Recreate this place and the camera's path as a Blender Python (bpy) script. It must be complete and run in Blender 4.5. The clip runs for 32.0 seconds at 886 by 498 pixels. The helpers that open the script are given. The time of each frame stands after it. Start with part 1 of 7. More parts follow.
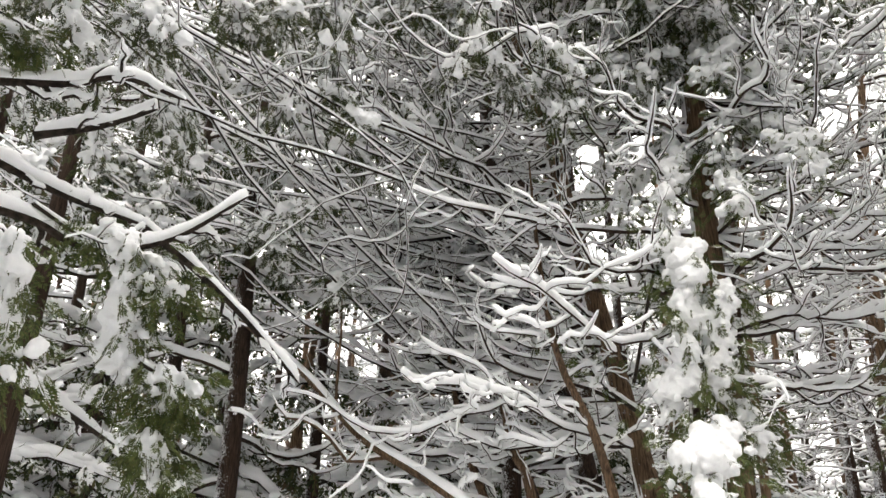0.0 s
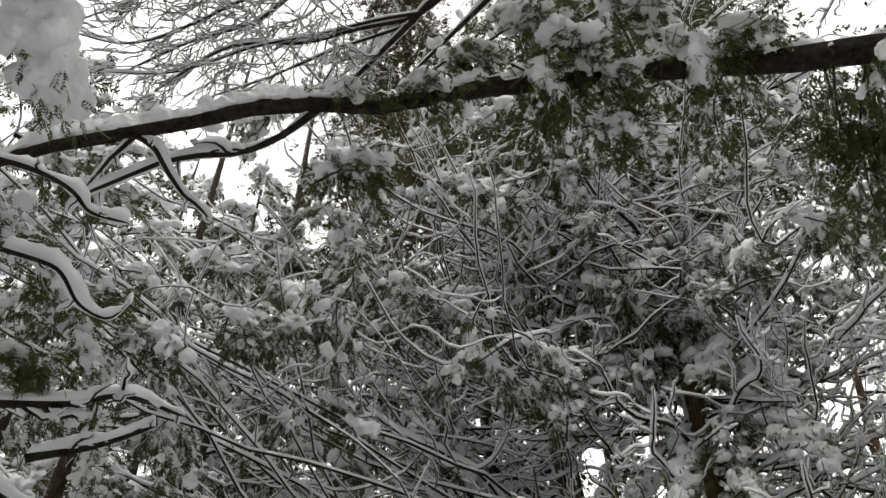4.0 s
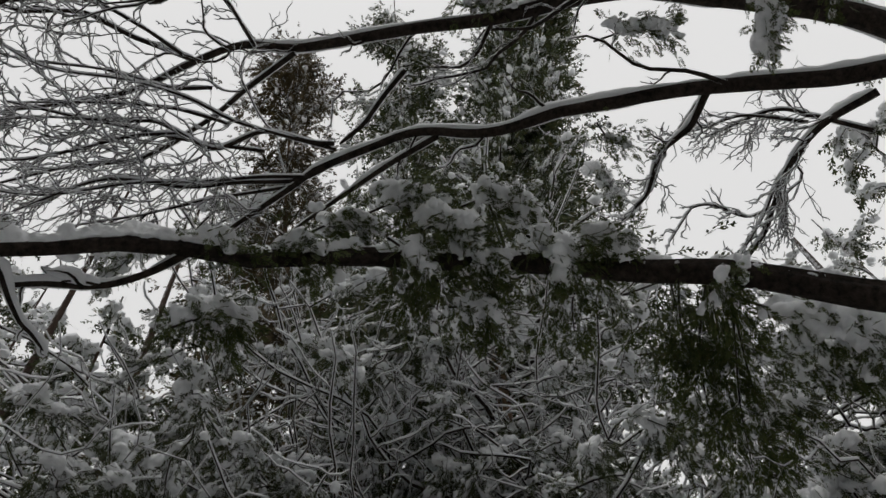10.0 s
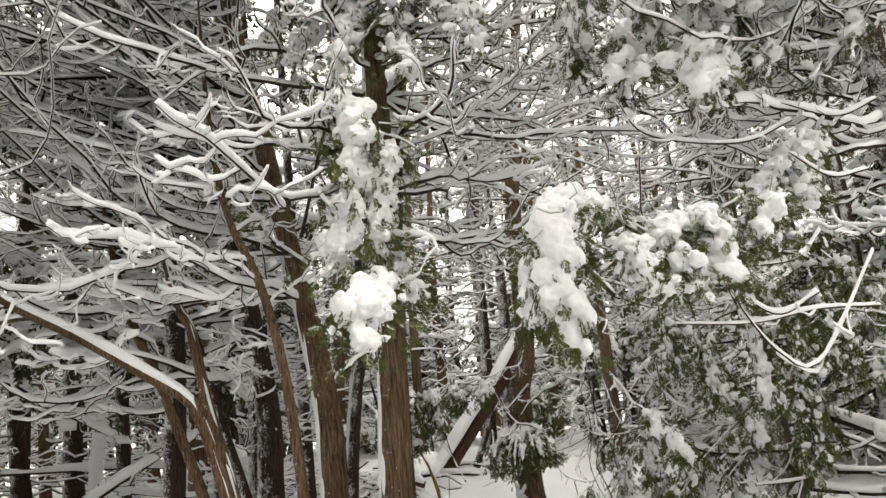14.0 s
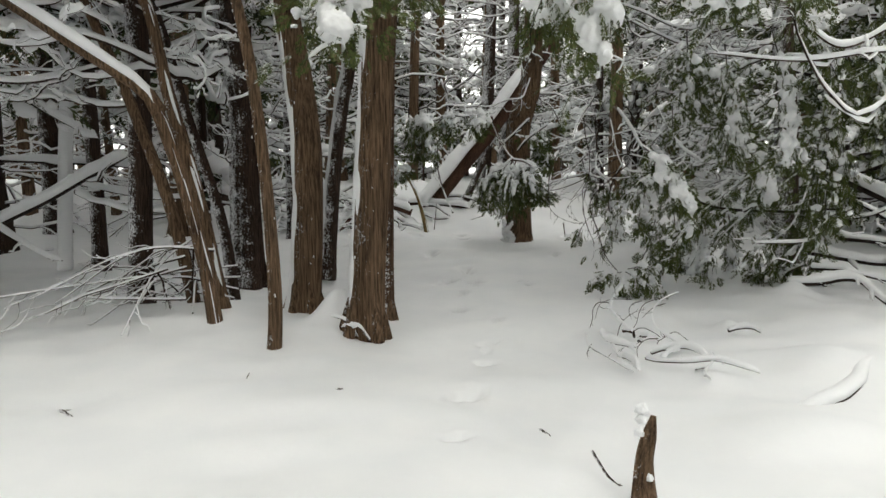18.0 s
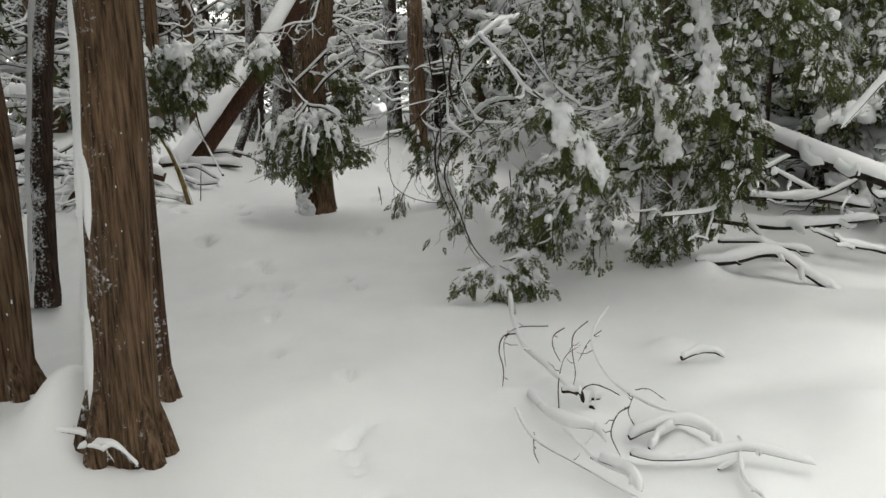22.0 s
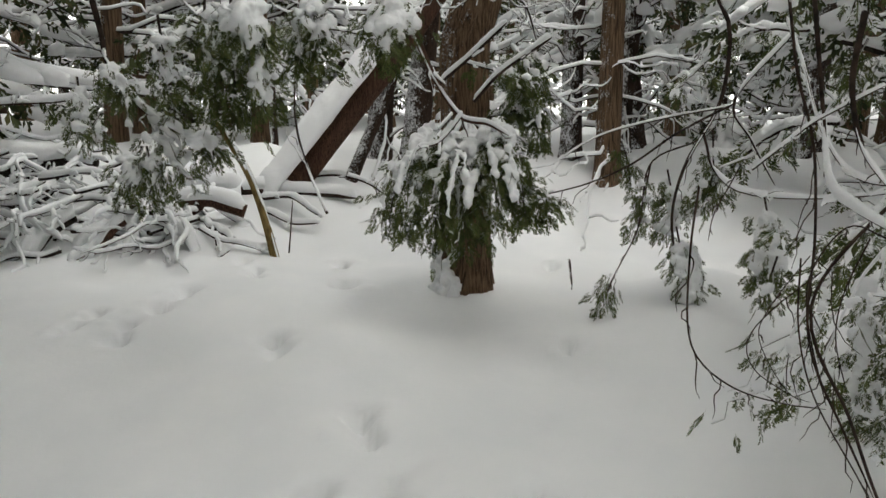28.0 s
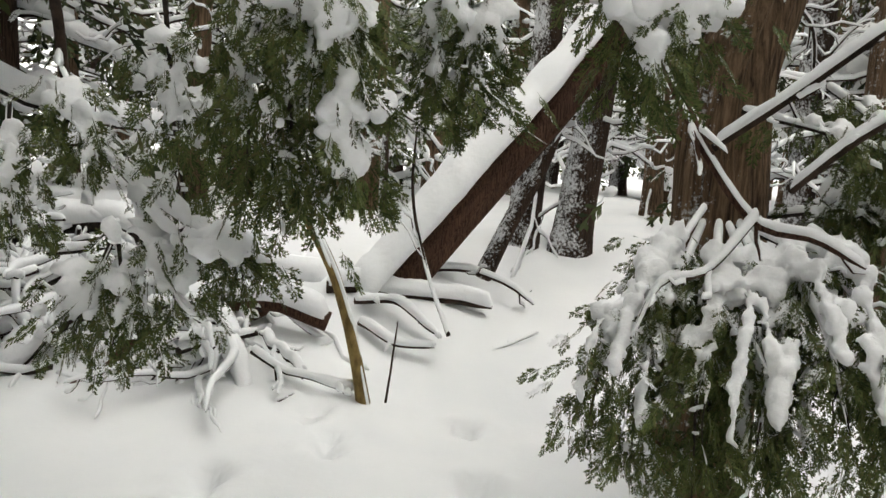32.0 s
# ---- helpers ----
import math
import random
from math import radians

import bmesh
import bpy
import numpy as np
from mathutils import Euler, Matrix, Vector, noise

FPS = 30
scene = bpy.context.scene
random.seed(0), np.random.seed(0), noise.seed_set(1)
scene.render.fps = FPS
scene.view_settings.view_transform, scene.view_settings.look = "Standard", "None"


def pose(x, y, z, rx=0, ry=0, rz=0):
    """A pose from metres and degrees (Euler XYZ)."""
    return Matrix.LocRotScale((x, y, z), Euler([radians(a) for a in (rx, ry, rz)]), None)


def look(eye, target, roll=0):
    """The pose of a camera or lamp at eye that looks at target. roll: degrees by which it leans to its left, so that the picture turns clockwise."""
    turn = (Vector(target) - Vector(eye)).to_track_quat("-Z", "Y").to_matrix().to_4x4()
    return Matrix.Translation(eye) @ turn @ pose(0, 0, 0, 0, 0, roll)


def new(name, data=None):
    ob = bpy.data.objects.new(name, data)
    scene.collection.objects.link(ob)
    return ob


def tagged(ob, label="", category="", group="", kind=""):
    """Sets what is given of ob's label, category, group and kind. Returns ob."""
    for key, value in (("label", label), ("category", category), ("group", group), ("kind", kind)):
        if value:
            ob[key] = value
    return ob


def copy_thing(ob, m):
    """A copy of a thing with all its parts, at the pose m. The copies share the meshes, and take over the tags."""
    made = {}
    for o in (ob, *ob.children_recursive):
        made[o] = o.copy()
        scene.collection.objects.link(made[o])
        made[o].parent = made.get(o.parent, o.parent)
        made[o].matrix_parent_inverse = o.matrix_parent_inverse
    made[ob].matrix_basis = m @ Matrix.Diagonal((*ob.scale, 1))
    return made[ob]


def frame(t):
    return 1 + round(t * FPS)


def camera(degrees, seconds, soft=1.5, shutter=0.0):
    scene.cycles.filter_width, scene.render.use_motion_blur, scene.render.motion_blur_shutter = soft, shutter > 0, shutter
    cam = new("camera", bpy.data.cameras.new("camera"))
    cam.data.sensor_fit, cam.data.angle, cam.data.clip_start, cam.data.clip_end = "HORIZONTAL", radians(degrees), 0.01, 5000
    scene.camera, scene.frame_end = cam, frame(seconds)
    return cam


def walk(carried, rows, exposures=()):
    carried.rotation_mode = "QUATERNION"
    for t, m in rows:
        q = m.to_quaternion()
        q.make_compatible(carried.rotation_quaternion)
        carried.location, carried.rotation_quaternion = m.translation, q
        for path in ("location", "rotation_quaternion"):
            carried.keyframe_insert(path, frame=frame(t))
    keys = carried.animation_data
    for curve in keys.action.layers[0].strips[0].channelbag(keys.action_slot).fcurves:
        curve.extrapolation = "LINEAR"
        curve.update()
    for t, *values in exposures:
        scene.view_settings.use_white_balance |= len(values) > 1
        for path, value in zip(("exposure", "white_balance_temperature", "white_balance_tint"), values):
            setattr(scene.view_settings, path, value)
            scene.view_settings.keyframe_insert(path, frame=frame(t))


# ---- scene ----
PATH = [
    (0, (-0.013, -0.775, 1.502), (-0.942, 0.795, 2.322), 0.1),
    (0.5, (-0.013, -0.775, 1.502), (-0.910, 0.756, 2.424), -0.6),
    (1, (-0.013, -0.775, 1.502), (-0.908, 0.710, 2.499), -0.3),
    (1.5, (-0.013, -0.775, 1.502), (-0.903, 0.673, 2.556), -0.2),
    (2, (-0.013, -0.775, 1.502), (-0.867, 0.625, 2.647), -0.6),
    (2.5, (-0.013, -0.775, 1.502), (-0.830, 0.572, 2.735), -1.2),
    (3, (-0.013, -0.775, 1.502), (-0.797, 0.507, 2.821), -1.3),
    (3.5, (-0.013, -0.775, 1.502), (-0.751, 0.461, 2.890), -1.8),
    (5.5, (-0.013, -0.775, 1.502), (-0.540, 0.219, 3.155), -3.0),
    (6, (-0.013, -0.775, 1.502), (-0.483, 0.151, 3.211), -3.0),
    (6.5, (-0.013, -0.775, 1.502), (-0.433, 0.089, 3.256), -2.8),
    (7, (-0.013, -0.775, 1.502), (-0.384, 0.018, 3.300), -3.0),
    (7.5, (-0.013, -0.775, 1.502), (-0.340, -0.048, 3.336), -3.1),
    (8, (-0.013, -0.775, 1.502), (-0.306, -0.083, 3.356), -3.3),
    (8.5, (-0.013, -0.775, 1.502), (-0.283, -0.075, 3.356), -4.0),
    (9, (-0.013, -0.775, 1.502), (-0.240, -0.029, 3.344), -7.0),
    (9.5, (-0.013, -0.775, 1.502), (-0.226, 0.090, 3.293), -8.7),
    (10, (-0.013, -0.775, 1.502), (-0.225, 0.257, 3.202), -9.8),
    (10.5, (-0.013, -0.775, 1.502), (-0.198, 0.413, 3.101), -10.5),
    (11, (-0.013, -0.775, 1.502), (-0.185, 0.614, 2.931), -9.1),
    (11.5, (-0.013, -0.775, 1.502), (-0.195, 0.797, 2.725), -8.3),
    (12, (-0.013, -0.775, 1.502), (-0.227, 0.919, 2.544), -7.0),
    (12.5, (-0.013, -0.775, 1.502), (-0.241, 1.008, 2.379), -6.6),
    (13, (-0.013, -0.775, 1.502), (-0.206, 1.072, 2.244), -6.8),
    (13.5, (-0.013, -0.775, 1.502), (-0.204, 1.129, 2.084), -6.2),
    (14, (-0.013, -0.775, 1.502), (-0.214, 1.169, 1.926), -5.9),
    (14.5, (-0.013, -0.775, 1.502), (-0.232, 1.199, 1.737), -4.3),
    (15, (-0.013, -0.775, 1.502), (-0.245, 1.210, 1.570), -3.1),
    (15.5, (-0.002, -0.716, 1.487), (-0.250, 1.269, 1.470), -1.8),
    (17.5, (0.081, -0.282, 1.372), (-0.198, 1.691, 1.193), -1.2),
    (18, (0.000, 0.000, 1.374), (-0.249, 1.970, 1.132), -0.3),
    (18.5, (-0.168, 0.293, 1.429), (-0.274, 2.274, 1.180), 1.0),
    (19, (-0.183, 0.584, 1.422), (-0.168, 2.569, 1.183), 0.9),
    (19.5, (-0.195, 0.989, 1.470), (-0.181, 2.970, 1.195), 1.3),
    (20, (-0.405, 1.277, 1.475), (-0.384, 3.256, 1.189), 1.5),
    (20.5, (-0.595, 1.452, 1.473), (-0.671, 3.421, 1.131), 2.0),
    (21, (-0.620, 1.857, 1.459), (-0.794, 3.816, 1.097), 0.1),
    (21.5, (-0.547, 2.137, 1.493), (-0.462, 4.092, 1.081), -1.1),
    (22, (-0.572, 2.454, 1.511), (-0.195, 4.371, 1.086), -1.3),
    (22.5, (-0.498, 2.672, 1.546), (0.031, 4.551, 1.111), -2.0),
    (23, (-0.315, 2.985, 1.513), (0.076, 4.903, 1.105), -3.4),
    (23.5, (-0.273, 3.218, 1.489), (-0.051, 5.146, 1.009), -4.3),
    (24, (-0.382, 3.590, 1.461), (-0.222, 5.518, 0.957), -5.0),
    (24.5, (-0.423, 3.860, 1.531), (-0.287, 5.790, 1.024), -2.8),
    (26.5, (-0.471, 4.844, 1.440), (-0.187, 6.784, 1.047), -0.0),
    (27, (-0.409, 5.180, 1.467), (-0.196, 7.132, 1.087), -0.4),
    (27.5, (-0.499, 5.447, 1.487), (-0.458, 7.405, 1.081), -0.0),
    (28, (-0.592, 5.711, 1.506), (-0.533, 7.665, 1.086), 0.5),
    (28.5, (-0.596, 6.000, 1.481), (-0.553, 7.959, 1.082), 0.6),
    (29, (-0.530, 6.326, 1.611), (-0.577, 8.282, 1.193), -0.4),
    (29.5, (-0.651, 6.538, 1.503), (-0.702, 8.496, 1.096), 0.3),
    (30, (-0.810, 6.785, 1.461), (-0.825, 8.733, 1.009), 2.9),
    (30.5, (-0.798, 7.146, 1.475), (-0.920, 9.116, 1.152), 2.5),
    (31, (-0.805, 7.406, 1.488), (-1.005, 9.367, 1.145), 2.4),
    (31.5, (-0.908, 7.674, 1.491), (-1.084, 9.643, 1.186), 3.3),
    (32, (-0.959, 7.915, 1.491), (-1.177, 9.883, 1.210), 3.4),
]
cam = camera(59.7, 32.0)
EXPOSURES = [
    (0, 1.6, 6800, 11), (2.5, 1.4, 6800, 11), (3.5, 0.8, 6700, 10), (5.5, -0.35, 6500, 10), (9, -0.78, 6500, 10), (10.3, -0.5, 6500, 10), (11.2, 0.15, 6600, 11), (11.6, 0.6, 6700, 11),
    (12.2, 1.47, 7000, 11), (14, 1.46, 7000, 10), (18, 1.05, 6700, 6), (22, 1.18, 6700, 6), (26, 1.38, 6700, 6), (30, 1.36, 6700, 7), (32, 1.8, 6800, 7),
]
walk(cam, [(t, look(eye, target, roll)) for t, eye, target, roll in PATH], EXPOSURES)

# ---- sky and light: a bright overcast winter sky ----
SUN_HEIGHT, SUN_TURN = radians(66), radians(150)
world = bpy.data.worlds.new("overcast_sky")
scene.world = world
world.use_nodes = True
wn, wl = world.node_tree.nodes, world.node_tree.links
wn.clear()
sky = wn.new("ShaderNodeTexSky")
sky.sky_type = "NISHITA"
sky.sun_disc = False
sky.sun_elevation, sky.sun_rotation = SUN_HEIGHT, SUN_TURN
sky.dust_density, sky.air_density = 3.0, 1.0
grey = wn.new("ShaderNodeHueSaturation")
grey.inputs["Saturation"].default_value = 0.12
veil = wn.new("ShaderNodeMix")
veil.data_type = "RGBA"
veil.inputs["Factor"].default_value = 0.75
veil.inputs["B"].default_value = (10.05, 10.0, 9.9, 1)
back = wn.new("ShaderNodeBackground")
back.inputs["Strength"].default_value = 0.14
wout = wn.new("ShaderNodeOutputWorld")
wl.new(sky.outputs["Color"], grey.inputs["Color"])
wl.new(grey.outputs["Color"], veil.inputs["A"])
wl.new(veil.outputs["Result"], back.inputs["Color"])
wl.new(back.outputs["Background"], wout.inputs["Surface"])
sun_data = bpy.data.lights.new("sun", "SUN")
sun_data.energy, sun_data.angle, sun_data.color = 0.9, radians(40), (1.0, 0.97, 0.92)
sun = new("sun", sun_data)
sun.rotation_euler = (radians(90) - SUN_HEIGHT, 0, -SUN_TURN + radians(180))


# ---- materials ----
def material(name):
    m = bpy.data.materials.new(name)
    m.use_nodes = True
    n, l = m.node_tree.nodes, m.node_tree.links
    n.clear()
    out = n.new("ShaderNodeOutputMaterial")
    bsdf = n.new("ShaderNodeBsdfPrincipled")
    l.new(bsdf.outputs["BSDF"], out.inputs["Surface"])
    return m, n, l, bsdf


def noise_node(n, l, scale, detail=4.0, rough=0.55, stretch=None):
    co = n.new("ShaderNodeTexCoord")
    tex = n.new("ShaderNodeTexNoise")
    tex.inputs["Scale"].default_value = scale
    tex.inputs["Detail"].default_value = detail
    tex.inputs["Roughness"].default_value = rough
    if stretch:
        mp = n.new("ShaderNodeMapping")
        mp.inputs["Scale"].default_value = stretch
        l.new(co.outputs["Object"], mp.inputs["Vector"])
        l.new(mp.outputs["Vector"], tex.inputs["Vector"])
    else:
        l.new(co.outputs["Object"], tex.inputs["Vector"])
    return tex


def ramp(n, l, src, stops):
    r = n.new("ShaderNodeValToRGB")
    e = r.color_ramp.elements
    while len(e) < len(stops):
        e.new(0.5)
    for el, (p, c) in zip(e, stops):
        el.position, el.color = p, (*c, 1)
    l.new(src, r.inputs["Fac"])
    return r


def bump(n, l, src, bsdf, strength, distance, below=None):
    b = n.new("ShaderNodeBump")
    b.inputs["Strength"].default_value = strength
    b.inputs["Distance"].default_value = distance
    l.new(src, b.inputs["Height"])
    if below:
        l.new(below.outputs["Normal"], b.inputs["Normal"])
    l.new(b.outputs["Normal"], bsdf.inputs["Normal"])
    return b


def snow_material(name, fine, relief=1.0):
    m, n, l, bsdf = material(name)
    big = noise_node(n, l, 2.2, 3)
    r = ramp(n, l, big.outputs["Fac"], [(0.3, (0.84, 0.852, 0.868)), (0.7, (0.89, 0.895, 0.902))])
    l.new(r.outputs["Color"], bsdf.inputs["Base Color"])
    bsdf.inputs["Roughness"].default_value = 0.75
    bsdf.inputs["Specular IOR Level"].default_value = 0.2
    grain = noise_node(n, l, fine, 5, 0.65)
    first = bump(n, l, grain.outputs["Fac"], bsdf, 0.35 * relief, 0.010)
    lump = noise_node(n, l, 26, 3)
    bump(n, l, lump.outputs["Fac"], bsdf, 0.25 * relief, 0.02, first)
    return m


def frosted(n, l, bsdf, colour, low, high, scale):
    """Snow that clings on top of a surface, in patches."""
    geo = n.new("ShaderNodeNewGeometry")
    sep = n.new("ShaderNodeSeparateXYZ")
    l.new(geo.outputs["Normal"], sep.inputs["Vector"])
    patch = noise_node(n, l, scale, 3, 0.6)
    add = n.new("ShaderNodeMath")
    add.operation = "ADD"
    l.new(sep.outputs["Z"], add.inputs[0])
    l.new(patch.outputs["Fac"], add.inputs[1])
    mask = n.new("ShaderNodeMapRange")
    mask.inputs["From Min"].default_value, mask.inputs["From Max"].default_value = low, high
    l.new(add.outputs["Value"], mask.inputs["Value"])
    mix = n.new("ShaderNodeMix")
    mix.data_type = "RGBA"
    l.new(mask.outputs["Result"], mix.inputs["Factor"])
    l.new(colour, mix.inputs["A"])
    mix.inputs["B"].default_value = (0.82, 0.83, 0.85, 1)
    l.new(mix.outputs["Result"], bsdf.inputs["Base Color"])


def packed(n, l, bsdf, colour, amount):
    """Snow that the wind has pressed into the bark on one side, in speckles and patches."""
    geo = n.new("ShaderNodeNewGeometry")
    dot = n.new("ShaderNodeVectorMath")
    dot.operation = "DOT_PRODUCT"
    dot.inputs[1].default_value = (-0.80, -0.58, 0.15)
    l.new(geo.outputs["Normal"], dot.inputs[0])
    fine, broad = noise_node(n, l, 55, 5, 0.7), noise_node(n, l, 7, 3, 0.6)
    s1, s2 = n.new("ShaderNodeMath"), n.new("ShaderNodeMath")
    s1.operation, s2.operation = "MULTIPLY_ADD", "MULTIPLY_ADD"
    s1.inputs[1].default_value, s2.inputs[1].default_value = 4.0, 2.4
    l.new(fine.outputs["Fac"], s1.inputs[0])
    l.new(dot.outputs["Value"], s1.inputs[2])
    l.new(broad.outputs["Fac"], s2.inputs[0])
    l.new(s1.outputs["Value"], s2.inputs[2])
    mask = n.new("ShaderNodeMapRange")
    mask.inputs["From Min"].default_value, mask.inputs["From Max"].default_value = 3.98 - amount, 4.6 - amount
    l.new(s2.outputs["Value"], mask.inputs["Value"])
    mix = n.new("ShaderNodeMix")
    mix.data_type = "RGBA"
    l.new(mask.outputs["Result"], mix.inputs["Factor"])
    l.new(colour, mix.inputs["A"])
    mix.inputs["B"].default_value = (0.80, 0.81, 0.83, 1)
    l.new(mix.outputs["Result"], bsdf.inputs["Base Color"])


def bark_material(name, dark, light, stretch, scale, relief, frost=None, pack=None):
    m, n, l, bsdf = material(name)
    strip = noise_node(n, l, scale, 6, 0.65, stretch)
    wide = noise_node(n, l, 1.7, 2)
    r = ramp(n, l, strip.outputs["Fac"], [(0.36, dark), (0.64, light)])
    hue = n.new("ShaderNodeMix")
    hue.data_type, hue.blend_type = "RGBA", "MULTIPLY"
    hue.inputs["Factor"].default_value = 0.7
    tone = ramp(n, l, wide.outputs["Fac"], [(0.3, (0.62, 0.62, 0.62)), (0.7, (1.15, 1.1, 1.05))])
    l.new(r.outputs["Color"], hue.inputs["A"])
    l.new(tone.outputs["Color"], hue.inputs["B"])
    bsdf.inputs["Roughness"].default_value = 0.9
    bsdf.inputs["Specular IOR Level"].default_value = 0.15
    if frost:
        frosted(n, l, bsdf, hue.outputs["Result"], *frost)
    elif pack is not None:
        packed(n, l, bsdf, hue.outputs["Result"], pack)
    else:
        l.new(hue.outputs["Result"], bsdf.inputs["Base Color"])
    bump(n, l, strip.outputs["Fac"], bsdf, 0.9, relief)
    return m


def leaf_material(name, dark, light, frost):
    m, n, l, bsdf = material(name)
    geo = n.new("ShaderNodeNewGeometry")
    r = ramp(n, l, geo.outputs["Random Per Island"], [(0.0, dark), (0.8, light), (1.0, (0.11, 0.09, 0.04))])
    bsdf.inputs["Roughness"].default_value = 0.6
    bsdf.inputs["Specular IOR Level"].default_value = 0.12
    frosted(n, l, bsdf, r.outputs["Color"], *frost)
    return m


SNOW = snow_material("snow", 90)
GROUND_SNOW = snow_material("ground_snow", 60, 0.22)
CEDAR_BARK = bark_material("cedar_bark", (0.048, 0.030, 0.019), (0.26, 0.172, 0.108), (22, 22, 1.0), 3.0, 0.045, pack=-0.45)
SNOWY_BARK = bark_material("snowy_cedar_bark", (0.028, 0.017, 0.011), (0.15, 0.092, 0.06), (22, 22, 1.0), 3.0, 0.045, pack=0.75)
DARK_BARK = bark_material("dark_bark", (0.016, 0.011, 0.009), (0.080, 0.052, 0.038), (28, 28, 1.5), 4.0, 0.02, pack=0.2)
LIMB_BARK = bark_material("limb_bark", (0.012, 0.0095, 0.008), (0.052, 0.040, 0.032), (6, 6, 6), 4.0, 0.02)
TWIG_BARK = bark_material("twig_bark", (0.014, 0.010, 0.008), (0.060, 0.040, 0.030), (5, 5, 5), 4.0, 0.004, (1.38, 1.55, 30.0))
RED_BARK = bark_material("red_bark", (0.035, 0.017, 0.012), (0.145, 0.08, 0.054), (30, 30, 1.3), 4.0, 0.03)
OLIVE_BARK = bark_material("olive_bark", (0.11, 0.075, 0.028), (0.26, 0.19, 0.075), (6, 6, 3), 4.0, 0.004)
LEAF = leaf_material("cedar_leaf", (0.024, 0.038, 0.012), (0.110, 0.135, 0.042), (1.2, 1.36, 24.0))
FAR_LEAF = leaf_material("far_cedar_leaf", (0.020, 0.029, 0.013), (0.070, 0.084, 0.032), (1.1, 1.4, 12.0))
BROWN_LEAF = leaf_material("browned_cedar_leaf", (0.030, 0.024, 0.012), (0.095, 0.068, 0.030), (1.4, 1.65, 12.0))


# ---- geometry helpers ----
RNG = np.random.RandomState(11)


def rnd(a, b):
    return a + (b - a) * RNG.rand()


def mesh_of(name, v, quads, tris, mat, smooth=True):
    me = bpy.data.meshes.new(name)
    v = np.asarray(v, np.float32)
    quads, tris = np.asarray(quads, np.int32).reshape(-1, 4), np.asarray(tris, np.int32).reshape(-1, 3)
    me.vertices.add(len(v))
    me.vertices.foreach_set("co", v.ravel())
    loops = np.concatenate([quads.ravel(), tris.ravel()])
    starts = np.concatenate([np.arange(len(quads)) * 4, len(quads) * 4 + np.arange(len(tris)) * 3])
    me.loops.add(len(loops))
    me.loops.foreach_set("vertex_index", loops)
    me.polygons.add(len(starts))
    me.polygons.foreach_set("loop_start", starts.astype(np.int32))
    me.polygons.foreach_set("use_smooth", np.full(len(starts), smooth))
    me.update(calc_edges=True)
    me.materials.append(mat)
    return me


class Geo:
    """Gathers the faces of one mesh."""

    def __init__(self):
        self.v, self.q, self.t, self.n = [], [], [], 0

    def add(self, v, quads=(), tris=()):
        if len(quads):
            self.q.append(np.asarray(quads) + self.n)
        if len(tris):
            self.t.append(np.asarray(tris) + self.n)
        self.v.append(v)
        self.n += len(v)

    def rings(self, rings, cyclic=True):
        """rings: n x k x 3, joined by quads, with the ends closed."""
        n, k = rings.shape[:2]
        i, j = np.meshgrid(np.arange(n - 1), np.arange(k if cyclic else k - 1), indexing="ij")
        a, b = i * k + j, i * k + (j + 1) % k
        quads = np.stack([a, b, b + k, a + k], -1).reshape(-1, 4)
        tris = []
        if cyclic:
            for base, flip in ((0, False), ((n - 1) * k, True)):
                fan = [(base, base + m + 1, base + m) if not flip else (base, base + m, base + m + 1) for m in range(1, k - 1)]
                tris += fan
        self.add(rings.reshape(-1, 3), quads, tris)

    def stamp(self, shape, turns, places):
        """Copies of a shape (vertices, quads, tris), by turns k x 3 x 3 and places k x 3."""
        v, q, t = shape
        k, n = len(places), len(v)
        if not k:
            return
        all_v = np.einsum("kij,nj->kni", turns, v) + places[:, None]
        off = (np.arange(k) * n)[:, None, None]
        self.add(all_v.reshape(-1, 3), (q[None] + off).reshape(-1, 4) if len(q) else (), (t[None] + off).reshape(-1, 3) if len(t) else ())

    def mesh(self, name, mat, smooth=True):
        quads = np.concatenate(self.q) if self.q else np.zeros((0, 4))
        tris = np.concatenate(self.t) if self.t else np.zeros((0, 3))
        return mesh_of(name, np.concatenate(self.v), quads, tris, mat, smooth)

    def part(self, name, mat, parent, label="", smooth=True):
        if not self.n:
            return None
        ob = new(name, self.mesh(name, mat, smooth))
        ob.parent = parent
        if label:
            tagged(ob, label)
        return ob


def thing(name, place, label, category, group="", kind=""):
    ob = new(name)
    ob.location = place
    return tagged(ob, label, category, group, kind)


class Local(Geo):
    """A Geo whose part() is put under a thing that stands at a place: the points are given in the world."""

    def part(self, name, mat, parent, label="", smooth=True):
        if not self.n:
            return None
        root = parent
        origin = np.array(root.location if root.parent is None else root.parent.location)
        self.v = [v - origin for v in self.v]
        ob = new(name, self.mesh(name, mat, smooth))
        ob.parent = parent
        if label:
            tagged(ob, label)
        return ob


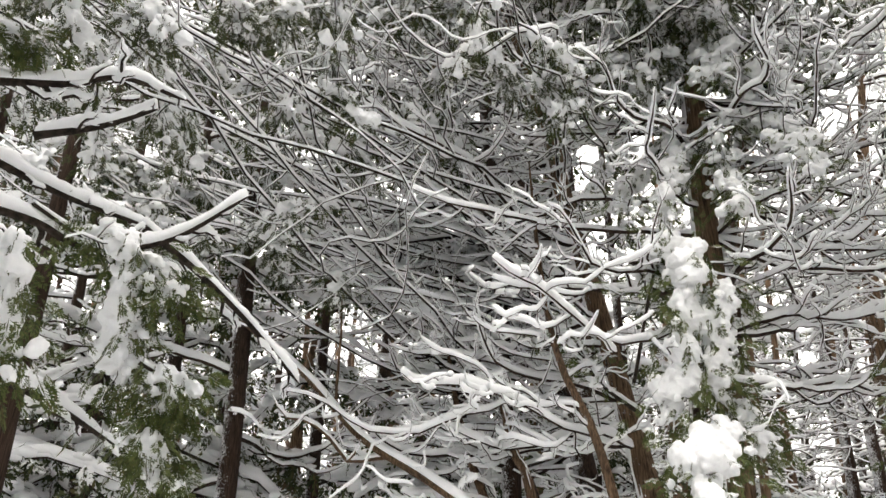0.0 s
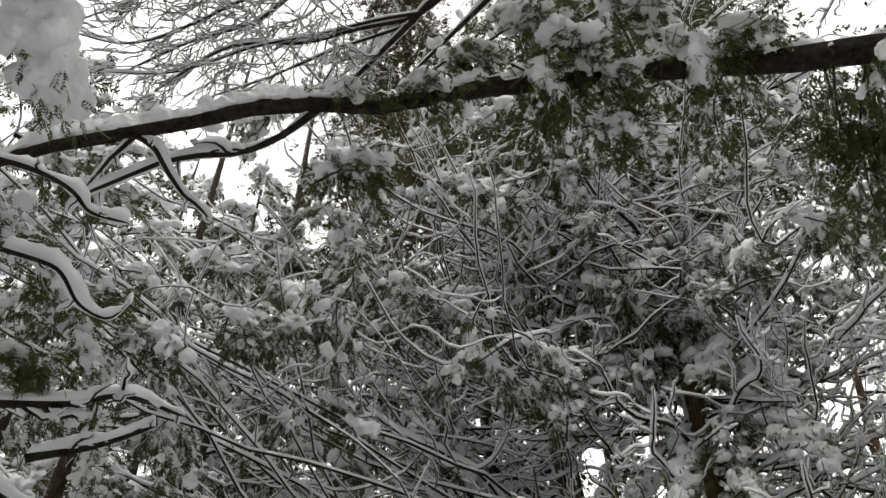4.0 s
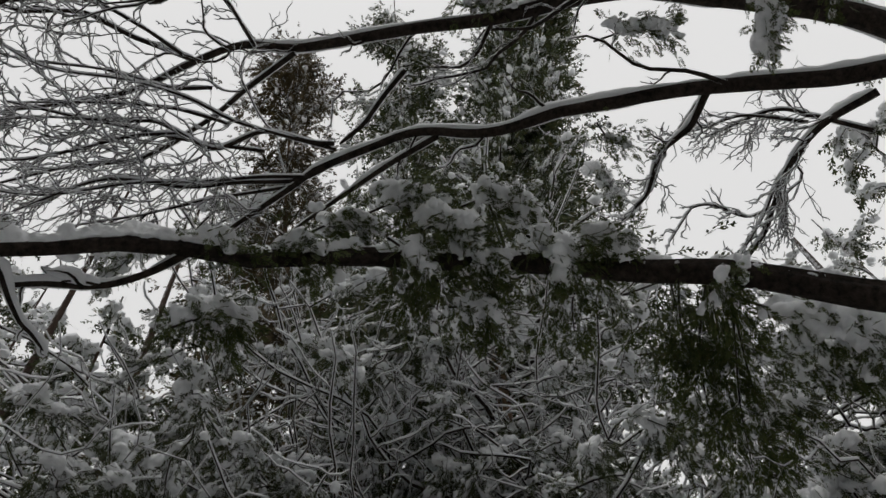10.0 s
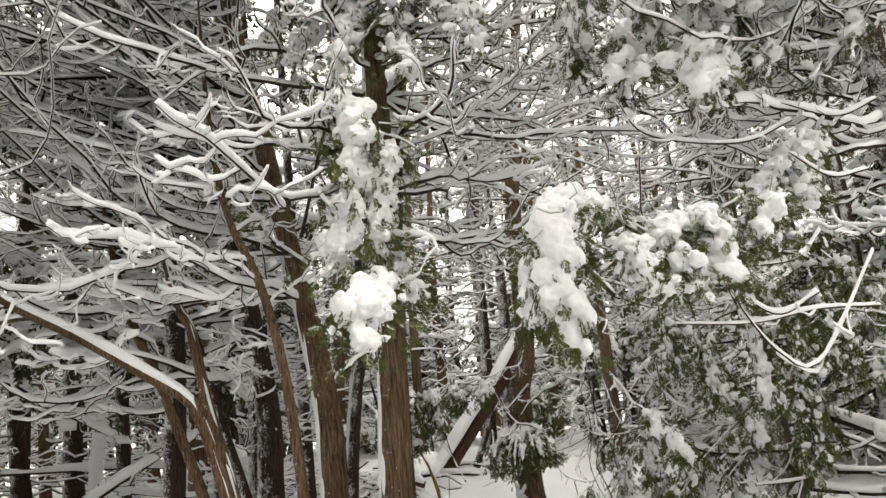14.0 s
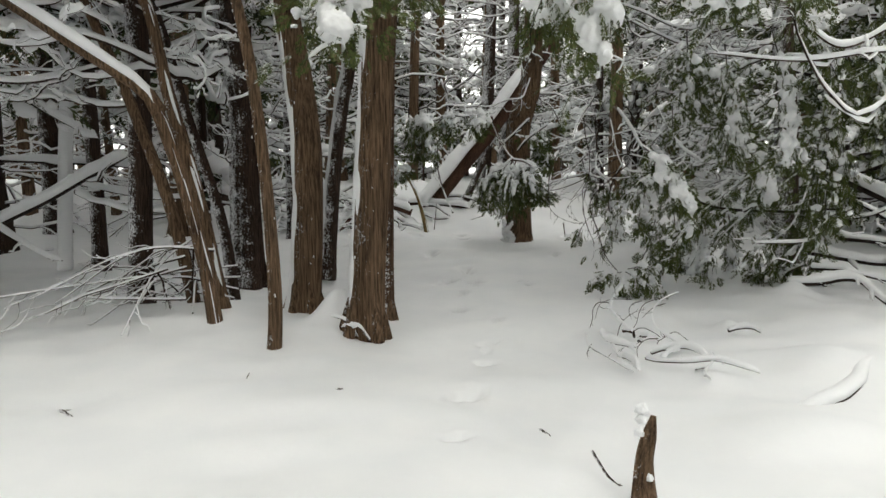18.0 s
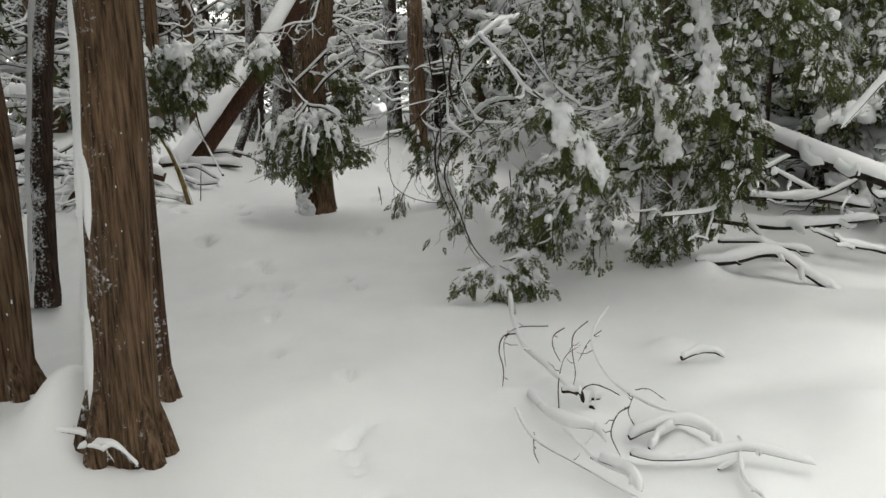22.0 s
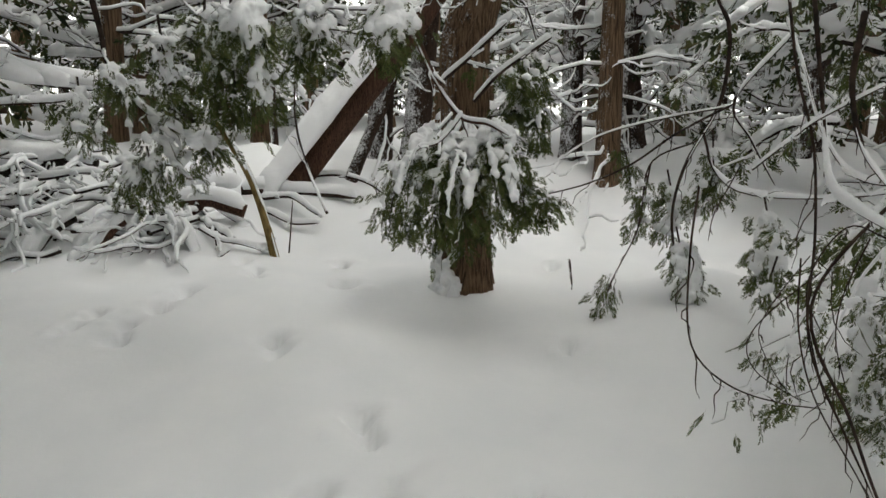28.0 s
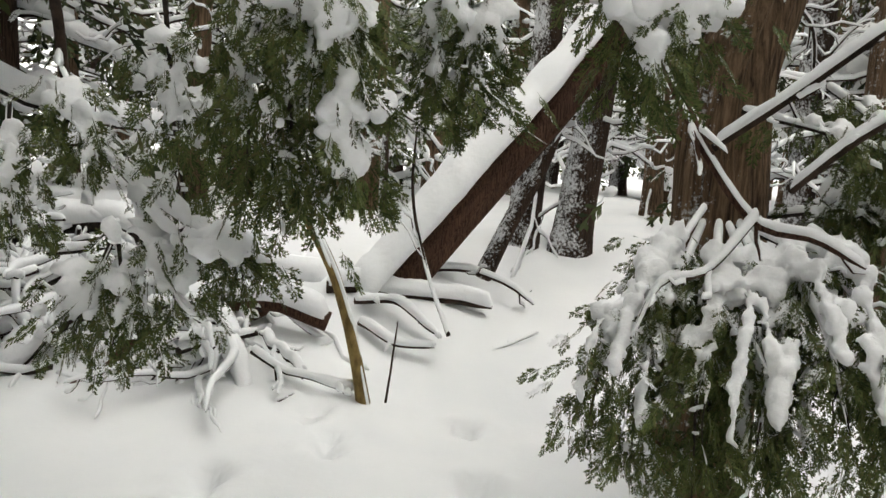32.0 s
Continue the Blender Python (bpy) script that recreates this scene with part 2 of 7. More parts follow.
def spline(ctrl, n):
    """A smooth line of n + 1 points through control points (3 to 5 numbers each)."""
    c = np.asarray(ctrl, float)
    if len(c) == 2:
        c = np.array([c[0], (c[0] + c[1]) / 2, c[1]])
    e = np.vstack([2 * c[0] - c[1], c, 2 * c[-1] - c[-2]])
    seg = np.linalg.norm(np.diff(c[:, :3], axis=0), axis=1)
    at = np.concatenate([[0], np.cumsum(seg)])
    s = np.linspace(0, at[-1], n + 1)
    k = np.clip(np.searchsorted(at, s, side="right") - 1, 0, len(c) - 2)
    u = ((s - at[k]) / np.maximum(seg[k], 1e-6))[:, None]
    p0, p1, p2, p3 = e[k], e[k + 1], e[k + 2], e[k + 3]
    return 0.5 * (2 * p1 + (p2 - p0) * u + (2 * p0 - 5 * p1 + 4 * p2 - p3) * u**2 + (3 * p1 - p0 - 3 * p2 + p3) * u**3)


def tangents(p):
    t = np.gradient(p, axis=0)
    return t / np.maximum(np.linalg.norm(t, axis=1, keepdims=True), 1e-9)


def tube(g, p, r, sides):
    t = tangents(p)
    ref = np.array([0.0, 0, 1]) if np.abs(t[:, 2]).max() < 0.9 else np.array([0.1, 1.0, 0.05])
    s = np.cross(t, ref)
    s /= np.maximum(np.linalg.norm(s, axis=1, keepdims=True), 1e-6)
    u = np.cross(s, t)
    a = np.arange(sides) * 2 * np.pi / sides
    g.rings(p[:, None] + r[:, None, None] * (np.cos(a)[None, :, None] * s[:, None] + np.sin(a)[None, :, None] * u[:, None]))


def lumpy(n, rough=1.0):
    """Smooth random heights about 1 along a line of n points."""
    x = RNG.rand(n + 4)
    x = (x[:-4] + x[1:-3] + 1.5 * x[2:-2] + x[3:-1] + x[4:]) / 5.5
    return 1 + rough * 1.6 * (x - 0.5)


HUG = [0.0, 1.0, 0.0, 0.26]


def snow_on(g, p, r, depth, k=6, rough=1.0, least=0.3):
    """Snow that lies along the top of a branch, thin where it is steep, with rounded ends and a dark underside left bare."""
    p, r = np.asarray(p, float), np.asarray(r, float)
    a0 = min(0.4, 0.6 * depth / max(1e-6, np.linalg.norm(p[1] - p[0])))
    a1 = min(0.4, 0.6 * depth / max(1e-6, np.linalg.norm(p[-1] - p[-2])))
    p = np.vstack([p[:1], p[:1] + a0 * (p[1] - p[0]), p[1:-1], p[-1:] + a1 * (p[-2] - p[-1]), p[-1:]])
    r = np.concatenate([r[:1], r[:1], r[1:-1], r[-2:-1] * 0.8, r[-1:]])
    t = tangents(p)
    flat = np.hypot(t[:, 0], t[:, 1])
    if flat.max() < least + 0.05:
        return
    s = np.stack([t[:, 1], -t[:, 0], 0 * flat], -1) / np.maximum(flat, 0.12)[:, None]
    h = np.maximum(depth, np.minimum(HUG[2] * r, 0.1)) * lumpy(len(p), rough * HUG[1]) * np.clip((flat - least) / 0.45, 0, 1)
    ends = np.minimum(np.arange(len(p)), np.arange(len(p))[::-1])
    round_off = np.where(ends == 0, 0.2, np.where(ends == 1, 0.85, 1.0))
    h = np.maximum(h, 0) * round_off
    a = np.linspace(0, np.pi, k)
    w = ((0.88 + 0.35 * HUG[0]) * r + HUG[3] * h + 0.0008) * np.where(h > 0.1 * depth, 1, 0.5) * np.sqrt(round_off)
    up = (0.3 - HUG[0]) * r[:, None] + np.sin(a)[None] ** 0.8 * (0.55 * r + h)[:, None]
    rings = p[:, None] + (np.cos(a)[None] * w[:, None])[..., None] * s[:, None]
    rings[..., 2] += up
    g.rings(rings)


def wander(p0, yaw, pitch0, pitch1, length, n, wobble=0.12):
    """A line from p0 whose pitch goes over from one angle to another."""
    s = (np.arange(n) + 0.5) / n
    bends = RNG.rand(4)
    pitch = pitch0 + (pitch1 - pitch0) * s + 0.7 * wobble * RNG.randn(n) + 2.0 * wobble * np.sin(6.28 * (s * (0.7 + 1.3 * bends[0]) + bends[1]))
    turn = yaw + np.cumsum(0.8 * wobble * RNG.randn(n)) + 2.4 * wobble * (np.sin(6.28 * (s * (0.6 + 1.2 * bends[2]) + bends[3])) - math.sin(6.28 * bends[3]))
    d = np.stack([np.cos(pitch) * np.cos(turn), np.cos(pitch) * np.sin(turn), np.sin(pitch)], -1) * length / n
    return np.vstack([p0, np.asarray(p0) + np.cumsum(d, 0)])


def spread(g, sn, p, r0, r1, depth, kids, level, ratio=0.45, fork=0.7, rise=0.35, sides=5, tips=None, keep_up=0.0, thin=1.0, longer=1.0, less=0.72):
    """A branch along p with its twigs, and the snow on them."""
    n = len(p) - 1
    r = np.linspace(r0, r1, n + 1)
    r[-1] *= 0.35
    r[-2] *= 0.75
    tube(g, p, r, sides)
    if depth > 0.006:
        snow_on(sn, p, r, depth, 6 if sides > 3 else 5)
    if tips is not None and level == 0:
        tips.append(p)
    if level <= 0:
        return
    length = np.linalg.norm(np.diff(p, axis=0), axis=1).sum()
    t = tangents(p)
    for i in range(kids):
        u = 0.18 + 0.8 * (i + RNG.rand()) / kids
        k = min(int(u * n), n - 1)
        f = u * n - k
        base = p[k] * (1 - f) + p[k + 1] * f
        yaw = math.atan2(t[k][1], t[k][0]) + (1 if RNG.rand() < 0.5 else -1) * fork * rnd(0.3, 1.7)
        pitch = math.asin(max(-1, min(1, t[k][2]))) + rnd(-0.35, 0.25) + keep_up
        size = length * ratio * rnd(0.5, 1.25) * (1.15 - 0.6 * u)
        rk = max(0.003 if thin > 0.6 else 0.002, (r0 + (r1 - r0) * u) * rnd(0.42, 0.7) * thin)
        m = max(5, min(10, int(size / 0.07)))
        q = wander(base, yaw, pitch - rnd(0.0, 0.5), pitch + rnd(0.0, 2.2) * rise, size, m, 0.2)
        spread(g, sn, q, rk, max(0.0014, rk * 0.4), depth * less, max(2, int(kids * 0.55)), level - 1, ratio * longer, fork, rise, max(3, sides - 1), tips, keep_up, min(1.0, thin * 1.4), longer, less)


# fronds: a flat, fern-like cedar spray along +x, with uneven, alternate side sprays
def frond(pairs, subs, width, seed=0, uneven=0.0):
    rs = np.random.RandomState(seed)
    v, q = [], []

    def blade(a, b, w):
        d = np.array(b) - a
        s = np.array([-d[1], d[0], 0])
        s = s / max(np.linalg.norm(s), 1e-6) * w
        m = a + d * 0.6
        q.append([len(v), len(v) + 1, len(v) + 2, len(v) + 3])
        v.extend([a, m + s + [0, 0, 0.01], np.array(b), m - s])

    bend = uneven * rs.uniform(-0.5, 0.5)

    def axis_at(x):
        return np.array([x, bend * x * x, -0.16 * x * x])

    blade(np.zeros(3), axis_at(0.55), width * 0.8)
    blade(axis_at(0.5), axis_at(1.0), width)
    for i in range(pairs):
        for side in (-1, 1):
            x = 0.1 + 0.82 * (i + (0.5 if side > 0 and uneven else 0)) / pairs + uneven * rs.uniform(-0.03, 0.03)
            size = (0.40 - 0.34 * max(0, x - 0.25)) * (1 + uneven * rs.uniform(-0.45, 0.3))
            a = axis_at(x)
            ang = 2 * bend * x + side * (0.72 + uneven * rs.uniform(-0.2, 0.25))
            d = np.array([math.cos(ang), math.sin(ang), -0.14 + uneven * rs.uniform(-0.12, 0.12)])
            blade(a, a + d * size, width)
            for k in range(subs):
                u = 0.25 + 0.62 * k / max(1, subs)
                for other in (-1, 1):
                    e = a + d * size * (u + (0.1 if other > 0 else 0))
                    ang2 = ang + other * 0.62
                    blade(e, e + np.array([math.cos(ang2), math.sin(ang2), -0.12]) * size * 0.3 * (1.15 - u * 0.5), width * 0.9)
    return np.array(v), np.array(q), np.zeros((0, 3), int)


FRONDS = {0: [frond(3, 0, 0.06, 20 + i, 0.6) for i in range(3)], 1: [frond(6, 1, 0.03, i, 0.7) for i in range(3)], 2: [frond(9, 2, 0.021, 10 + i, 0.75) for i in range(5)]}


SNOW_FROND = frond(4, 0, 0.085)


def blob(seed, level, rough):
    bm = bmesh.new()
    bmesh.ops.create_icosphere(bm, subdivisions=level, radius=1)
    for w in bm.verts:
        c = w.co.copy()
        k = 1 + rough * noise.noise(c * 1.4 + Vector((seed * 7.1, 0, 0))) + 0.6 * rough * noise.noise(c * 2.9 + Vector((0, seed * 3.3, 0))) + (0.45 * rough * noise.noise(c * 6.5 + Vector((0, 0, seed * 1.7))) if level > 2 else 0)
        w.co = c * k
        if w.co.z < -0.4:
            w.co.z = -0.4 + (w.co.z + 0.4) * 0.4
    v = np.array([w.co[:] for w in bm.verts])
    t = np.array([[w.index for w in f.verts] for f in bm.faces])
    bm.free()
    return v, np.zeros((0, 4), int), t


BLOBS = {1: [blob(i, 1, 0.3) for i in range(5)], 2: [blob(i, 2, 0.38) for i in range(8)], 3: [blob(i + 20, 3, 0.45) for i in range(8)]}


def fronds_at(g, places, ways, sizes, lod):
    """Sprays from places along ways."""
    x = ways / np.maximum(np.linalg.norm(ways, axis=1, keepdims=True), 1e-6)
    y = np.cross(x, RNG.randn(*x.shape))
    y /= np.maximum(np.linalg.norm(y, axis=1, keepdims=True), 1e-6)
    m = np.stack([x, y, np.cross(x, y)], -1) * sizes[:, None, None]
    pick = RNG.randint(0, len(FRONDS[lod]), len(places))
    for i, shape in enumerate(FRONDS[lod]):
        g.stamp(shape, m[pick == i], places[pick == i])


def blobs_at(g, places, sizes, lod, flat=0.7, lean=None):
    """Lumps of snow; lean: the way in which each is drawn out."""
    k = len(places)
    if not k:
        return
    turn = RNG.rand(k) * 2 * np.pi
    m = np.zeros((k, 3, 3))
    m[:, 0, 0], m[:, 0, 1], m[:, 1, 0], m[:, 1, 1] = np.cos(turn), -np.sin(turn), np.sin(turn), np.cos(turn)
    m[:, 2, 2] = flat * (0.8 + 0.5 * RNG.rand(k))
    m[:, :, 0] *= (0.8 + 0.7 * RNG.rand(k))[:, None]
    if lean is not None:
        d = lean / np.maximum(np.linalg.norm(lean, axis=1, keepdims=True), 1e-6)
        m = 0.97 * m + 0.5 * np.einsum("ki,kj,kjl->kil", d, d, m)
    pick = RNG.randint(0, len(BLOBS[lod]), k)
    for i, shape in enumerate(BLOBS[lod]):
        mine = pick == i
        g.stamp(shape, m[mine] * sizes[mine][:, None, None], places[mine])


def leafy(f, sn, p, size, count, lod, hang=0.7, snow=0.08, lumps=10, snow_lod=2, wide=0.12, flat=0.7, white=0.25, top=1.0, heap=None):
    """Foliage that hangs from a bough along p, with lumps of snow on top."""
    n = len(p) - 1
    t = tangents(p)
    if lod == 2:
        size, count = 1.45 * size, int(0.62 * count)
    u = RNG.rand(count) * n
    k = np.minimum(u.astype(int), n - 1)
    at = p[k] + (p[k + 1] - p[k]) * (u - k)[:, None]
    side = RNG.randn(count, 3)
    side[:, 2] *= 0.4
    at = at + side * wide * 0.5
    ways = t[k] * 0.55 + side * 0.55 + np.array([0, 0, -hang]) * (0.5 + RNG.rand(count, 1))
    sizes = size * (0.6 + 0.7 * RNG.rand(count))
    fronds_at(f, at, ways, sizes, lod)
    on = RNG.rand(count) < (0.5 * white if lod < 2 else 0)
    x = ways[on] / np.maximum(np.linalg.norm(ways[on], axis=1, keepdims=True), 1e-6)
    x[:, 2] *= 0.75
    y = np.cross(np.array([0.05, 0.02, 1.0]) + 0.35 * RNG.randn(*x.shape), x)
    y /= np.maximum(np.linalg.norm(y, axis=1, keepdims=True), 1e-6)
    sn.stamp(SNOW_FROND, np.stack([x, y, np.cross(x, y)], -1) * sizes[on][:, None, None] * 0.95, at[on] + np.array([0, 0, 0.014]))
    if lumps > (11 if lod == 2 else 3):
        taper = np.sin(np.linspace(0.25, 2.9, n + 1)) ** 0.6
        snow_on(heap if heap is not None else sn, p + np.array([0, 0, 0.2 * snow]), min(0.03, 0.3 * wide) * taper * lumpy(n + 1, 0.9), 0.6 * snow, 7, 1.4, 0.1)
    if lumps:
        lumps = int(lumps * 1.9)
        u = (np.arange(lumps) + RNG.rand(lumps)) / lumps * n * top
        k = np.minimum(u.astype(int), n - 1)
        at = p[k] + (p[k + 1] - p[k]) * (u - k)[:, None]
        off = RNG.randn(lumps, 3) * wide * 0.4
        off[:, 2] = np.abs(off[:, 2]) * 0.3 - 0.25 * np.hypot(off[:, 0], off[:, 1]) + snow * 0.35
        steep = np.abs(t[k][:, 2:3])
        lean = t[k] * 1.0 + np.array([0, 0, -0.5]) + 0 * steep
        blobs_at(heap if heap is not None else sn, at + off, snow * (0.42 + 0.6 * RNG.rand(lumps) ** 1.7), 1 if heap is not None else snow_lod, flat, lean)


def draped(g, p, wide):
    """Pillows of snow, one over the other, that hang over a drooping spray, with fingers along their lower edge."""
    q = spline(np.asarray(p) + np.array([0, -0.02, 0.02]), 40)
    run = np.linalg.norm(np.diff(q, axis=0), axis=1).sum()
    n = max(5, int(run / (0.33 * wide)))
    u = (np.arange(n) + RNG.rand(n)) / n
    at = q[(u * 39).astype(int)]
    off = RNG.randn(n, 3) * np.array([0.38, 0.28, 0.2]) * wide
    size = wide * (0.42 + 0.48 * RNG.rand(n)) * np.minimum(1, 0.55 + 1.5 * np.sin(np.pi * np.clip(u, 0.06, 0.97)))
    hang = np.column_stack([0.25 * RNG.randn(n), 0.2 * RNG.randn(n) - 0.1, np.full(n, -1.0)])
    blobs_at(g, at + off, size, 2, 0.85, hang)
    for i in range(int(0.6 * n)):
        k = RNG.randint(n)
        way = np.array([rnd(-0.7, 0.7), rnd(-0.5, 0.2), -1.0])
        r0 = size[k] * rnd(0.4, 0.62)
        chain = at[k] + off[k] + np.array([0, 0, -0.35 * size[k]]) + np.outer(np.arange(1, 5), way) * r0 * 0.62
        blobs_at(g, chain, r0 * np.array([1.0, 0.85, 0.66, 0.42]), 1, 1.0)


LUMPS, CRUMBS = bpy.data.textures.new("snow_lumps", "CLOUDS"), bpy.data.textures.new("snow_crumbs", "CLOUDS")
LUMPS.noise_scale, LUMPS.noise_depth = 0.085, 2
CRUMBS.noise_scale, CRUMBS.noise_depth = 0.028, 1


def heaped(g, parent, grain, label="soft pillows of fresh snow"):
    """The lumps in g as one soft, continuous body of snow."""
    ob = g.part("snow_pillow", SNOW, parent, label)
    if ob is None:
        return
    tagged(ob, kind="stuff")
    merge = ob.modifiers.new("merge", "REMESH")
    merge.mode, merge.voxel_size, merge.use_smooth_shade = "VOXEL", grain, True
    soft = ob.modifiers.new("soft", "SMOOTH")
    soft.factor, soft.iterations = 0.5, 2
    for texture, strength in ((LUMPS, 0.055), (CRUMBS, 0.022)):
        rough = ob.modifiers.new("rough", "DISPLACE")
        rough.texture, rough.texture_coords, rough.strength, rough.mid_level = texture, "LOCAL", strength, 0.5


def ridged(p, r, sides, seed, ridge=0.05, flare=0.0):
    """Rings of a trunk with stringy bark and, at its foot, the flare of its roots."""
    rs = np.random.RandomState(seed)
    t = tangents(p)
    s = np.cross(t, [0.1, 1.0, 0.05])
    s /= np.linalg.norm(s, axis=1, keepdims=True)
    u = np.cross(s, t)
    a = np.arange(sides) * 2 * np.pi / sides
    z = np.concatenate([[0], np.cumsum(np.linalg.norm(np.diff(p, axis=0), axis=1))])[:, None]
    k = np.ones((len(p), sides))
    for m in (2, 3, 5, 9, 13, 17, 23):
        k += ridge * (0.9 if m > 4 else 0.6) * rs.uniform(0.4, 1) * np.cos(m * a[None] + rs.uniform(0, 6.3) + rs.uniform(-1.2, 1.2) * np.sin(z * rs.uniform(1, 5) + rs.uniform(0, 6)))
    if flare:
        k *= 1 + flare * np.exp(-(np.maximum(z - 0.1, 0)) / 0.13) * (1 + 0.5 * np.cos(4 * a[None] + seed) + 0.3 * np.cos(7 * a[None] + 2 * seed))
    d = np.cos(a)[None, :, None] * s[:, None] + np.sin(a)[None, :, None] * u[:, None]
    return d, r[:, None] * k, z, a


def trunk(parent, ctrl, radii, bark, sides=32, n=60, seed=1, ridge=0.045, flare=0.35, plaster=None, side=(-1, -0.3, 0), depth=0.016, name="trunk"):
    """A trunk along control points, with snow that the wind pressed against one side of it."""
    c = np.column_stack([np.asarray(ctrl, float), radii])
    fine = spline(c, 900)
    run = np.concatenate([[0], np.cumsum(np.linalg.norm(np.diff(fine[:, :3], axis=0), axis=1))])
    low = min(3.2, run[-1])
    stops = np.concatenate([np.linspace(0, low, n), np.linspace(low, run[-1], max(2, int((run[-1] - low) / 0.3)))[1:]]) if run[-1] > 3.4 else np.linspace(0, run[-1], n)
    line = np.column_stack([np.interp(stops, run, fine[:, k]) for k in range(4)])
    p, r = line[:, :3], np.maximum(line[:, 3], 0.004)
    d, rr, z, a = ridged(p, r, sides, seed, ridge, flare)
    g = Local()
    g.rings(p[:, None] + d * rr[..., None])
    ob = g.part(name, bark, parent)
    if plaster is not None:
        w = np.array(side) / np.linalg.norm(side)
        face = d @ w
        rs = np.random.RandomState(seed + 50)
        rough = np.zeros_like(face)
        for q in range(22):
            m = rs.randint(1, 15)
            rough += np.cos(m * a[None] + rs.uniform(0, 6.3) + z * rs.uniform(-13, 13)) / 3.4
        thick = face * 3.0 - 2.2 + plaster + 0.3 * rough
        sn = Local()
        sn.rings(p[:, None] + d * (rr + depth * np.clip(thick, -0.9, 1.2) - 0.001)[..., None])
        tagged(sn.part("snow", SNOW, ob, "wind-packed snow on bark"), kind="stuff")
    return ob, p, r


# ---- the lie of the land ----
MOUNDS = []
DENTS = []


def height(x, y):
    x, y = np.asarray(x, float), np.asarray(y, float)
    u, w = np.clip((y - 8.2) / 2.4, 0, 1), np.clip((y - 11.2) / 3.2, 0, 1)
    z = 0.2 * u * u * (3 - 2 * u) + 0.62 * w * w * (3 - 2 * w)
    z = z + 0.035 * np.sin(0.9 * x + 0.5) * np.sin(0.8 * y + 1.0) + 0.018 * np.sin(2.3 * x + 1.1 * y) + 0.012 * np.sin(3.9 * y - 2.1 * x + 2)
    far = np.clip((np.hypot(x, y - 6) - 25) / 40, 0, 1)
    z = z + far * 1.2 * np.sin(0.11 * x + 1) * np.sin(0.09 * y)
    for mx, my, s, h in MOUNDS:
        z = z + h * np.exp(-((x - mx) ** 2 + (y - my) ** 2) / s**2)
    return z


def ground_z(x, y):
    return float(height(x, y))


def limb(tree, p, r0, r1, depth, kids, level, bark, leaf=None, name="limb", **more):
    """A limb with its twigs, its snow and, where leaf is given, its foliage: leaf = dict for leafy()."""
    g, sn, f, heap = Local(), Local(), Local(), Local()
    tips = []
    spread(g, sn, p, r0, r1, depth, kids, level, tips=tips, **more)
    grain = 0.014
    if leaf:
        leaf = dict(leaf)
        per, on_tips = leaf.pop("per_tip", 0), leaf.pop("tips", True)
        mat, slab, grain = leaf.pop("mat", LEAF), leaf.pop("drape", 0), leaf.pop("grain", 0.013)
        if slab:
            draped(heap, p[len(p) // 3 :], slab)
        leafy(f, sn, p[len(p) // 4 :], heap=heap, **leaf)
        if per and on_tips:
            less = dict(leaf, count=per, lumps=1 if leaf["snow"] > 0.06 else 0, snow_lod=1, snow=leaf["snow"] * 0.7)
            for q in tips:
                leafy(f, sn, q, heap=heap, **less)
    ob = g.part(name, bark, tree)
    if sn.n:
        tagged(sn.part("snow", SNOW, ob, "fresh white snow"), kind="stuff")
    if leaf:
        heaped(heap, ob, grain)
        f.part("foliage", mat, ob, "flat green cedar sprays")
    return ob


def tree_at(name, base, label, category="tree", group=""):
    MOUNDS.append((base[0], base[1], 0.32, 0.012))
    return thing(name, (base[0], base[1], ground_z(base[0], base[1])), label, category, group)


def down(p, by=0.15):
    return (p[0], p[1], p[2] - by)


def along(p, r, u):
    k = min(int(u * (len(p) - 1)), len(p) - 2)
    return p[k], r[k]


# ---- the clump of cedars beside the path ----
big_cedar = tree_at("cedar_tree", (-1.33, 5.72, -0.04), "tall cedar with stringy brown bark, snow-laden limbs", group="cedar clump")
_, A_LINE, A_R = trunk(big_cedar, [down((-1.33, 5.72, -0.09)), (-1.31, 5.74, 0.4), (-1.26, 5.78, 1.27), (-1.22, 5.85, 2.45), (-1.18, 5.9, 4.5), (-1.13, 6, 5.95), (-1.09, 6.05, 7.14), (-0.97, 6.15, 9.42), (-0.98, 6.2, 9.64), (-0.61, 7.89, 13.73), (0.37, 7.85, 18.43), (2.05, 6.45, 23.24)],
      [0.150, 0.134, 0.126, 0.120, 0.112, 0.105, 0.10, 0.095, 0.09, 0.08, 0.06, 0.015], CEDAR_BARK, 56, 110, 3, 0.03, 0.2, 0.0, (-1, 0.0, 0), 0.02)
twin = tree_at("cedar_tree", (-1.30, 6.25, 0.1), "slim cedar trunk with snow packed along one side", group="cedar clump")
_, B_LINE, B_R = trunk(twin, [down((-1.30, 6.25, 0.07)), (-1.29, 6.25, 0.79), (-1.28, 6.3, 1.72), (-1.26, 6.4, 2.52), (-1.11, 6.6, 4.78), (-0.86, 6.8, 7.02), (-2.43, 8.01, 14.66), (-2.07, 6.69, 19.4), (-1.19, 4.26, 23.91)], [0.09, 0.088, 0.086, 0.084, 0.08, 0.075, 0.065, 0.05, 0.015], SNOWY_BARK, 40, 70, 5, 0.03, 0.15)
leaning = tree_at("cedar_tree", (-2.05, 6.5, -0), "leaning cedar with brown stringy bark and snow", group="cedar clump")
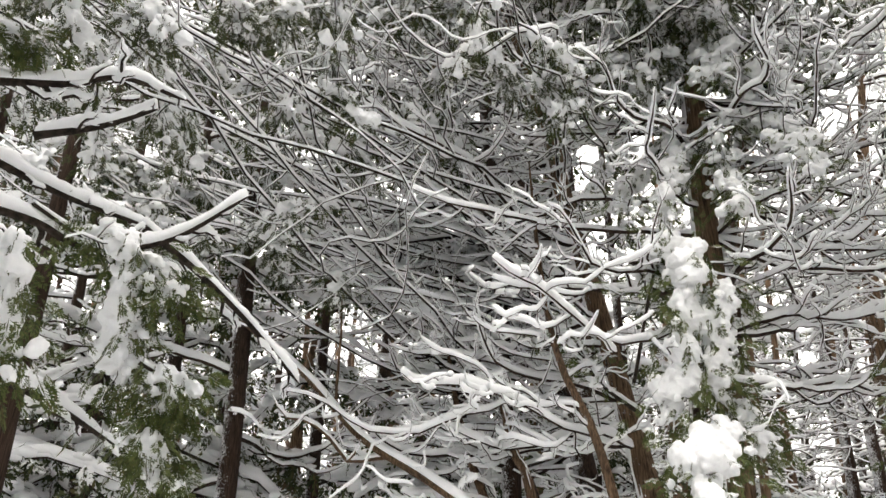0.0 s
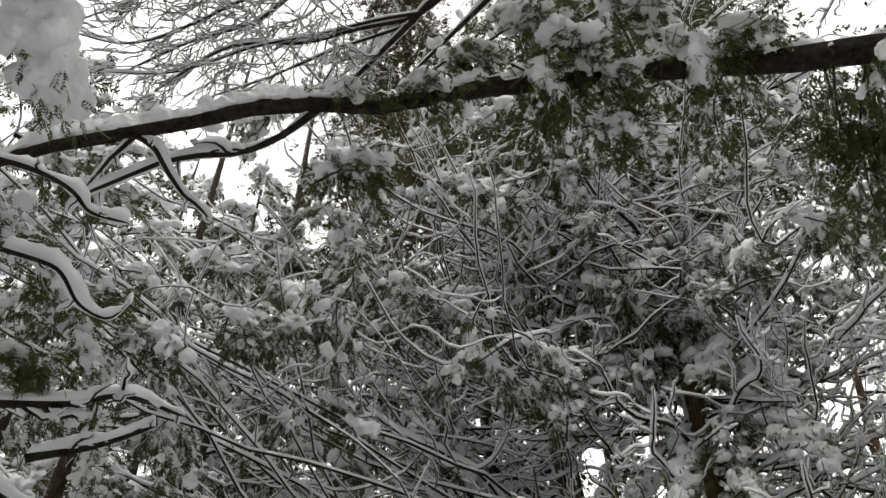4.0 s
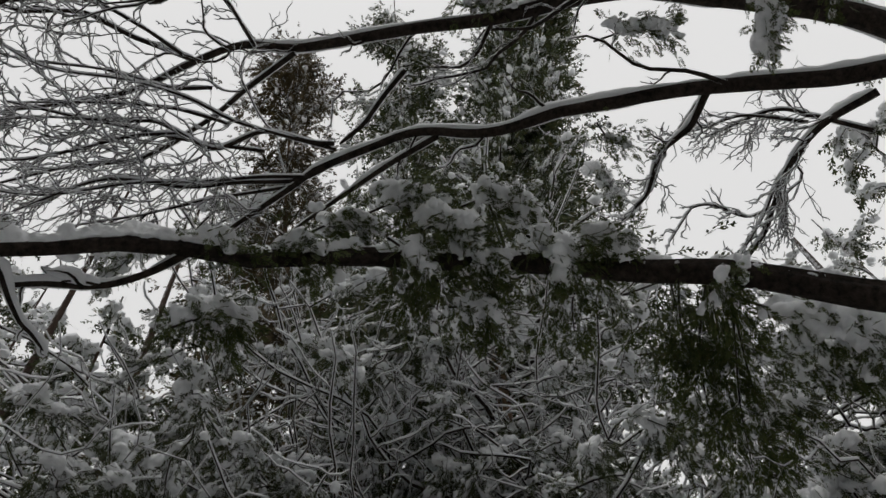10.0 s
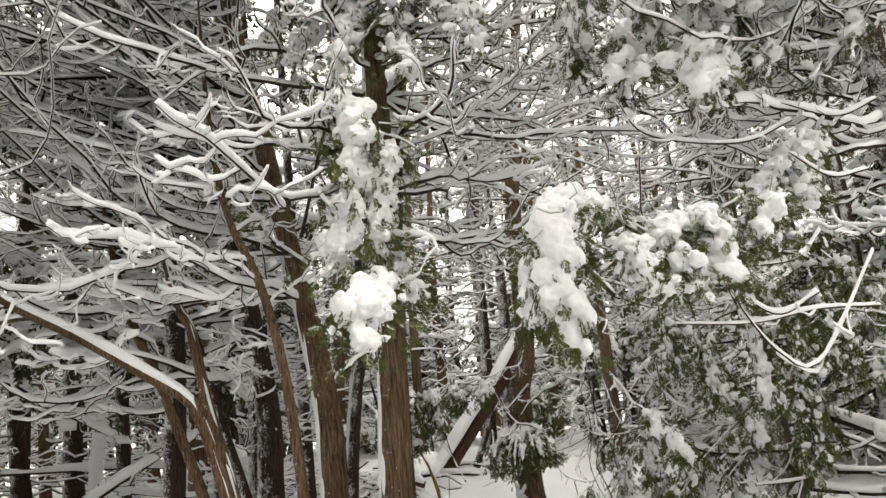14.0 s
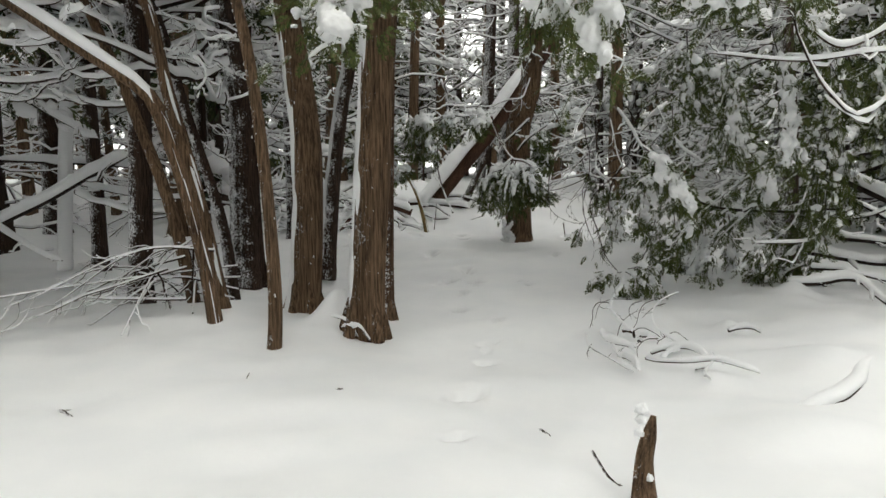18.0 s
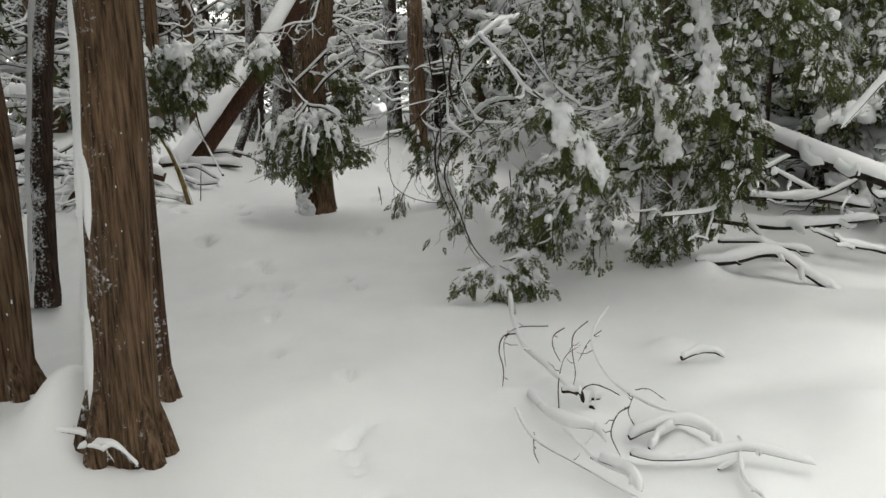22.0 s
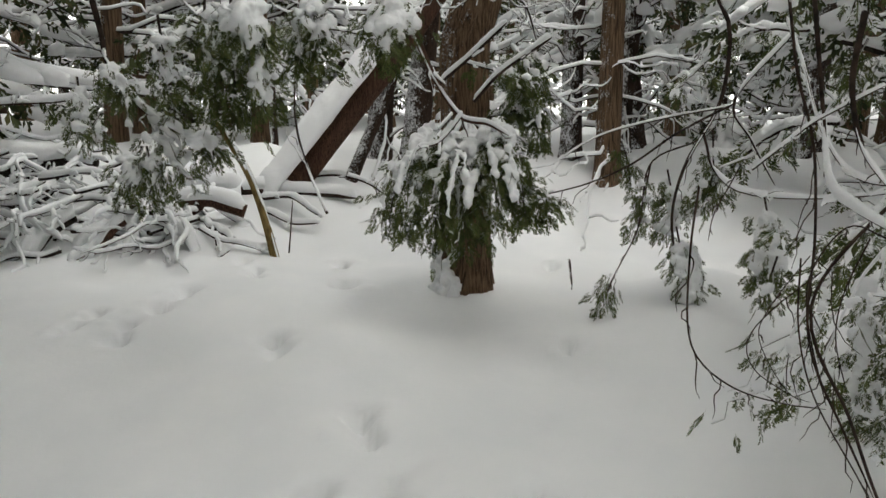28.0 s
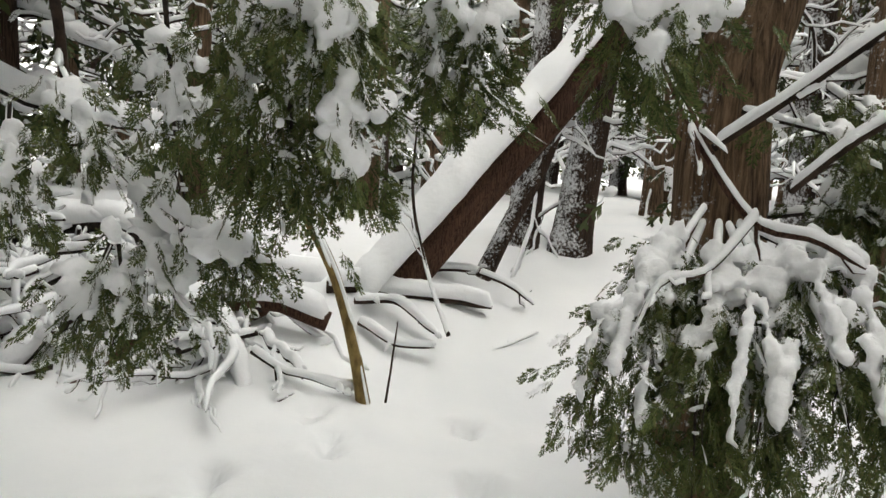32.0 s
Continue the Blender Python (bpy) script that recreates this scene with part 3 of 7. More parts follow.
_, C_LINE, C_R = trunk(leaning, [down((-2.07, 6.5, -0.04)), (-2.01, 6.52, 0.76), (-2.05, 6.6, 1.74), (-2.3, 6.7, 3.07), (-2.87, 6.8, 5.81), (-3.21, 6.9, 7.6), (-5.14, 7.15, 15.64), (-4.22, 4.48, 22.45)],
      [0.14, 0.126, 0.119, 0.105, 0.10, 0.095, 0.06, 0.015], CEDAR_BARK, 44, 110, 8, 0.03, 0.2, 0.05, (-1, -0.1, 0), 0.018)
sapling = tree_at("sapling", (-1.9, 5.22, -0.02), "slender smooth brown sapling stem standing in snow", "sapling", "cedar clump")
_, SAP_LINE, SAP_R = trunk(sapling, [down((-1.9, 5.22, -0.05)), (-1.87, 5.23, 0.31), (-1.9, 5.25, 0.96), (-1.98, 5.3, 1.67), (-2.07, 5.33, 2.22), (-2.24, 5.4, 2.8), (-2.54, 5.5, 3.48), (-2.71, 5.6, 4.52), (-2.8, 5.7, 5.64)], [0.052, 0.050, 0.044, 0.042, 0.040, 0.036, 0.03, 0.022, 0.008], CEDAR_BARK, 20, 60, 13, 0.02, 0.1)
dark_tree = tree_at("cedar_tree", (-3.03, 7.7, 0.2), "dark cedar trunk plastered with snow", group="cedar clump")
_, DK_LINE, DK_R = trunk(dark_tree, [down((-3.03, 7.7, 0.14)), (-3.04, 7.72, 0.94), (-3.05, 7.75, 1.81), (-3.32, 7.9, 3.2), (-3.76, 8, 5.2), (-4.23, 8.2, 8.74)], [0.17, 0.145, 0.135, 0.125, 0.11, 0.07], DARK_BARK, 36, 70, 21, 0.05, 0.3)
thin_dark = tree_at("cedar_tree", (-2.33, 8.2, 0.22), "thin dark leaning trunk with snow on its upper side", group="cedar clump")
trunk(thin_dark, [down((-2.33, 8.2, 0.17)), (-2.24, 8.2, 1.04), (-2.13, 8.25, 1.95), (-2.06, 8.3, 2.42), (-2.01, 8.4, 4.14)], [0.085, 0.08, 0.075, 0.07, 0.04], DARK_BARK, 24, 60, 23, 0.05, 0.2, -0.2, (-0.9, -0.4, 0), 0.016)
low_fork = tree_at("cedar_tree", (-2.54, 5.74, 0.01), "forked cedar stem with a long low snow-topped limb", group="cedar clump")
trunk(low_fork, [down((-2.52, 5.74, -0.03)), (-2.6, 5.72, 0.48), (-2.71, 5.66, 1.1), (-2.83, 5.6, 1.59), (-2.91, 5.57, 1.8)], [0.062, 0.054, 0.05, 0.05, 0.05], CEDAR_BARK, 28, 60, 31, 0.03, 0.25, -0.6, (0.5, -0.6, 0.4), 0.012)
limb(low_fork, spline([(-2.84, 5.58, 1.7), (-2.96, 5.56, 1.87), (-3.25, 5.5, 2.08), (-3.86, 5.45, 2.48), (-4.48, 5.25, 2.89), (-5.16, 5.15, 3.57), (-6.32, 5.05, 4.5), (-7.21, 4.95, 5.37), (-8.27, 4.85, 5.75)], 46), 0.055, 0.018, 0.05, 5, 2, CEDAR_BARK, ratio=0.2, rise=0.5, sides=10)
for seed, ctrl, rad, words in (
    (33, [(-2.61, 6.1, 0.11), (-2.81, 6.1, 1.03), (-3.02, 6.1, 1.84), (-3.16, 6.1, 2.54), (-3.33, 6.2, 2.81), (-3.65, 6.4, 3.76)], [0.062, 0.055, 0.05, 0.046, 0.042, 0.02], "leaning cedar stem with a thick strip of snow"),
    (35, [(-2.93, 6.3, -0.03), (-3.16, 6.3, 0.92), (-3.46, 6.35, 1.7), (-3.58, 6.35, 2.02), (-4, 6.4, 3), (-4.33, 6.6, 4.15)], [0.055, 0.05, 0.045, 0.042, 0.038, 0.015], "thin leaning cedar stem dusted with snow"),
    (37, [(-2.85, 6.9, -0.03), (-2.95, 6.9, 0.72), (-3.26, 6.9, 1.77), (-3.45, 6.9, 2.49), (-3.61, 7, 2.83)], [0.06, 0.05, 0.045, 0.04, 0.02], "thin snow-coated cedar stem leaning away"),
):
    stem = tree_at("cedar_tree", ctrl[0], words, group="cedar clump")
    trunk(stem, [down(ctrl[0]), *ctrl[1:]], rad, CEDAR_BARK if seed != 37 else DARK_BARK, 24, 60, seed, 0.03, 0.2, -0.62 if seed == 33 else None, (0.55, -0.6, 0.4), 0.012)
white_post = tree_at("dead_trunk", (-5.56, 8.4, -0.04), "slim dead trunk wholly coated in white snow", "dead tree")
trunk(white_post, [down((-5.57, 8.4, -0.05)), (-5.47, 8.4, 1.23), (-5.36, 8.4, 2.48), (-5.42, 8.4, 2.61)], [0.075, 0.07, 0.068, 0.06], DARK_BARK, 24, 60, 41, 0.03, 0.1, 4.2, (-0.4, -1, 0), 0.016)

for tree, foot, girth in ((big_cedar, (-1.33, 5.72, -0.05), 0.13), (leaning, (-2.05, 6.5, -0), 0.12), (twin, (-1.30, 6.25, 0.09), 0.07)):
    for k in range(5):
        turn = 2.2 + k * 1.05 + rnd(-0.3, 0.3)
        z = ground_z(foot[0], foot[1])
        way = np.array([math.cos(turn), math.sin(turn), 0])
        line = spline([np.array([foot[0], foot[1], z + 0.26]) + way * girth * 0.75, np.array([foot[0], foot[1], z + 0.08]) + way * girth * 1.12, np.array([foot[0], foot[1], z - 0.08]) + way * girth * rnd(1.3, 1.6)], 8)
        g = Local()
        tube(g, line, np.linspace(0.03, 0.05, 9), 9)
        g.part("root", CEDAR_BARK, tree)
for pts in ([(-1.34, 5.6, -0.02), (-1.43, 5.6, 0.12), (-1.57, 5.62, 0.16)], [(-1.25, 5.55, -0.01), (-1.34, 5.55, 0.1), (-1.49, 5.6, 0.08)], [(-1.31, 5.6, 0.03), (-1.39, 5.65, 0.18), (-1.45, 5.7, 0.22)]):
    limb(big_cedar, spline(pts, 10), 0.012, 0.006, 0.02, 2, 1, DARK_BARK, name="root_sprout", ratio=0.4)

def flecks(tree, line, radii, count, top, grow=1.0):
    """Bits of snow that cling to the bark, most of them towards the weather side."""
    g = Local()
    for _ in range(count):
        k = int(np.argmin(np.abs(line[:, 2] - rnd(0.0, top))))
        a = rnd(2.6, 6.1) if RNG.rand() < 0.15 else rnd(2.7, 3.9)
        at = line[k] + radii[k] * rnd(0.97, 1.06) * np.array([math.cos(a), math.sin(a), 0])
        drop = rnd(0.002, 0.0075) * grow
        blobs_at(g, at + np.outer(np.arange(2), [rnd(-0.3, 0.3), 0, -1.3]) * drop, drop * np.array([1.0, rnd(0.5, 1.0)]), 1, 1.9)
    tagged(g.part("snow_fleck", SNOW, tree, "small clots of snow on the bark"), kind="stuff")


flecks(big_cedar, A_LINE, A_R, 90, 3.0)
flecks(twin, B_LINE, B_R, 70, 3.0)
flecks(leaning, C_LINE, C_R, 110, 3.0)
flecks(dark_tree, DK_LINE, DK_R, 150, 3.0, 1.4)
flecks(sapling, SAP_LINE, SAP_R, 40, 2.6, 0.8)

# the thicket of dead, snow-laden lower limbs to the west of the clump
def thicket(tree, line, radii, count, lo, hi, yaw_mid, yaw_spread, length, depth, kids, droop=(-0.25, 0.15), curl=(0.1, 0.6), bark=TWIG_BARK, level=2, r=(0.014, 0.032)):
    z0 = line[:, 2]
    for i in range(count):
        want = lo + (hi - lo) * (i + RNG.rand()) / count
        k = int(np.argmin(np.abs(z0 - want)))
        yaw = yaw_mid + yaw_spread * rnd(-1, 1)
        size = rnd(*length)
        pit = rnd(*droop)
        p = wander(line[k], yaw, pit, pit + rnd(*curl), size, 16, 0.13)
        limb(tree, p, rnd(*r), 0.006, depth * rnd(0.7, 1.25), kids, level, bark, ratio=0.42, fork=0.85, rise=0.6)


WEST = math.pi
thicket(sapling, SAP_LINE, SAP_R, 9, 2.4, 4.6, WEST, 1.6, (0.4, 1.0), 0.035, 4, (-0.3, 0.3), (0.2, 0.8), level=1, r=(0.007, 0.013))
thicket(leaning, C_LINE, C_R, 40, 2.7, 8.5, WEST + 0.15, 0.9, (1.8, 3.8), 0.058, 7, (-0.35, 0.1), (0.2, 0.9))
thicket(big_cedar, A_LINE, A_R, 24, 3.3, 9.0, WEST + 0.35, 0.9, (1.4, 3.0), 0.055, 7, (-0.4, 0.1), (0.2, 0.9))
thicket(dark_tree, DK_LINE, DK_R, 34, 2.2, 7.0, WEST + 0.35, 0.9, (2.0, 4.4), 0.058, 7, (-0.3, 0.1), (0.1, 0.7))
thicket(big_cedar, A_LINE, A_R, 44, 3.2, 10.5, 0.1, 0.95, (1.4, 3.6), 0.05, 7, (-0.5, -0.05), (0.3, 1.1))
for tree, line, rad, count, lo, hi, yaw in ((leaning, C_LINE, C_R, 22, 2.9, 6.5, WEST + 0.3), (big_cedar, A_LINE, A_R, 26, 3.3, 8.5, 0.2), (dark_tree, DK_LINE, DK_R, 14, 2.2, 6.0, WEST + 0.5), (twin, B_LINE, B_R, 14, 3.2, 8.0, 0.5)):
    thicket(tree, line, rad, count, lo, hi, yaw, 1.1, (1.0, 2.4), 0.03, 7, (-0.5, 0.2), (0.1, 1.2), r=(0.006, 0.012))
for spot, words in ((((-7.42, 4.34, 4.09)), "far cedar stem in the thicket"), (((-6.14, 5.11, 4.09)), "cedar stem among crossing snowy branches"), (((-3.78, 6.84, 4.88)), "cedar stem behind the snowy thicket")):
    back_tree = tree_at("cedar_tree", spot, words)
    z = ground_z(spot[0], spot[1])
    _, line, rad = trunk(back_tree, [(spot[0], spot[1], z - 0.1), (spot[0] + 0.1, spot[1], z + 3), (spot[0] - 0.15, spot[1] + 0.1, z + 8.0), (spot[0], spot[1], z + 17.0)], [0.11, 0.10, 0.08, 0.02], DARK_BARK, 20, 40, int(abs(spot[0]) * 10) + 60, 0.04, 0.2)
    thicket(back_tree, line, rad, 18, 1.2, 8.5, WEST - 0.3, 1.3, (1.4, 2.8), 0.055, 7)


# ---- boughs heavy with snow ----
def snow_bough(tree, ctrl, r, leaf_size, count, snow, lumps, lod=1, snow_lod=2, wide=0.12, hang=0.7, bark=LIMB_BARK, kids=6, flat=0.75, level=1, tips=6, drape=0, top=1.0):
    p = spline(ctrl, 18)
    return limb(tree, p, r, max(0.003, r * 0.3), min(0.03, 1.6 * r), kids, level, bark, dict(size=leaf_size, count=count, lod=lod, hang=hang, snow=snow, lumps=lumps, snow_lod=snow_lod, wide=wide, flat=flat, per_tip=tips, drape=drape, top=top), ratio=0.3, name="bough")


# hanging clump in front of the big cedar
snow_bough(big_cedar, [(-1.87, 5.5, 3.13), (-1.48, 5.2, 4.05), (-1.23, 5, 4), (-1.2, 4.9, 3.5), (-1.33, 4.9, 2.97), (-1.49, 4.9, 2.58)], 0.018, 0.10, 420, 0.045, 24, 2, 2, 0.26, drape=0.125)
snow_bough(big_cedar, [(-1.1, 5.3, 4.02), (-1.02, 5.1, 3.63), (-1.07, 5, 3.13), (-1.15, 5, 2.74)], 0.014, 0.10, 320, 0.045, 18, 2, 2, 0.24, drape=0.105)
snow_bough(big_cedar, [(-1.11, 5.4, 2.78), (-1.11, 4.6, 2.4), (-1.06, 4, 2.16), (-0.96, 3.8, 1.89)], 0.016, 0.09, 260, 0.045, 20, 2, 2, 0.26, drape=0.15)
snow_bough(big_cedar, [(-1.13, 5.5, 2.92), (-0.98, 5.3, 2.75), (-0.87, 5.2, 2.39)], 0.012, 0.09, 160, 0.045, 16, 2, 2, 0.18, drape=0.06)
# lower green sprig on the leaning cedar
snow_bough(leaning, [(-2.03, 6.2, 3.01), (-2.32, 5.9, 3.3), (-2.49, 5.7, 3.72), (-2.76, 5.5, 3.64)], 0.025, 0.14, 50, 0.05, 12, 1, 2, 0.1)
# boughs high in the big cedar
LOT_1 = (
    (13, [(-1.11, 5.9, 5.49), (-0.8, 5.3, 4.57), (-0.8, 5.1, 4.26)], 0.09),
    (13, [(-1.04, 6, 5.8), (-0.46, 5.6, 5.25), (-0.21, 5.3, 4.8), (-0.2, 5.2, 4.46)], 0.12),
    (13, [(-1.16, 5.9, 5.5), (-1.31, 5.4, 4.94), (-1.35, 5.2, 4.4)], 0.10),
    (13, [(-1.24, 6, 6.4), (-1.51, 5.6, 6.11), (-1.59, 5.4, 5.74)], 0.11),
    (13, [(-1.02, 6, 6.79), (-0.69, 5.6, 6.28), (-0.81, 5.4, 5.77)], 0.10),
    (13, [(-1.09, 6, 5.94), (-1.8, 5.6, 4.96), (-1.71, 5.4, 4.61)], 0.09),
    (13, [(-1, 6, 6.28), (-0.35, 5.6, 5.67), (-0.27, 5.5, 5.34)], 0.11),
    (2.5, [(-1.06, 6.1, 8.07), (-1.78, 5.6, 6.75), (-1.73, 5.4, 6.22)], 0.10),
)
LOT_2 = (
    (2.5, [(-0.97, 6.1, 8.51), (-1.95, 5.6, 7.41), (-1.68, 5.4, 7.72)], 0.10),
    (2.5, [(-1.11, 6.1, 7.2), (-0.92, 5.6, 6.21), (-0.91, 5.4, 5.74)], 0.09),
)
for _, pts, s_ in LOT_1 + LOT_2:
    snow_bough(big_cedar, pts, 0.018, 0.11, 150, s_ * 0.8, 30, 1, 2, 0.17)

# ---- the snowy cedar east of the path, whose boughs hang over it ----
east_cedar = tree_at("cedar_tree", (3.4, 6.0, 0), "snow-laden cedar with drooping boughs over the path", group="east cedars")
_, EAST_LINE, EAST_R = trunk(east_cedar, [(3.4, 6.0, -0.1), (3.38, 6.0, 2.0), (3.3, 6.1, 5.0), (3.35, 6.1, 10.0)], [0.16, 0.14, 0.11, 0.03], DARK_BARK, 28, 60, 71, 0.05, 0.3)
LOT_3 = (
    ([(1.27, 5.2, 2.4), (0.57, 4.4, 2.73), (0.2, 3.6, 2.59), (0.17, 3.3, 2.38), (0.2, 3.25, 1.95), (0.25, 3.25, 1.66)], 0.085, 60, 0.13),
    ([(0.5, 3.9, 2.11), (0.21, 3.6, 2.38), (0.06, 3.5, 2.21), (0.02, 3.45, 1.9)], 0.075, 40, 0.11),
    ([(1.38, 4.6, 2.37), (0.85, 4.2, 2.13), (0.64, 4, 2.42), (0.68, 3.9, 2.2)], 0.09, 30, 0.12),
    ([(1.52, 4.7, 2.42), (0.93, 4.3, 2.57), (0.97, 4.2, 2.37), (1.02, 4.15, 2.21)], 0.09, 26, 0.11),
    ([(1.69, 4.9, 2.36), (1.21, 4.4, 2.65), (1.27, 4.3, 2.36), (1.3, 4.2, 2.13)], 0.085, 26, 0.11),
)
LOT_4 = (
    ([(2.06, 5.1, 2.37), (1.56, 4.7, 2.49), (1.7, 4.6, 2.73), (1.61, 4.5, 2.45)], 0.09, 24, 0.12),
    ([(1.88, 5.4, 3.66), (1.49, 4.8, 4), (1.48, 4.6, 3.58)], 0.13, 26, 0.18),
    ([(2.12, 5.4, 4.24), (1.6, 4.8, 4.65), (1.57, 4.6, 4.28)], 0.13, 26, 0.18),
    ([(2.33, 5.6, 4.88), (1.12, 5, 4.17), (0.98, 4.8, 3.81)], 0.13, 22, 0.18),
    ([(2.4, 5.6, 5.16), (1.16, 5, 5.56), (0.94, 4.8, 4.95)], 0.13, 26, 0.2),
    ([(2.59, 5.5, 3.68), (1.8, 5, 2.88), (1.67, 4.9, 2.66)], 0.10, 20, 0.14),
    ([(2.56, 5.5, 3.58), (2.12, 5.2, 2.97), (2.21, 5.1, 2.8)], 0.10, 16, 0.14),
)
LOT_5 = (
    ([(3.35, 5.8, 6.23), (1.72, 5, 5.65), (1.32, 4.8, 5.11)], 0.13, 26, 0.2),
    ([(3.55, 5.8, 6.79), (1.2, 5, 6.7), (0.76, 4.8, 5.87)], 0.13, 26, 0.2),
    ([(2.94, 5.8, 4.84), (2.37, 5.4, 5.46), (1.96, 5.2, 5.05)], 0.13, 26, 0.2),
    ([(3.59, 6, 5.18), (2.68, 5.6, 5.66), (2.28, 5.4, 5.24)], 0.13, 26, 0.2),
    ([(3.4, 6, 4.54), (2.71, 5.8, 4.8), (2.35, 5.6, 4.41)], 0.12, 22, 0.2),
)
for pts, snow, lumps, wide in LOT_3 + LOT_4 + LOT_5:
    if lumps > 35:
        snow_bough(east_cedar, pts, 0.014, 0.075, 420, snow * 0.5, int(lumps * 0.4), 2, 2, wide * 1.15, 0.9, drape=0.095 if lumps > 50 else 0.08)
    else:
        snow_bough(east_cedar, pts, 0.018, 0.11, 150, snow * 0.75, lumps * 2, 1, 2, wide * 1.1, 0.8)
# bare curling twigs of the same tree, each with a rim of snow
for pts in (
    [(2.44, 4.9, 2.35), (1.84, 4.6, 1.62), (1.56, 4.5, 1.69), (1.34, 4.4, 2.01), (1.32, 4.4, 2.16)],
    [(2.71, 5.6, 2.01), (2.18, 5.4, 2.02), (1.65, 5.3, 1.96), (1.05, 5.2, 2.01)],
    [(2.15, 5, 2.55), (1.91, 4.9, 2.35), (1.5, 4.8, 2.32)],
    [(2.56, 5, 2.96), (2.26, 4.9, 2.92), (1.97, 4.8, 3.11)],
    [(1.87, 4.5, 2.05), (1.6, 4.5, 1.94), (1.36, 4.5, 2.11)],
    [(2.74, 5, 3.49), (2.43, 5, 3.4), (2.06, 5, 3.56)],
    [(2.11, 5, 3.41), (1.67, 4.9, 3.26), (1.02, 4.8, 3.38), (0.81, 4.7, 3.65)],
):
    limb(east_cedar, spline(pts, 22), 0.009, 0.006, 0.028, 3, 1, TWIG_BARK, name="twig", ratio=0.25, rise=0.8)
thicket(east_cedar, EAST_LINE, EAST_R, 5, 1.2, 2.4, 1.9, 0.9, (0.8, 1.4), 0.025, 6, (-0.5, 0.0), (0.3, 1.1))
thicket(east_cedar, EAST_LINE, EAST_R, 22, 2.8, 7.5, WEST - 0.5, 1.0, (1.4, 3.2), 0.05, 7, (-0.4, 0.0), (0.3, 1.1))

# the low bush-like cedar whose boughs reach the ground
low_cedar = tree_at("cedar_tree", (2.7, 8.9, 0), "low cedar with boughs bowed down to the snow", group="east cedars")
_, LOW_LINE, LOW_R = trunk(low_cedar, [(2.7, 8.9, -0.1), (2.65, 8.9, 1.5), (2.5, 8.8, 3.5), (2.6, 8.9, 7.0)], [0.14, 0.12, 0.09, 0.03], DARK_BARK, 24, 40, 81, 0.05, 0.3)
LOT_6 = (
    ([(0.88, 6.95, 1.44), (0.99, 6.93, 1.35), (1.08, 6.92, 1.21), (1.18, 6.92, 1.03), (1.31, 6.95, 0.87)], 0.075, 20, 0.12, 150),
    ([(2.7, 8, 1.32), (2.11, 7.75, 1.24), (2.15, 7.7, 1.05), (2.18, 7.65, 0.87)], 0.08, 22, 0.09, 90),
    ([(2.67, 8.4, 1.5), (1.92, 8, 1.05), (1.35, 7.8, 0.56), (1.29, 7.7, 0.18)], 0.06, 26, 0.14, 130),
    ([(2.68, 8.4, 1.21), (2.12, 8.1, 0.82), (1.7, 7.9, 0.44), (1.64, 7.8, 0.11)], 0.06, 26, 0.14, 130),
    ([(2.76, 8.3, 1.21), (2.47, 8, 0.66), (2.08, 7.9, 0.38), (2.12, 7.8, 0.12)], 0.06, 26, 0.14, 130),
)
LOT_7 = (
    ([(2.83, 8, 1.87), (2.64, 7.8, 1.22), (2.59, 7.7, 0.69), (2.6, 7.7, 0.41)], 0.05, 16, 0.13, 150),
    ([(2.92, 8.2, 1.66), (2.94, 7.9, 1.05), (2.83, 7.8, 0.68)], 0.05, 12, 0.13, 120),
    ([(2.55, 8.4, 1.67), (1.67, 8.2, 1.44), (0.94, 8.1, 1.04), (0.66, 8, 0.59)], 0.06, 24, 0.12, 120),
    ([(2.56, 8.8, 1.44), (1.35, 8.6, 1.15), (0.81, 8.4, 0.67), (0.74, 8.3, 0.38)], 0.05, 22, 0.12, 120),
    ([(2.53, 8.4, 2.07), (2.08, 8.1, 1.77), (2.13, 8, 1.22), (2.19, 8, 0.94)], 0.06, 24, 0.12, 120),
    ([(2.88, 8.2, 0.65), (2.51, 8, 0.43), (2.16, 7.9, 0.24), (2.09, 7.9, 0.14)], 0.06, 20, 0.14, 130),
)
LOT_8 = (
    ([(2.11, 8.3, 1.07), (1.6, 8, 0.76), (1.32, 7.9, 0.46), (1.21, 7.9, 0.27)], 0.05, 20, 0.14, 130),
    ([(2.07, 8.6, 0.87), (1.3, 8.3, 0.82), (1.15, 8.2, 0.5), (1.07, 8.2, 0.29)], 0.05, 20, 0.12, 120),
    ([(2.97, 8.3, 0.33), (2.57, 8.2, 0.2), (2.36, 8.1, 0.1)], 0.05, 12, 0.12, 90),
)
for pts, snow, lumps, wide, count in LOT_6 + LOT_7 + LOT_8:
    snow_bough(low_cedar, pts, 0.008, 0.085, count, snow * 0.75, int(lumps * 0.42), 2, 2, wide * 0.8, 1.0, drape=0.085 if snow > 0.07 else 0, tips=8)
thicket(low_cedar, LOW_LINE, LOW_R, 30, 2.5, 6.5, WEST + 0.2, 1.1, (1.6, 3.2), 0.022, 8, (-0.3, 0.2), (0.1, 0.9), r=(0.008, 0.016))
thicket(low_cedar, LOW_LINE, LOW_R, 30, 1.0, 3.8, WEST + 0.3, 0.9, (0.9, 1.8), 0.025, 7, (-0.7, -0.1), (-0.5, 0.8), r=(0.008, 0.015))
limb(low_cedar, spline([(0.72, 7.6, 1.8), (0.82, 7.3, 1.61), (0.88, 7.1, 1.45), (0.96, 6.95, 1.38)], 14), 0.012, 0.008, 0.02, 5, 1, TWIG_BARK, ratio=0.35)
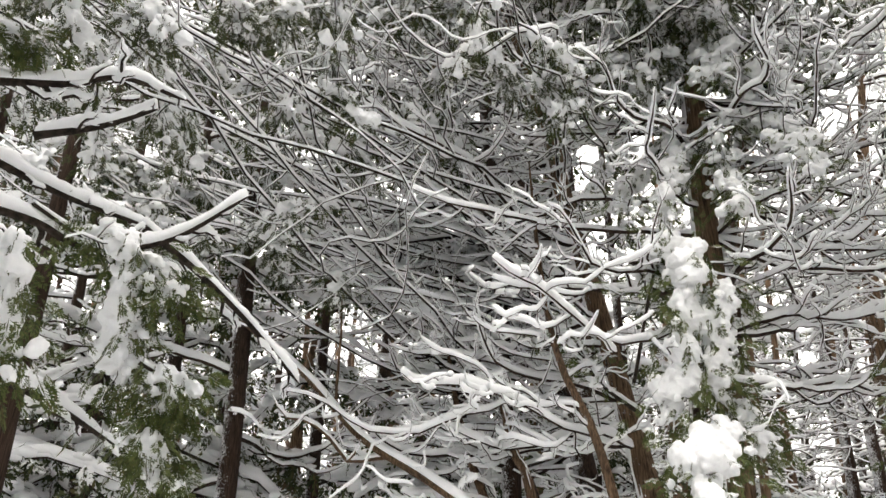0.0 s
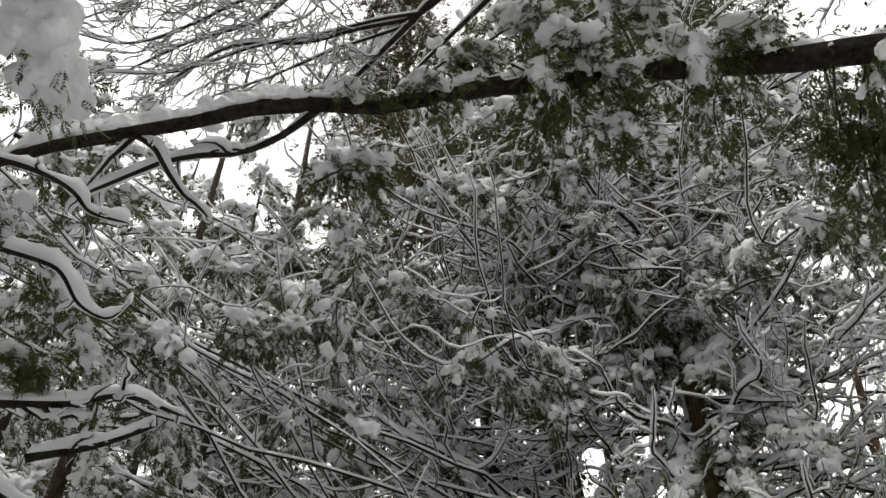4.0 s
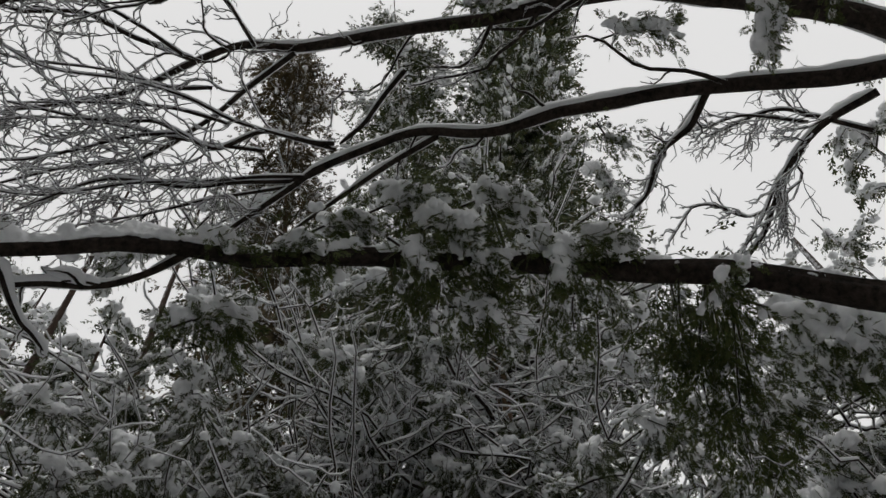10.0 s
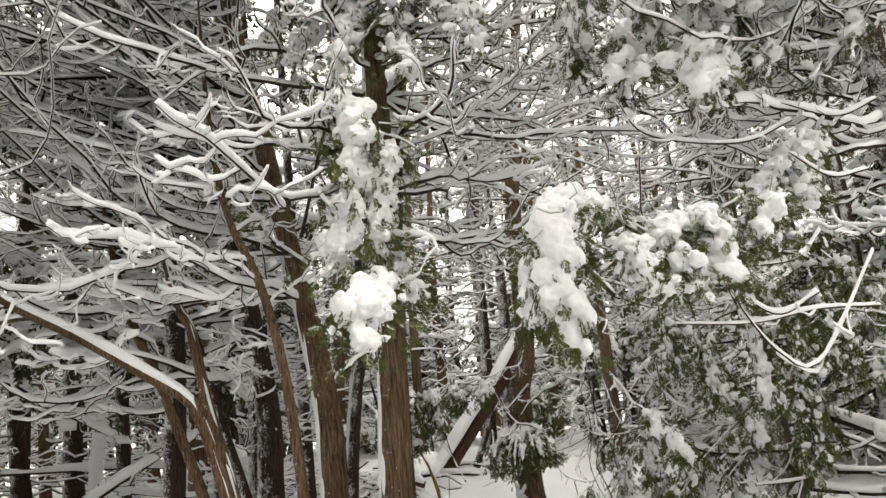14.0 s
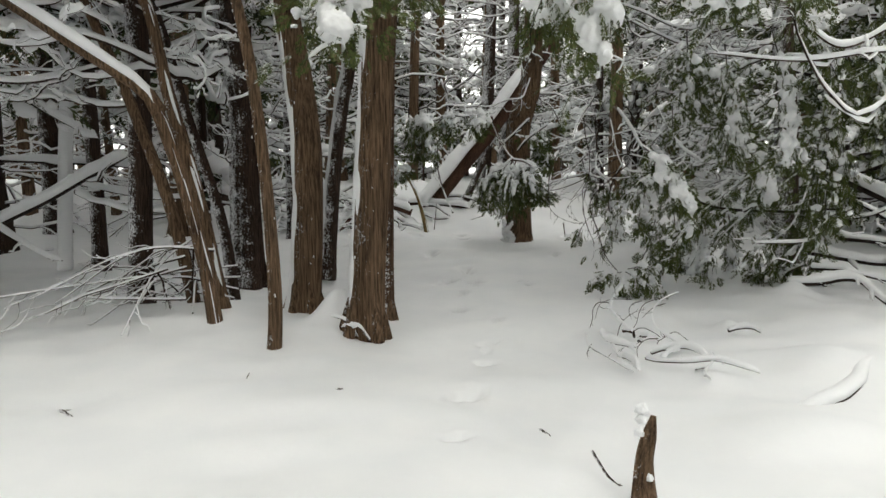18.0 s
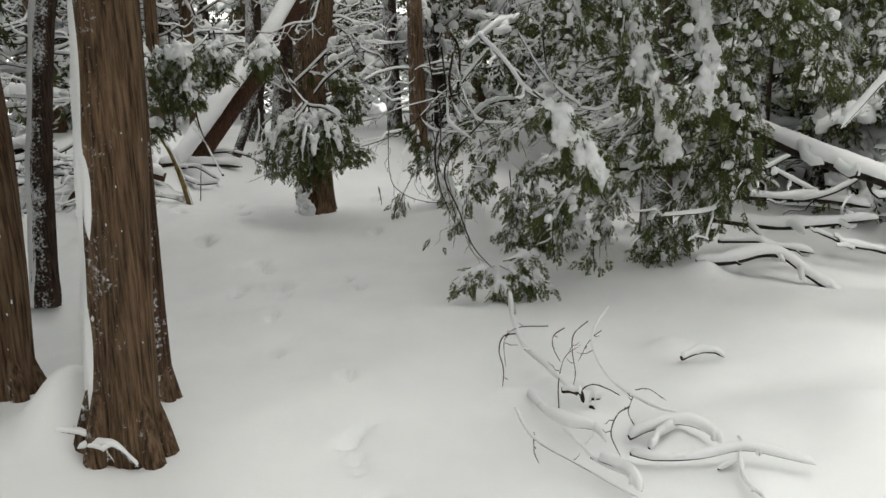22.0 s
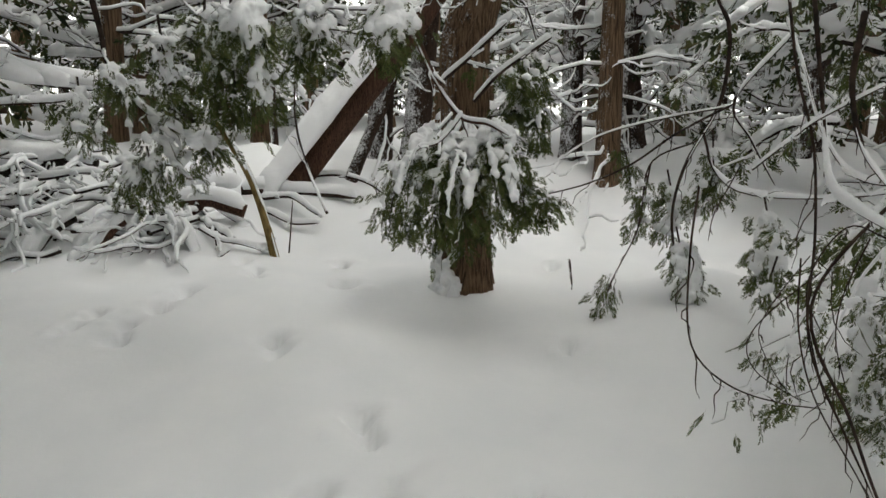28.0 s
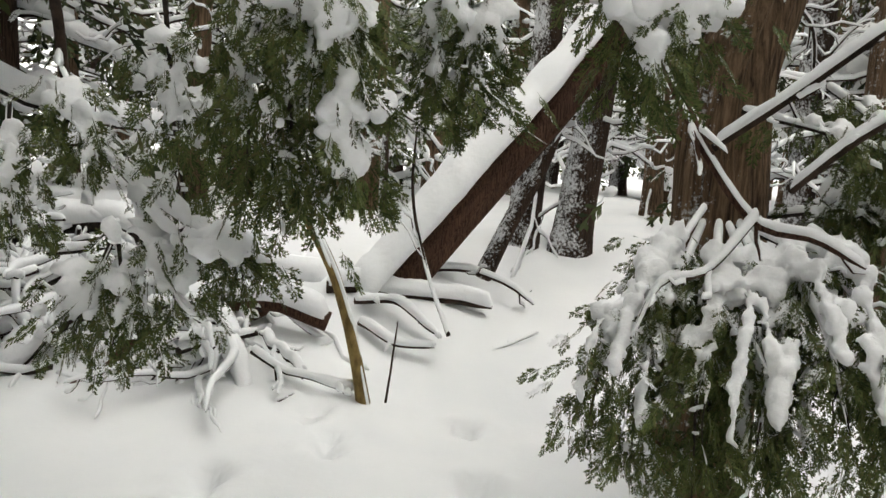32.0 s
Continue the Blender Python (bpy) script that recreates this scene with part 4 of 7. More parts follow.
# grey-green sprays that hang over the fallen wood to the east
for i, pts in enumerate((
    [(2.08, 7.6, 2.53), (2.16, 7.4, 2.03), (2.2, 7.3, 1.54), (2.2, 7.3, 1.2)],
    [(2.72, 7.9, 2.28), (2.64, 7.6, 1.6), (2.61, 7.5, 1.04), (2.59, 7.45, 0.59)],
    [(2.92, 7.6, 2.65), (2.92, 7.3, 2.08), (2.96, 7.2, 1.64), (2.95, 7.2, 1.36)],
    [(3.44, 7.8, 2.44), (3.39, 7.5, 1.86), (3.34, 7.4, 1.41)],
    [(3.63, 7.6, 2.56), (3.54, 7.3, 1.99), (3.5, 7.2, 1.46)],
    [(2.22, 7.2, 2.66), (2.3, 7.0, 2.36), (2.42, 6.9, 2.03), (2.53, 6.9, 1.77)],
    [(1.68, 7.6, 2.38), (1.7, 7.4, 1.92), (1.76, 7.3, 1.53), (1.8, 7.3, 1.34)],
    [(1.37, 7.8, 2.55), (1.37, 7.6, 2.08), (1.44, 7.5, 1.68)],
    [(2.83, 6.9, 2.7), (2.97, 6.7, 2.41), (3.07, 6.6, 2.1)],
)):
    snow_bough(low_cedar, pts, 0.009, 0.085, 260, 0.05, 22, 2, 2, 0.2, 1.1, tips=7, drape=0.06 if i % 3 == 0 else 0)
# the spray that touches the snow beside the path, on its long drooping twig
limb(low_cedar, spline([(0.87, 7.9, 1.28), (0.5, 7.75, 0.93), (0.56, 7.6, 0.63), (0.63, 7.5, 0.4), (0.76, 7.45, 0.24)], 24), 0.006, 0.004, 0, 4, 1, TWIG_BARK, name="twig", ratio=0.2, thin=0.6)
for pts in ([(0.78, 7.5, 0.25), (0.61, 7.45, 0.22), (0.51, 7.4, 0.16)], [(0.81, 7.5, 0.22), (0.8, 7.4, 0.12), (0.82, 7.4, 0.04)], [(0.84, 7.5, 0.28), (1.01, 7.45, 0.3), (1.13, 7.4, 0.08)], [(0.82, 7.5, 0.25), (0.95, 7.45, 0.18), (0.99, 7.4, 0.1)]):
    snow_bough(low_cedar, pts, 0.006, 0.075, 60, 0.035, 12, 2, 2, 0.06, 0.9, kids=2, tips=2)

# ---- the far cedar at the end of the path ----
far_cedar = tree_at("cedar_tree", (-0.31, 10.65, 0.14), "cedar with a skirt of green snow-laden boughs", group="path cedars")
_, FAR_LINE, FAR_R = trunk(far_cedar, [down((-0.31, 10.65, 0.11)), (-0.3, 10.66, 0.47), (-0.3, 10.7, 1.14), (-0.31, 10.75, 1.72), (-0.21, 10.8, 2.09), (-0.13, 10.9, 2.6), (0.01, 11, 5.44), (0.71, 11.2, 9.79)], [0.20, 0.165, 0.155, 0.15, 0.14, 0.13, 0.10, 0.04], CEDAR_BARK, 56, 90, 91, 0.05, 0.25)
LOT_9 = (
    ([(-0.4, 10.5, 1.34), (-0.57, 10.2, 1.17), (-0.72, 10, 0.99), (-0.77, 9.95, 0.73)], 90, 20),
    ([(-0.4, 10.5, 1.29), (-0.57, 10.1, 1.06), (-0.64, 9.95, 0.89), (-0.65, 9.9, 0.68)], 100, 20),
    ([(-0.35, 10.5, 1.29), (-0.46, 10, 1.1), (-0.51, 9.85, 0.91), (-0.51, 9.8, 0.71)], 100, 20),
    ([(-0.32, 10.5, 1.29), (-0.32, 10, 1.08), (-0.35, 9.85, 0.9), (-0.37, 9.8, 0.77)], 90, 18),
    ([(-0.29, 10.5, 1.29), (-0.21, 10, 1.14), (-0.17, 9.85, 0.95), (-0.14, 9.8, 0.8)], 90, 16),
    ([(-0.27, 10.5, 1.29), (-0.12, 10.1, 1.2), (-0.05, 9.9, 1), (0.01, 9.85, 0.77)], 90, 12),
    ([(-0.17, 10.6, 1.32), (0.05, 10.3, 1.37), (0.1, 10.2, 1.18)], 70, 10),
    ([(-0.3, 10.45, 1.3), (-0.28, 10.15, 1.12), (-0.26, 10.0, 0.88), (-0.27, 9.97, 0.66)], 100, 12),
    ([(-0.36, 10.45, 1.28), (-0.43, 10.15, 1.08), (-0.44, 10.0, 0.84), (-0.43, 9.97, 0.62)], 100, 12),
)
LOT_10 = (
    ([(-0.11, 10.1, 1.08), (0.03, 9.9, 0.93), (0.15, 9.8, 0.89)], 36, 3),
    ([(-0.03, 10.6, 1.75), (0.02, 10.3, 1.61), (-0.01, 10.2, 1.44)], 50, 12),
    ([(-0.34, 10.4, 1.65), (0.01, 10.2, 1.54), (0.1, 10.2, 1.38)], 50, 14),
)
for pts, count, lumps in LOT_9 + LOT_10:
    snow_bough(far_cedar, [(x, y, z - 0.02) for x, y, z in pts], 0.010, 0.058, int(count * 3.6), 0.036, int(lumps * 0.6), 2, 2, 0.105, 1.25, top=0.6, tips=4)
# the collar of heaped snow on the upper half of the skirt, with tongues down its sprays
g = Local()
for pts, count, lumps in LOT_9:
    line = spline(pts, 20) + np.array([0, -0.01, 0.02])
    draped(g, line[6:12], rnd(0.028, 0.046))
    for k in range(2):
        draped(g, line[11 + 3 * k : 17 + 3 * k] + np.array([rnd(-0.08, 0.08), -0.03, 0]), rnd(0.012, 0.021))
heaped(g, far_cedar, 0.012, "collar of heaped snow on the green boughs")
limb(far_cedar, spline([(-0.67, 10.3, 1.91), (-0.6, 10.2, 1.72), (-0.49, 10.1, 1.49), (-0.36, 10.05, 1.32), (-0.22, 10, 1.29), (-0.11, 9.95, 1.23)], 26), 0.022, 0.010, 0.02, 4, 1, RED_BARK, ratio=0.25, sides=8)
limb(far_cedar, spline([(-0.36, 10.05, 1.34), (-0.49, 9.98, 1.19), (-0.61, 9.95, 1.15), (-0.68, 9.9, 1.01)], 16), 0.012, 0.006, 0.02, 3, 1, TWIG_BARK, ratio=0.3)
limb(far_cedar, spline([(-0.48, 10.1, 1.51), (-0.32, 10, 1.65), (-0.14, 9.9, 1.82)], 16), 0.012, 0.010, 0.025, 3, 1, TWIG_BARK, ratio=0.2)
limb(far_cedar, spline([(-0.3, 10, 1.41), (-0.16, 9.9, 1.57), (0.08, 9.8, 1.74)], 16), 0.012, 0.010, 0.025, 3, 1, TWIG_BARK, ratio=0.2)
thicket(far_cedar, FAR_LINE, FAR_R, 20, 2.3, 5.5, -1.0, 2.2, (0.8, 1.7), 0.016, 6, (-0.9, -0.1), (0.0, 0.8), r=(0.008, 0.016))

# hanging boughs of a cedar west of the path's end
west_cedar = tree_at("cedar_tree", (-4.1, 10.2, 0), "cedar with green drooping boughs under fresh snow", group="path cedars")
_, WEST_LINE, WEST_R = trunk(west_cedar, [(-4.1, 10.2, 0), (-4.05, 10.2, 2.0), (-4.0, 10.3, 5), (-4.0, 10.2, 9)], [0.16, 0.14, 0.11, 0.03], DARK_BARK, 24, 50, 95, 0.05, 0.3)
limb(west_cedar, spline([(-2.31, 9.9, 2.08), (-2.25, 9.9, 1.77), (-2.21, 9.9, 1.55), (-2.03, 9.85, 1.35), (-1.82, 9.8, 1.23)], 26), 0.018, 0.008, 0.06, 4, 1, TWIG_BARK, ratio=0.3, sides=7)
LOT_11 = (
    ([(-2.25, 9.9, 1.65), (-2.14, 9.85, 1.47), (-2.1, 9.8, 1.37)], 70, 10, 0.05),
    ([(-1.95, 9.9, 1.84), (-1.93, 9.9, 1.64), (-1.89, 9.85, 1.45), (-1.86, 9.85, 1.28)], 90, 14, 0.06),
    ([(-2.02, 9.85, 1.32), (-1.93, 9.8, 1.18), (-1.82, 9.75, 1.03), (-1.78, 9.75, 1.01)], 45, 10, 0.06),
    ([(-2.04, 9.8, 1.17), (-2.08, 9.75, 1.03), (-2.12, 9.75, 0.92)], 40, 12, 0.06),
    ([(-2.02, 9.8, 1.17), (-1.98, 9.75, 1.02), (-2.01, 9.75, 0.91)], 40, 10, 0.06),
    ([(-1.82, 9.8, 1.23), (-1.68, 9.75, 1.18), (-1.66, 9.75, 1.11)], 60, 12, 0.07),
    ([(-1.65, 9.7, 1.97), (-1.64, 9.65, 1.75), (-1.6, 9.6, 1.55), (-1.6, 9.6, 1.35)], 150, 12, 0.05),
)
LOT_12 = (
    ([(-1.52, 9.7, 1.98), (-1.51, 9.6, 1.7), (-1.5, 9.6, 1.5), (-1.49, 9.55, 1.33)], 160, 14, 0.06),
    ([(-1.41, 9.7, 1.98), (-1.4, 9.6, 1.74), (-1.39, 9.6, 1.56), (-1.34, 9.55, 1.36)], 150, 24, 0.09),
    ([(-1.46, 9.6, 1.89), (-1.41, 9.5, 1.73), (-1.37, 9.5, 1.67)], 60, 20, 0.10),
    ([(-1.2, 9.9, 2), (-1.2, 9.85, 1.77), (-1.21, 9.8, 1.63), (-1.16, 9.8, 1.54)], 130, 16, 0.06),
    ([(-1.16, 9.9, 2), (-1.13, 9.85, 1.75), (-1.1, 9.8, 1.59)], 80, 14, 0.07),
    ([(-2.39, 9.9, 1.52), (-2.33, 9.8, 1.3), (-2.25, 9.75, 1.18)], 70, 14, 0.06),
    ([(-0.79, 9.6, 1.91), (-0.77, 9.5, 1.74), (-0.74, 9.45, 1.62)], 70, 24, 0.08),
)
LOT_13 = (
    ([(-0.7, 9.6, 1.91), (-0.7, 9.5, 1.78), (-0.69, 9.45, 1.69)], 40, 16, 0.08),
)
for pts, count, lumps, snow in LOT_11 + LOT_12 + LOT_13:
    snow_bough(west_cedar, pts, 0.008, 0.062, int(count * 1.35), snow * 0.58, int(lumps * 1.3), 2, 2, 0.10, 1.1, top=0.7, drape=0.035 if lumps > 18 else 0)
thicket(west_cedar, WEST_LINE, WEST_R, 24, 1.3, 4.5, -0.6, 1.5, (0.9, 1.9), 0.035, 6, (-0.6, 0.1), (0.0, 0.7), r=(0.008, 0.016))
thicket(far_cedar, FAR_LINE, FAR_R, 22, 3.2, 9.0, -1.2, 2.2, (1.4, 2.8), 0.022, 8, (-0.4, 0.1), (0.1, 0.9))
thicket(far_cedar, FAR_LINE, FAR_R, 8, 5.5, 11.0, -1.2, 1.5, (1.4, 2.6), 0.045, 7, (-0.5, 0.05), (0.1, 0.9))
# packed snow at the foot of the far cedar
g = Local()
foot = np.array((-0.32, 10.6, 0.16))
for k in range(110):
    a, h = rnd(2.7, 4.4), rnd(-0.05, 0.32)
    blobs_at(g, np.array([[foot[0] + 0.17 * math.cos(a), foot[1] + 0.17 * math.sin(a), foot[2] + h]]), np.array([rnd(0.014, 0.042) * (1.3 - 2 * h)]), 1, 1.0)
heaped(g, far_cedar, 0.010, "snow packed against the foot of the trunk")


# ---- fallen and broken wood ----
snag = tree_at("fallen_tree", (-1.6, 12.4, 0.72), "leaning fallen cedar, red bark, deep snow along its top", "fallen tree")
FOOT, LEAN = np.array((-1.64, 12.4, 0.69)), np.array((-0.67, 13, 1.96)) - np.array((-1.64, 12.4, 0.69))
_, SNAG_LINE, SNAG_R = trunk(snag, [FOOT - 0.2 * LEAN, FOOT, FOOT + 0.5 * LEAN, FOOT + LEAN, FOOT + 1.9 * LEAN + np.array([0, 0, 0.2])], [0.115, 0.11, 0.105, 0.10, 0.09], RED_BARK, 40, 60, 101, 0.05, 0.0)
g = Local()
HUG[3] = 0.55
snow_on(g, SNAG_LINE + np.array([-0.11, -0.03, 0.05]), SNAG_R * 1.25, 0.15, 12, 0.8)
HUG[3] = 0.26
tagged(g.part("snow", SNOW, snag, "deep snow bank along the trunk"), kind="stuff")
prop = tree_at("leaning_pole", (-1.24, 12.9, 0.71), "thin dark leaning stem beside the fallen cedar", "dead tree")
trunk(prop, [down((-1.27, 12.9, 0.69)), (-1.08, 12.95, 0.99), (-0.9, 13, 1.39), (-0.75, 13.1, 1.92)], [0.06, 0.055, 0.05, 0.04], DARK_BARK, 16, 24, 103, 0.04, 0.1)
post = tree_at("stem", (-2.12, 14, 0.77), "thin dark upright stem in the snow", "sapling")
trunk(post, [down((-2.12, 14, 0.75)), (-2.14, 14, 1.37), (-2.11, 14, 2.11)], [0.035, 0.03, 0.028], DARK_BARK, 10, 20, 105, 0.03, 0.1)

stake = thing("broken_stem", (-1.68, 11.42, 0.23), "bent olive-brown broken stem with a cap of snow", "dead tree")
trunk(stake, [down((-1.67, 11.42, 0.21), 0.1), (-1.73, 11.42, 0.41), (-1.79, 11.4, 0.66), (-1.87, 11.4, 0.88), (-2.01, 11.38, 1.14), (-2.06, 11.38, 1.22)], [0.034, 0.029, 0.027, 0.027, 0.025, 0.016], OLIVE_BARK, 16, 40, 107, 0.02, 0.1, -0.3, (0.7, -0.5, 0.5), 0.012)
g = Local()
snow_on(g, spline([(-1.86, 11.38, 0.86), (-1.93, 11.38, 1.01), (-2.01, 11.37, 1.17)], 8), np.full(9, 0.026), 0.05, 7, 0.5)
g.part("snow", SNOW, stake)


def fallen(name, ctrl, r0, r1, depth, label, bark=LIMB_BARK, kids=3, level=1, category="branch", group="", n=16, sides=7, **more):
    base = np.array(ctrl[0], float)
    ob = thing(name, tuple(base), label, category, group)
    g, sn = Local(), Local()
    line = spline(ctrl, n)
    line = line + np.column_stack([np.interp(np.linspace(0, 1, n + 1), np.linspace(0, 1, 6), w) for w in RNG.randn(3, 6) * 0.35 * r0])
    spread(g, sn, line, r0, r1, depth, kids, level, sides=sides, **more)
    b = g.part("wood", bark, ob)
    if sn.n:
        tagged(sn.part("snow", SNOW, b, "snow lying along the wood"), kind="stuff")
    return ob


# the brush pile beside the bent stem
LOT_14 = (
    ([(-1.98, 11.9, 0.53), (-2.37, 11.8, 0.58), (-2.79, 11.7, 0.52), (-3.22, 11.5, 0.2)], 0.055, 0.04, 0.09),
    ([(-2.12, 12.3, 0.58), (-2.73, 12.3, 0.59), (-3.23, 12.2, 0.43)], 0.06, 0.045, 0.11),
    ([(-2.82, 11.5, 0.45), (-3.03, 11.4, 0.27), (-3.18, 11.3, 0.18)], 0.045, 0.035, 0.05),
    ([(-2.49, 11.6, 0.52), (-2.32, 11.4, 0.35), (-2.22, 11.3, 0.18)], 0.04, 0.03, 0.06),
    ([(-2.78, 11.6, 0.5), (-2.75, 11.4, 0.29), (-2.85, 11.3, 0.09)], 0.04, 0.03, 0.06),
    ([(-3.3, 11.7, 0.49), (-3.43, 11.5, 0.3), (-3.54, 11.3, 0.16)], 0.05, 0.04, 0.09),
    ([(-3.43, 12.6, 0.77), (-3.9, 12.6, 0.81), (-4.53, 12.6, 0.58)], 0.06, 0.04, 0.12),
)
LOT_15 = (
    ([(-2.53, 11.6, 0.44), (-2.57, 11.4, 0.3), (-2.62, 11.35, 0.19)], 0.03, 0.02, 0.045),
    ([(-2.24, 11.6, 0.46), (-2.06, 11.45, 0.39), (-1.99, 11.4, 0.31)], 0.025, 0.015, 0.03),
    ([(-3.62, 12.2, 0.64), (-3.81, 12, 0.49), (-3.98, 11.9, 0.54)], 0.04, 0.02, 0.08),
)
for i, (ctrl, r0, r1, dep) in enumerate(LOT_14 + LOT_15):
    fallen("fallen_branch", ctrl, r0, r1, dep, "broken branch in a snowy brush pile", group="brush pile", kids=5 if i in (0, 1, 6) else 3, ratio=0.35, rise=0.1, bark=RED_BARK if i in (0, 1, 2) else LIMB_BARK, sides=10)
for i in range(150):
    u = RNG.rand()
    x, y = -4.4 + 2.2 * u, rnd(11.3, 12.7)
    z = ground_z(x, y) + rnd(0.08, 0.55) * (1.1 - 0.6 * u)
    yaw = rnd(0, 6.28)
    p = wander((x, y, z), yaw, rnd(-0.5, 0.1), rnd(-0.6, 0.2), rnd(0.3, 0.9), 8, 0.15)
    p[:, 2] = np.maximum(p[:, 2], height(p[:, 0], p[:, 1]) + 0.01)
    fallen("fallen_branch", p[::2], rnd(0.007, 0.022), 0.005, rnd(0.02, 0.05), "snow-covered broken branch in a brush pile", group="brush pile", kids=3, ratio=0.4, rise=0.1, n=9, sides=5)
for ctrl, r0 in (
    ([(-2.09, 12.2, 0.62), (-1.62, 12.3, 0.58), (-1.15, 12.4, 0.52)], 0.045),
    ([(-2.06, 12.4, 0.61), (-1.5, 12.6, 0.7), (-1.11, 12.6, 0.65), (-0.9, 12.6, 0.52)], 0.022),
    ([(-1.91, 12.1, 0.56), (-1.67, 12.1, 0.57), (-1.4, 12, 0.42)], 0.022),
    ([(-1.85, 12, 0.48), (-1.64, 11.9, 0.39), (-1.41, 11.9, 0.39)], 0.02),
    ([(-1.22, 12.0, 0.3), (-1.03, 12.15, 0.37), (-0.86, 12.3, 0.42)], 0.006),
    ([(-2.11, 11.2, 0.21), (-2.04, 11.2, 0.27), (-1.96, 11.2, 0.31)], 0.008),
    ([(-1.33, 11.8, 0.48), (-1.51, 12, 0.85), (-1.61, 12.1, 1.22), (-1.61, 12.1, 1.55)], 0.012),
    ([(-1.56, 11.3, 0.27), (-1.54, 11.3, 0.48), (-1.52, 11.3, 0.66)], 0.006),
):
    fallen("fallen_branch", ctrl, r0, r0 * 0.6, r0 * 1.5, "thin fallen branch with snow on top", group="brush pile", kids=3, ratio=0.22, rise=0.2, bark=TWIG_BARK)

# downed branch beside the path, with heaps of snow caught in it
LOT_16 = (
    ([(0.73, 6.95, 0.2), (0.6, 6.42, 0.19), (0.55, 6.05, 0.17), (0.58, 5.85, 0.15), (0.62, 5.66, 0.12), (0.68, 5.6, 0.08)], 0.011, 0.014),
    ([(0.62, 5.66, 0.09), (0.67, 5.59, 0.1), (0.68, 5.58, 0.05)], 0.016, 0.012),
    ([(0.71, 5.55, 0.03), (0.73, 5.58, 0.07), (0.77, 5.6, 0.08)], 0.016, 0.016),
    ([(0.58, 6.25, 0.18), (0.47, 6.17, 0.2), (0.42, 6.07, 0.16), (0.41, 5.96, 0.11), (0.37, 5.84, 0.03)], 0.004, 0.003),
    ([(0.73, 6.21, 0.22), (0.58, 6.26, 0.21), (0.48, 6.18, 0.18), (0.43, 5.99, 0.1)], 0.003, 0.003),
    ([(0.8, 6.16, 0.22), (0.72, 6.1, 0.2), (0.69, 6, 0.16), (0.7, 5.93, 0.12)], 0.0035, 0.003),
)
LOT_17 = (
    ([(0.94, 6.18, 0.24), (0.82, 6.06, 0.22), (0.76, 5.93, 0.18), (0.72, 5.78, 0.12), (0.67, 5.68, 0.09)], 0.0035, 0.003),
    ([(0.97, 6.07, 0.22), (0.86, 5.97, 0.2), (0.77, 5.87, 0.14)], 0.003, 0.002),
    ([(1.1, 6.29, 0.27), (0.93, 6.06, 0.24), (0.85, 5.87, 0.19), (0.85, 5.67, 0.12), (0.9, 5.52, 0.09), (0.98, 5.43, 0.06), (1.05, 5.39, 0.05)], 0.005, 0.005),
    ([(0.55, 5.54, 0.04), (0.6, 5.68, 0.14), (0.7, 5.86, 0.18), (0.81, 5.94, 0.2)], 0.003, 0.002),
    ([(0.66, 5.61, 0.08), (0.73, 5.62, 0.12), (0.79, 5.6, 0.11), (0.87, 5.6, 0.06)], 0.0035, 0.004),
    ([(0.93, 5.56, 0.1), (0.97, 5.51, 0.12), (1.05, 5.49, 0.06)], 0.0025, 0.002),
)
LOT_18 = (
    ([(0.47, 5.71, 0.06), (0.47, 5.52, 0.07), (0.51, 5.35, 0.07), (0.62, 5.31, 0.06), (0.66, 5.26, 0.02)], 0.011, 0.030),
    ([(0.75, 5.25, 0.03), (0.84, 5.24, 0.06), (0.99, 5.23, 0.08), (1.06, 5.16, 0.06), (1.1, 5.1, 0.03)], 0.012, 0.034),
    ([(0.81, 5.17, 0.01), (0.87, 5.2, 0.05), (0.94, 5.22, 0.07)], 0.007, 0.02),
    ([(0.7, 5.12, 0.03), (0.77, 5.05, 0.03), (0.94, 5, 0.04), (1.11, 4.99, 0.06), (1.23, 4.92, 0.05), (1.36, 4.88, 0.02)], 0.010, 0.020),
    ([(0.99, 4.95, 0.01), (1.07, 4.96, 0.03), (1.11, 5, 0.05), (1.02, 4.82, 0.03), (1.04, 4.72, 0.01)], 0.005, 0.012),
)
LOT_19 = (
    ([(0.51, 5.36, 0.05), (0.52, 5.18, 0.05), (0.55, 5.07, 0.03), (0.63, 4.99, 0.01)], 0.005, 0.012),
    ([(0.55, 5.07, 0.05), (0.6, 4.97, 0.05), (0.63, 4.85, 0.02)], 0.010, 0.026),
    ([(0.34, 5.51, 0.1), (0.34, 5.29, 0.07), (0.42, 5.11, 0.05), (0.51, 4.98, 0.03), (0.59, 4.81, 0.02)], 0.006, 0.003),
    ([(0.36, 5.31, 0.07), (0.33, 5.22, 0.04), (0.33, 5.16, 0.01)], 0.003, 0),
    ([(0.82, 5.39, 0.1), (0.72, 5.3, 0.11), (0.66, 5.21, 0.07), (0.65, 5.09, 0.03)], 0.0035, 0.004),
    ([(0.9, 5.52, 0.09), (0.82, 5.4, 0.07), (0.81, 5.29, 0.04)], 0.003, 0.003),
)
for ctrl, r0, dep in LOT_16 + LOT_17 + LOT_18 + LOT_19:
    fallen("fallen_branch", ctrl, r0, r0 * 0.55, max(0.007, 1.5 * dep) if r0 > 0.0045 else dep, "bare downed branch half buried in snow beside path", group="downed branch", kids=2, level=1, ratio=0.18, rise=0.7, bark=TWIG_BARK, keep_up=0.15, thin=0.6)
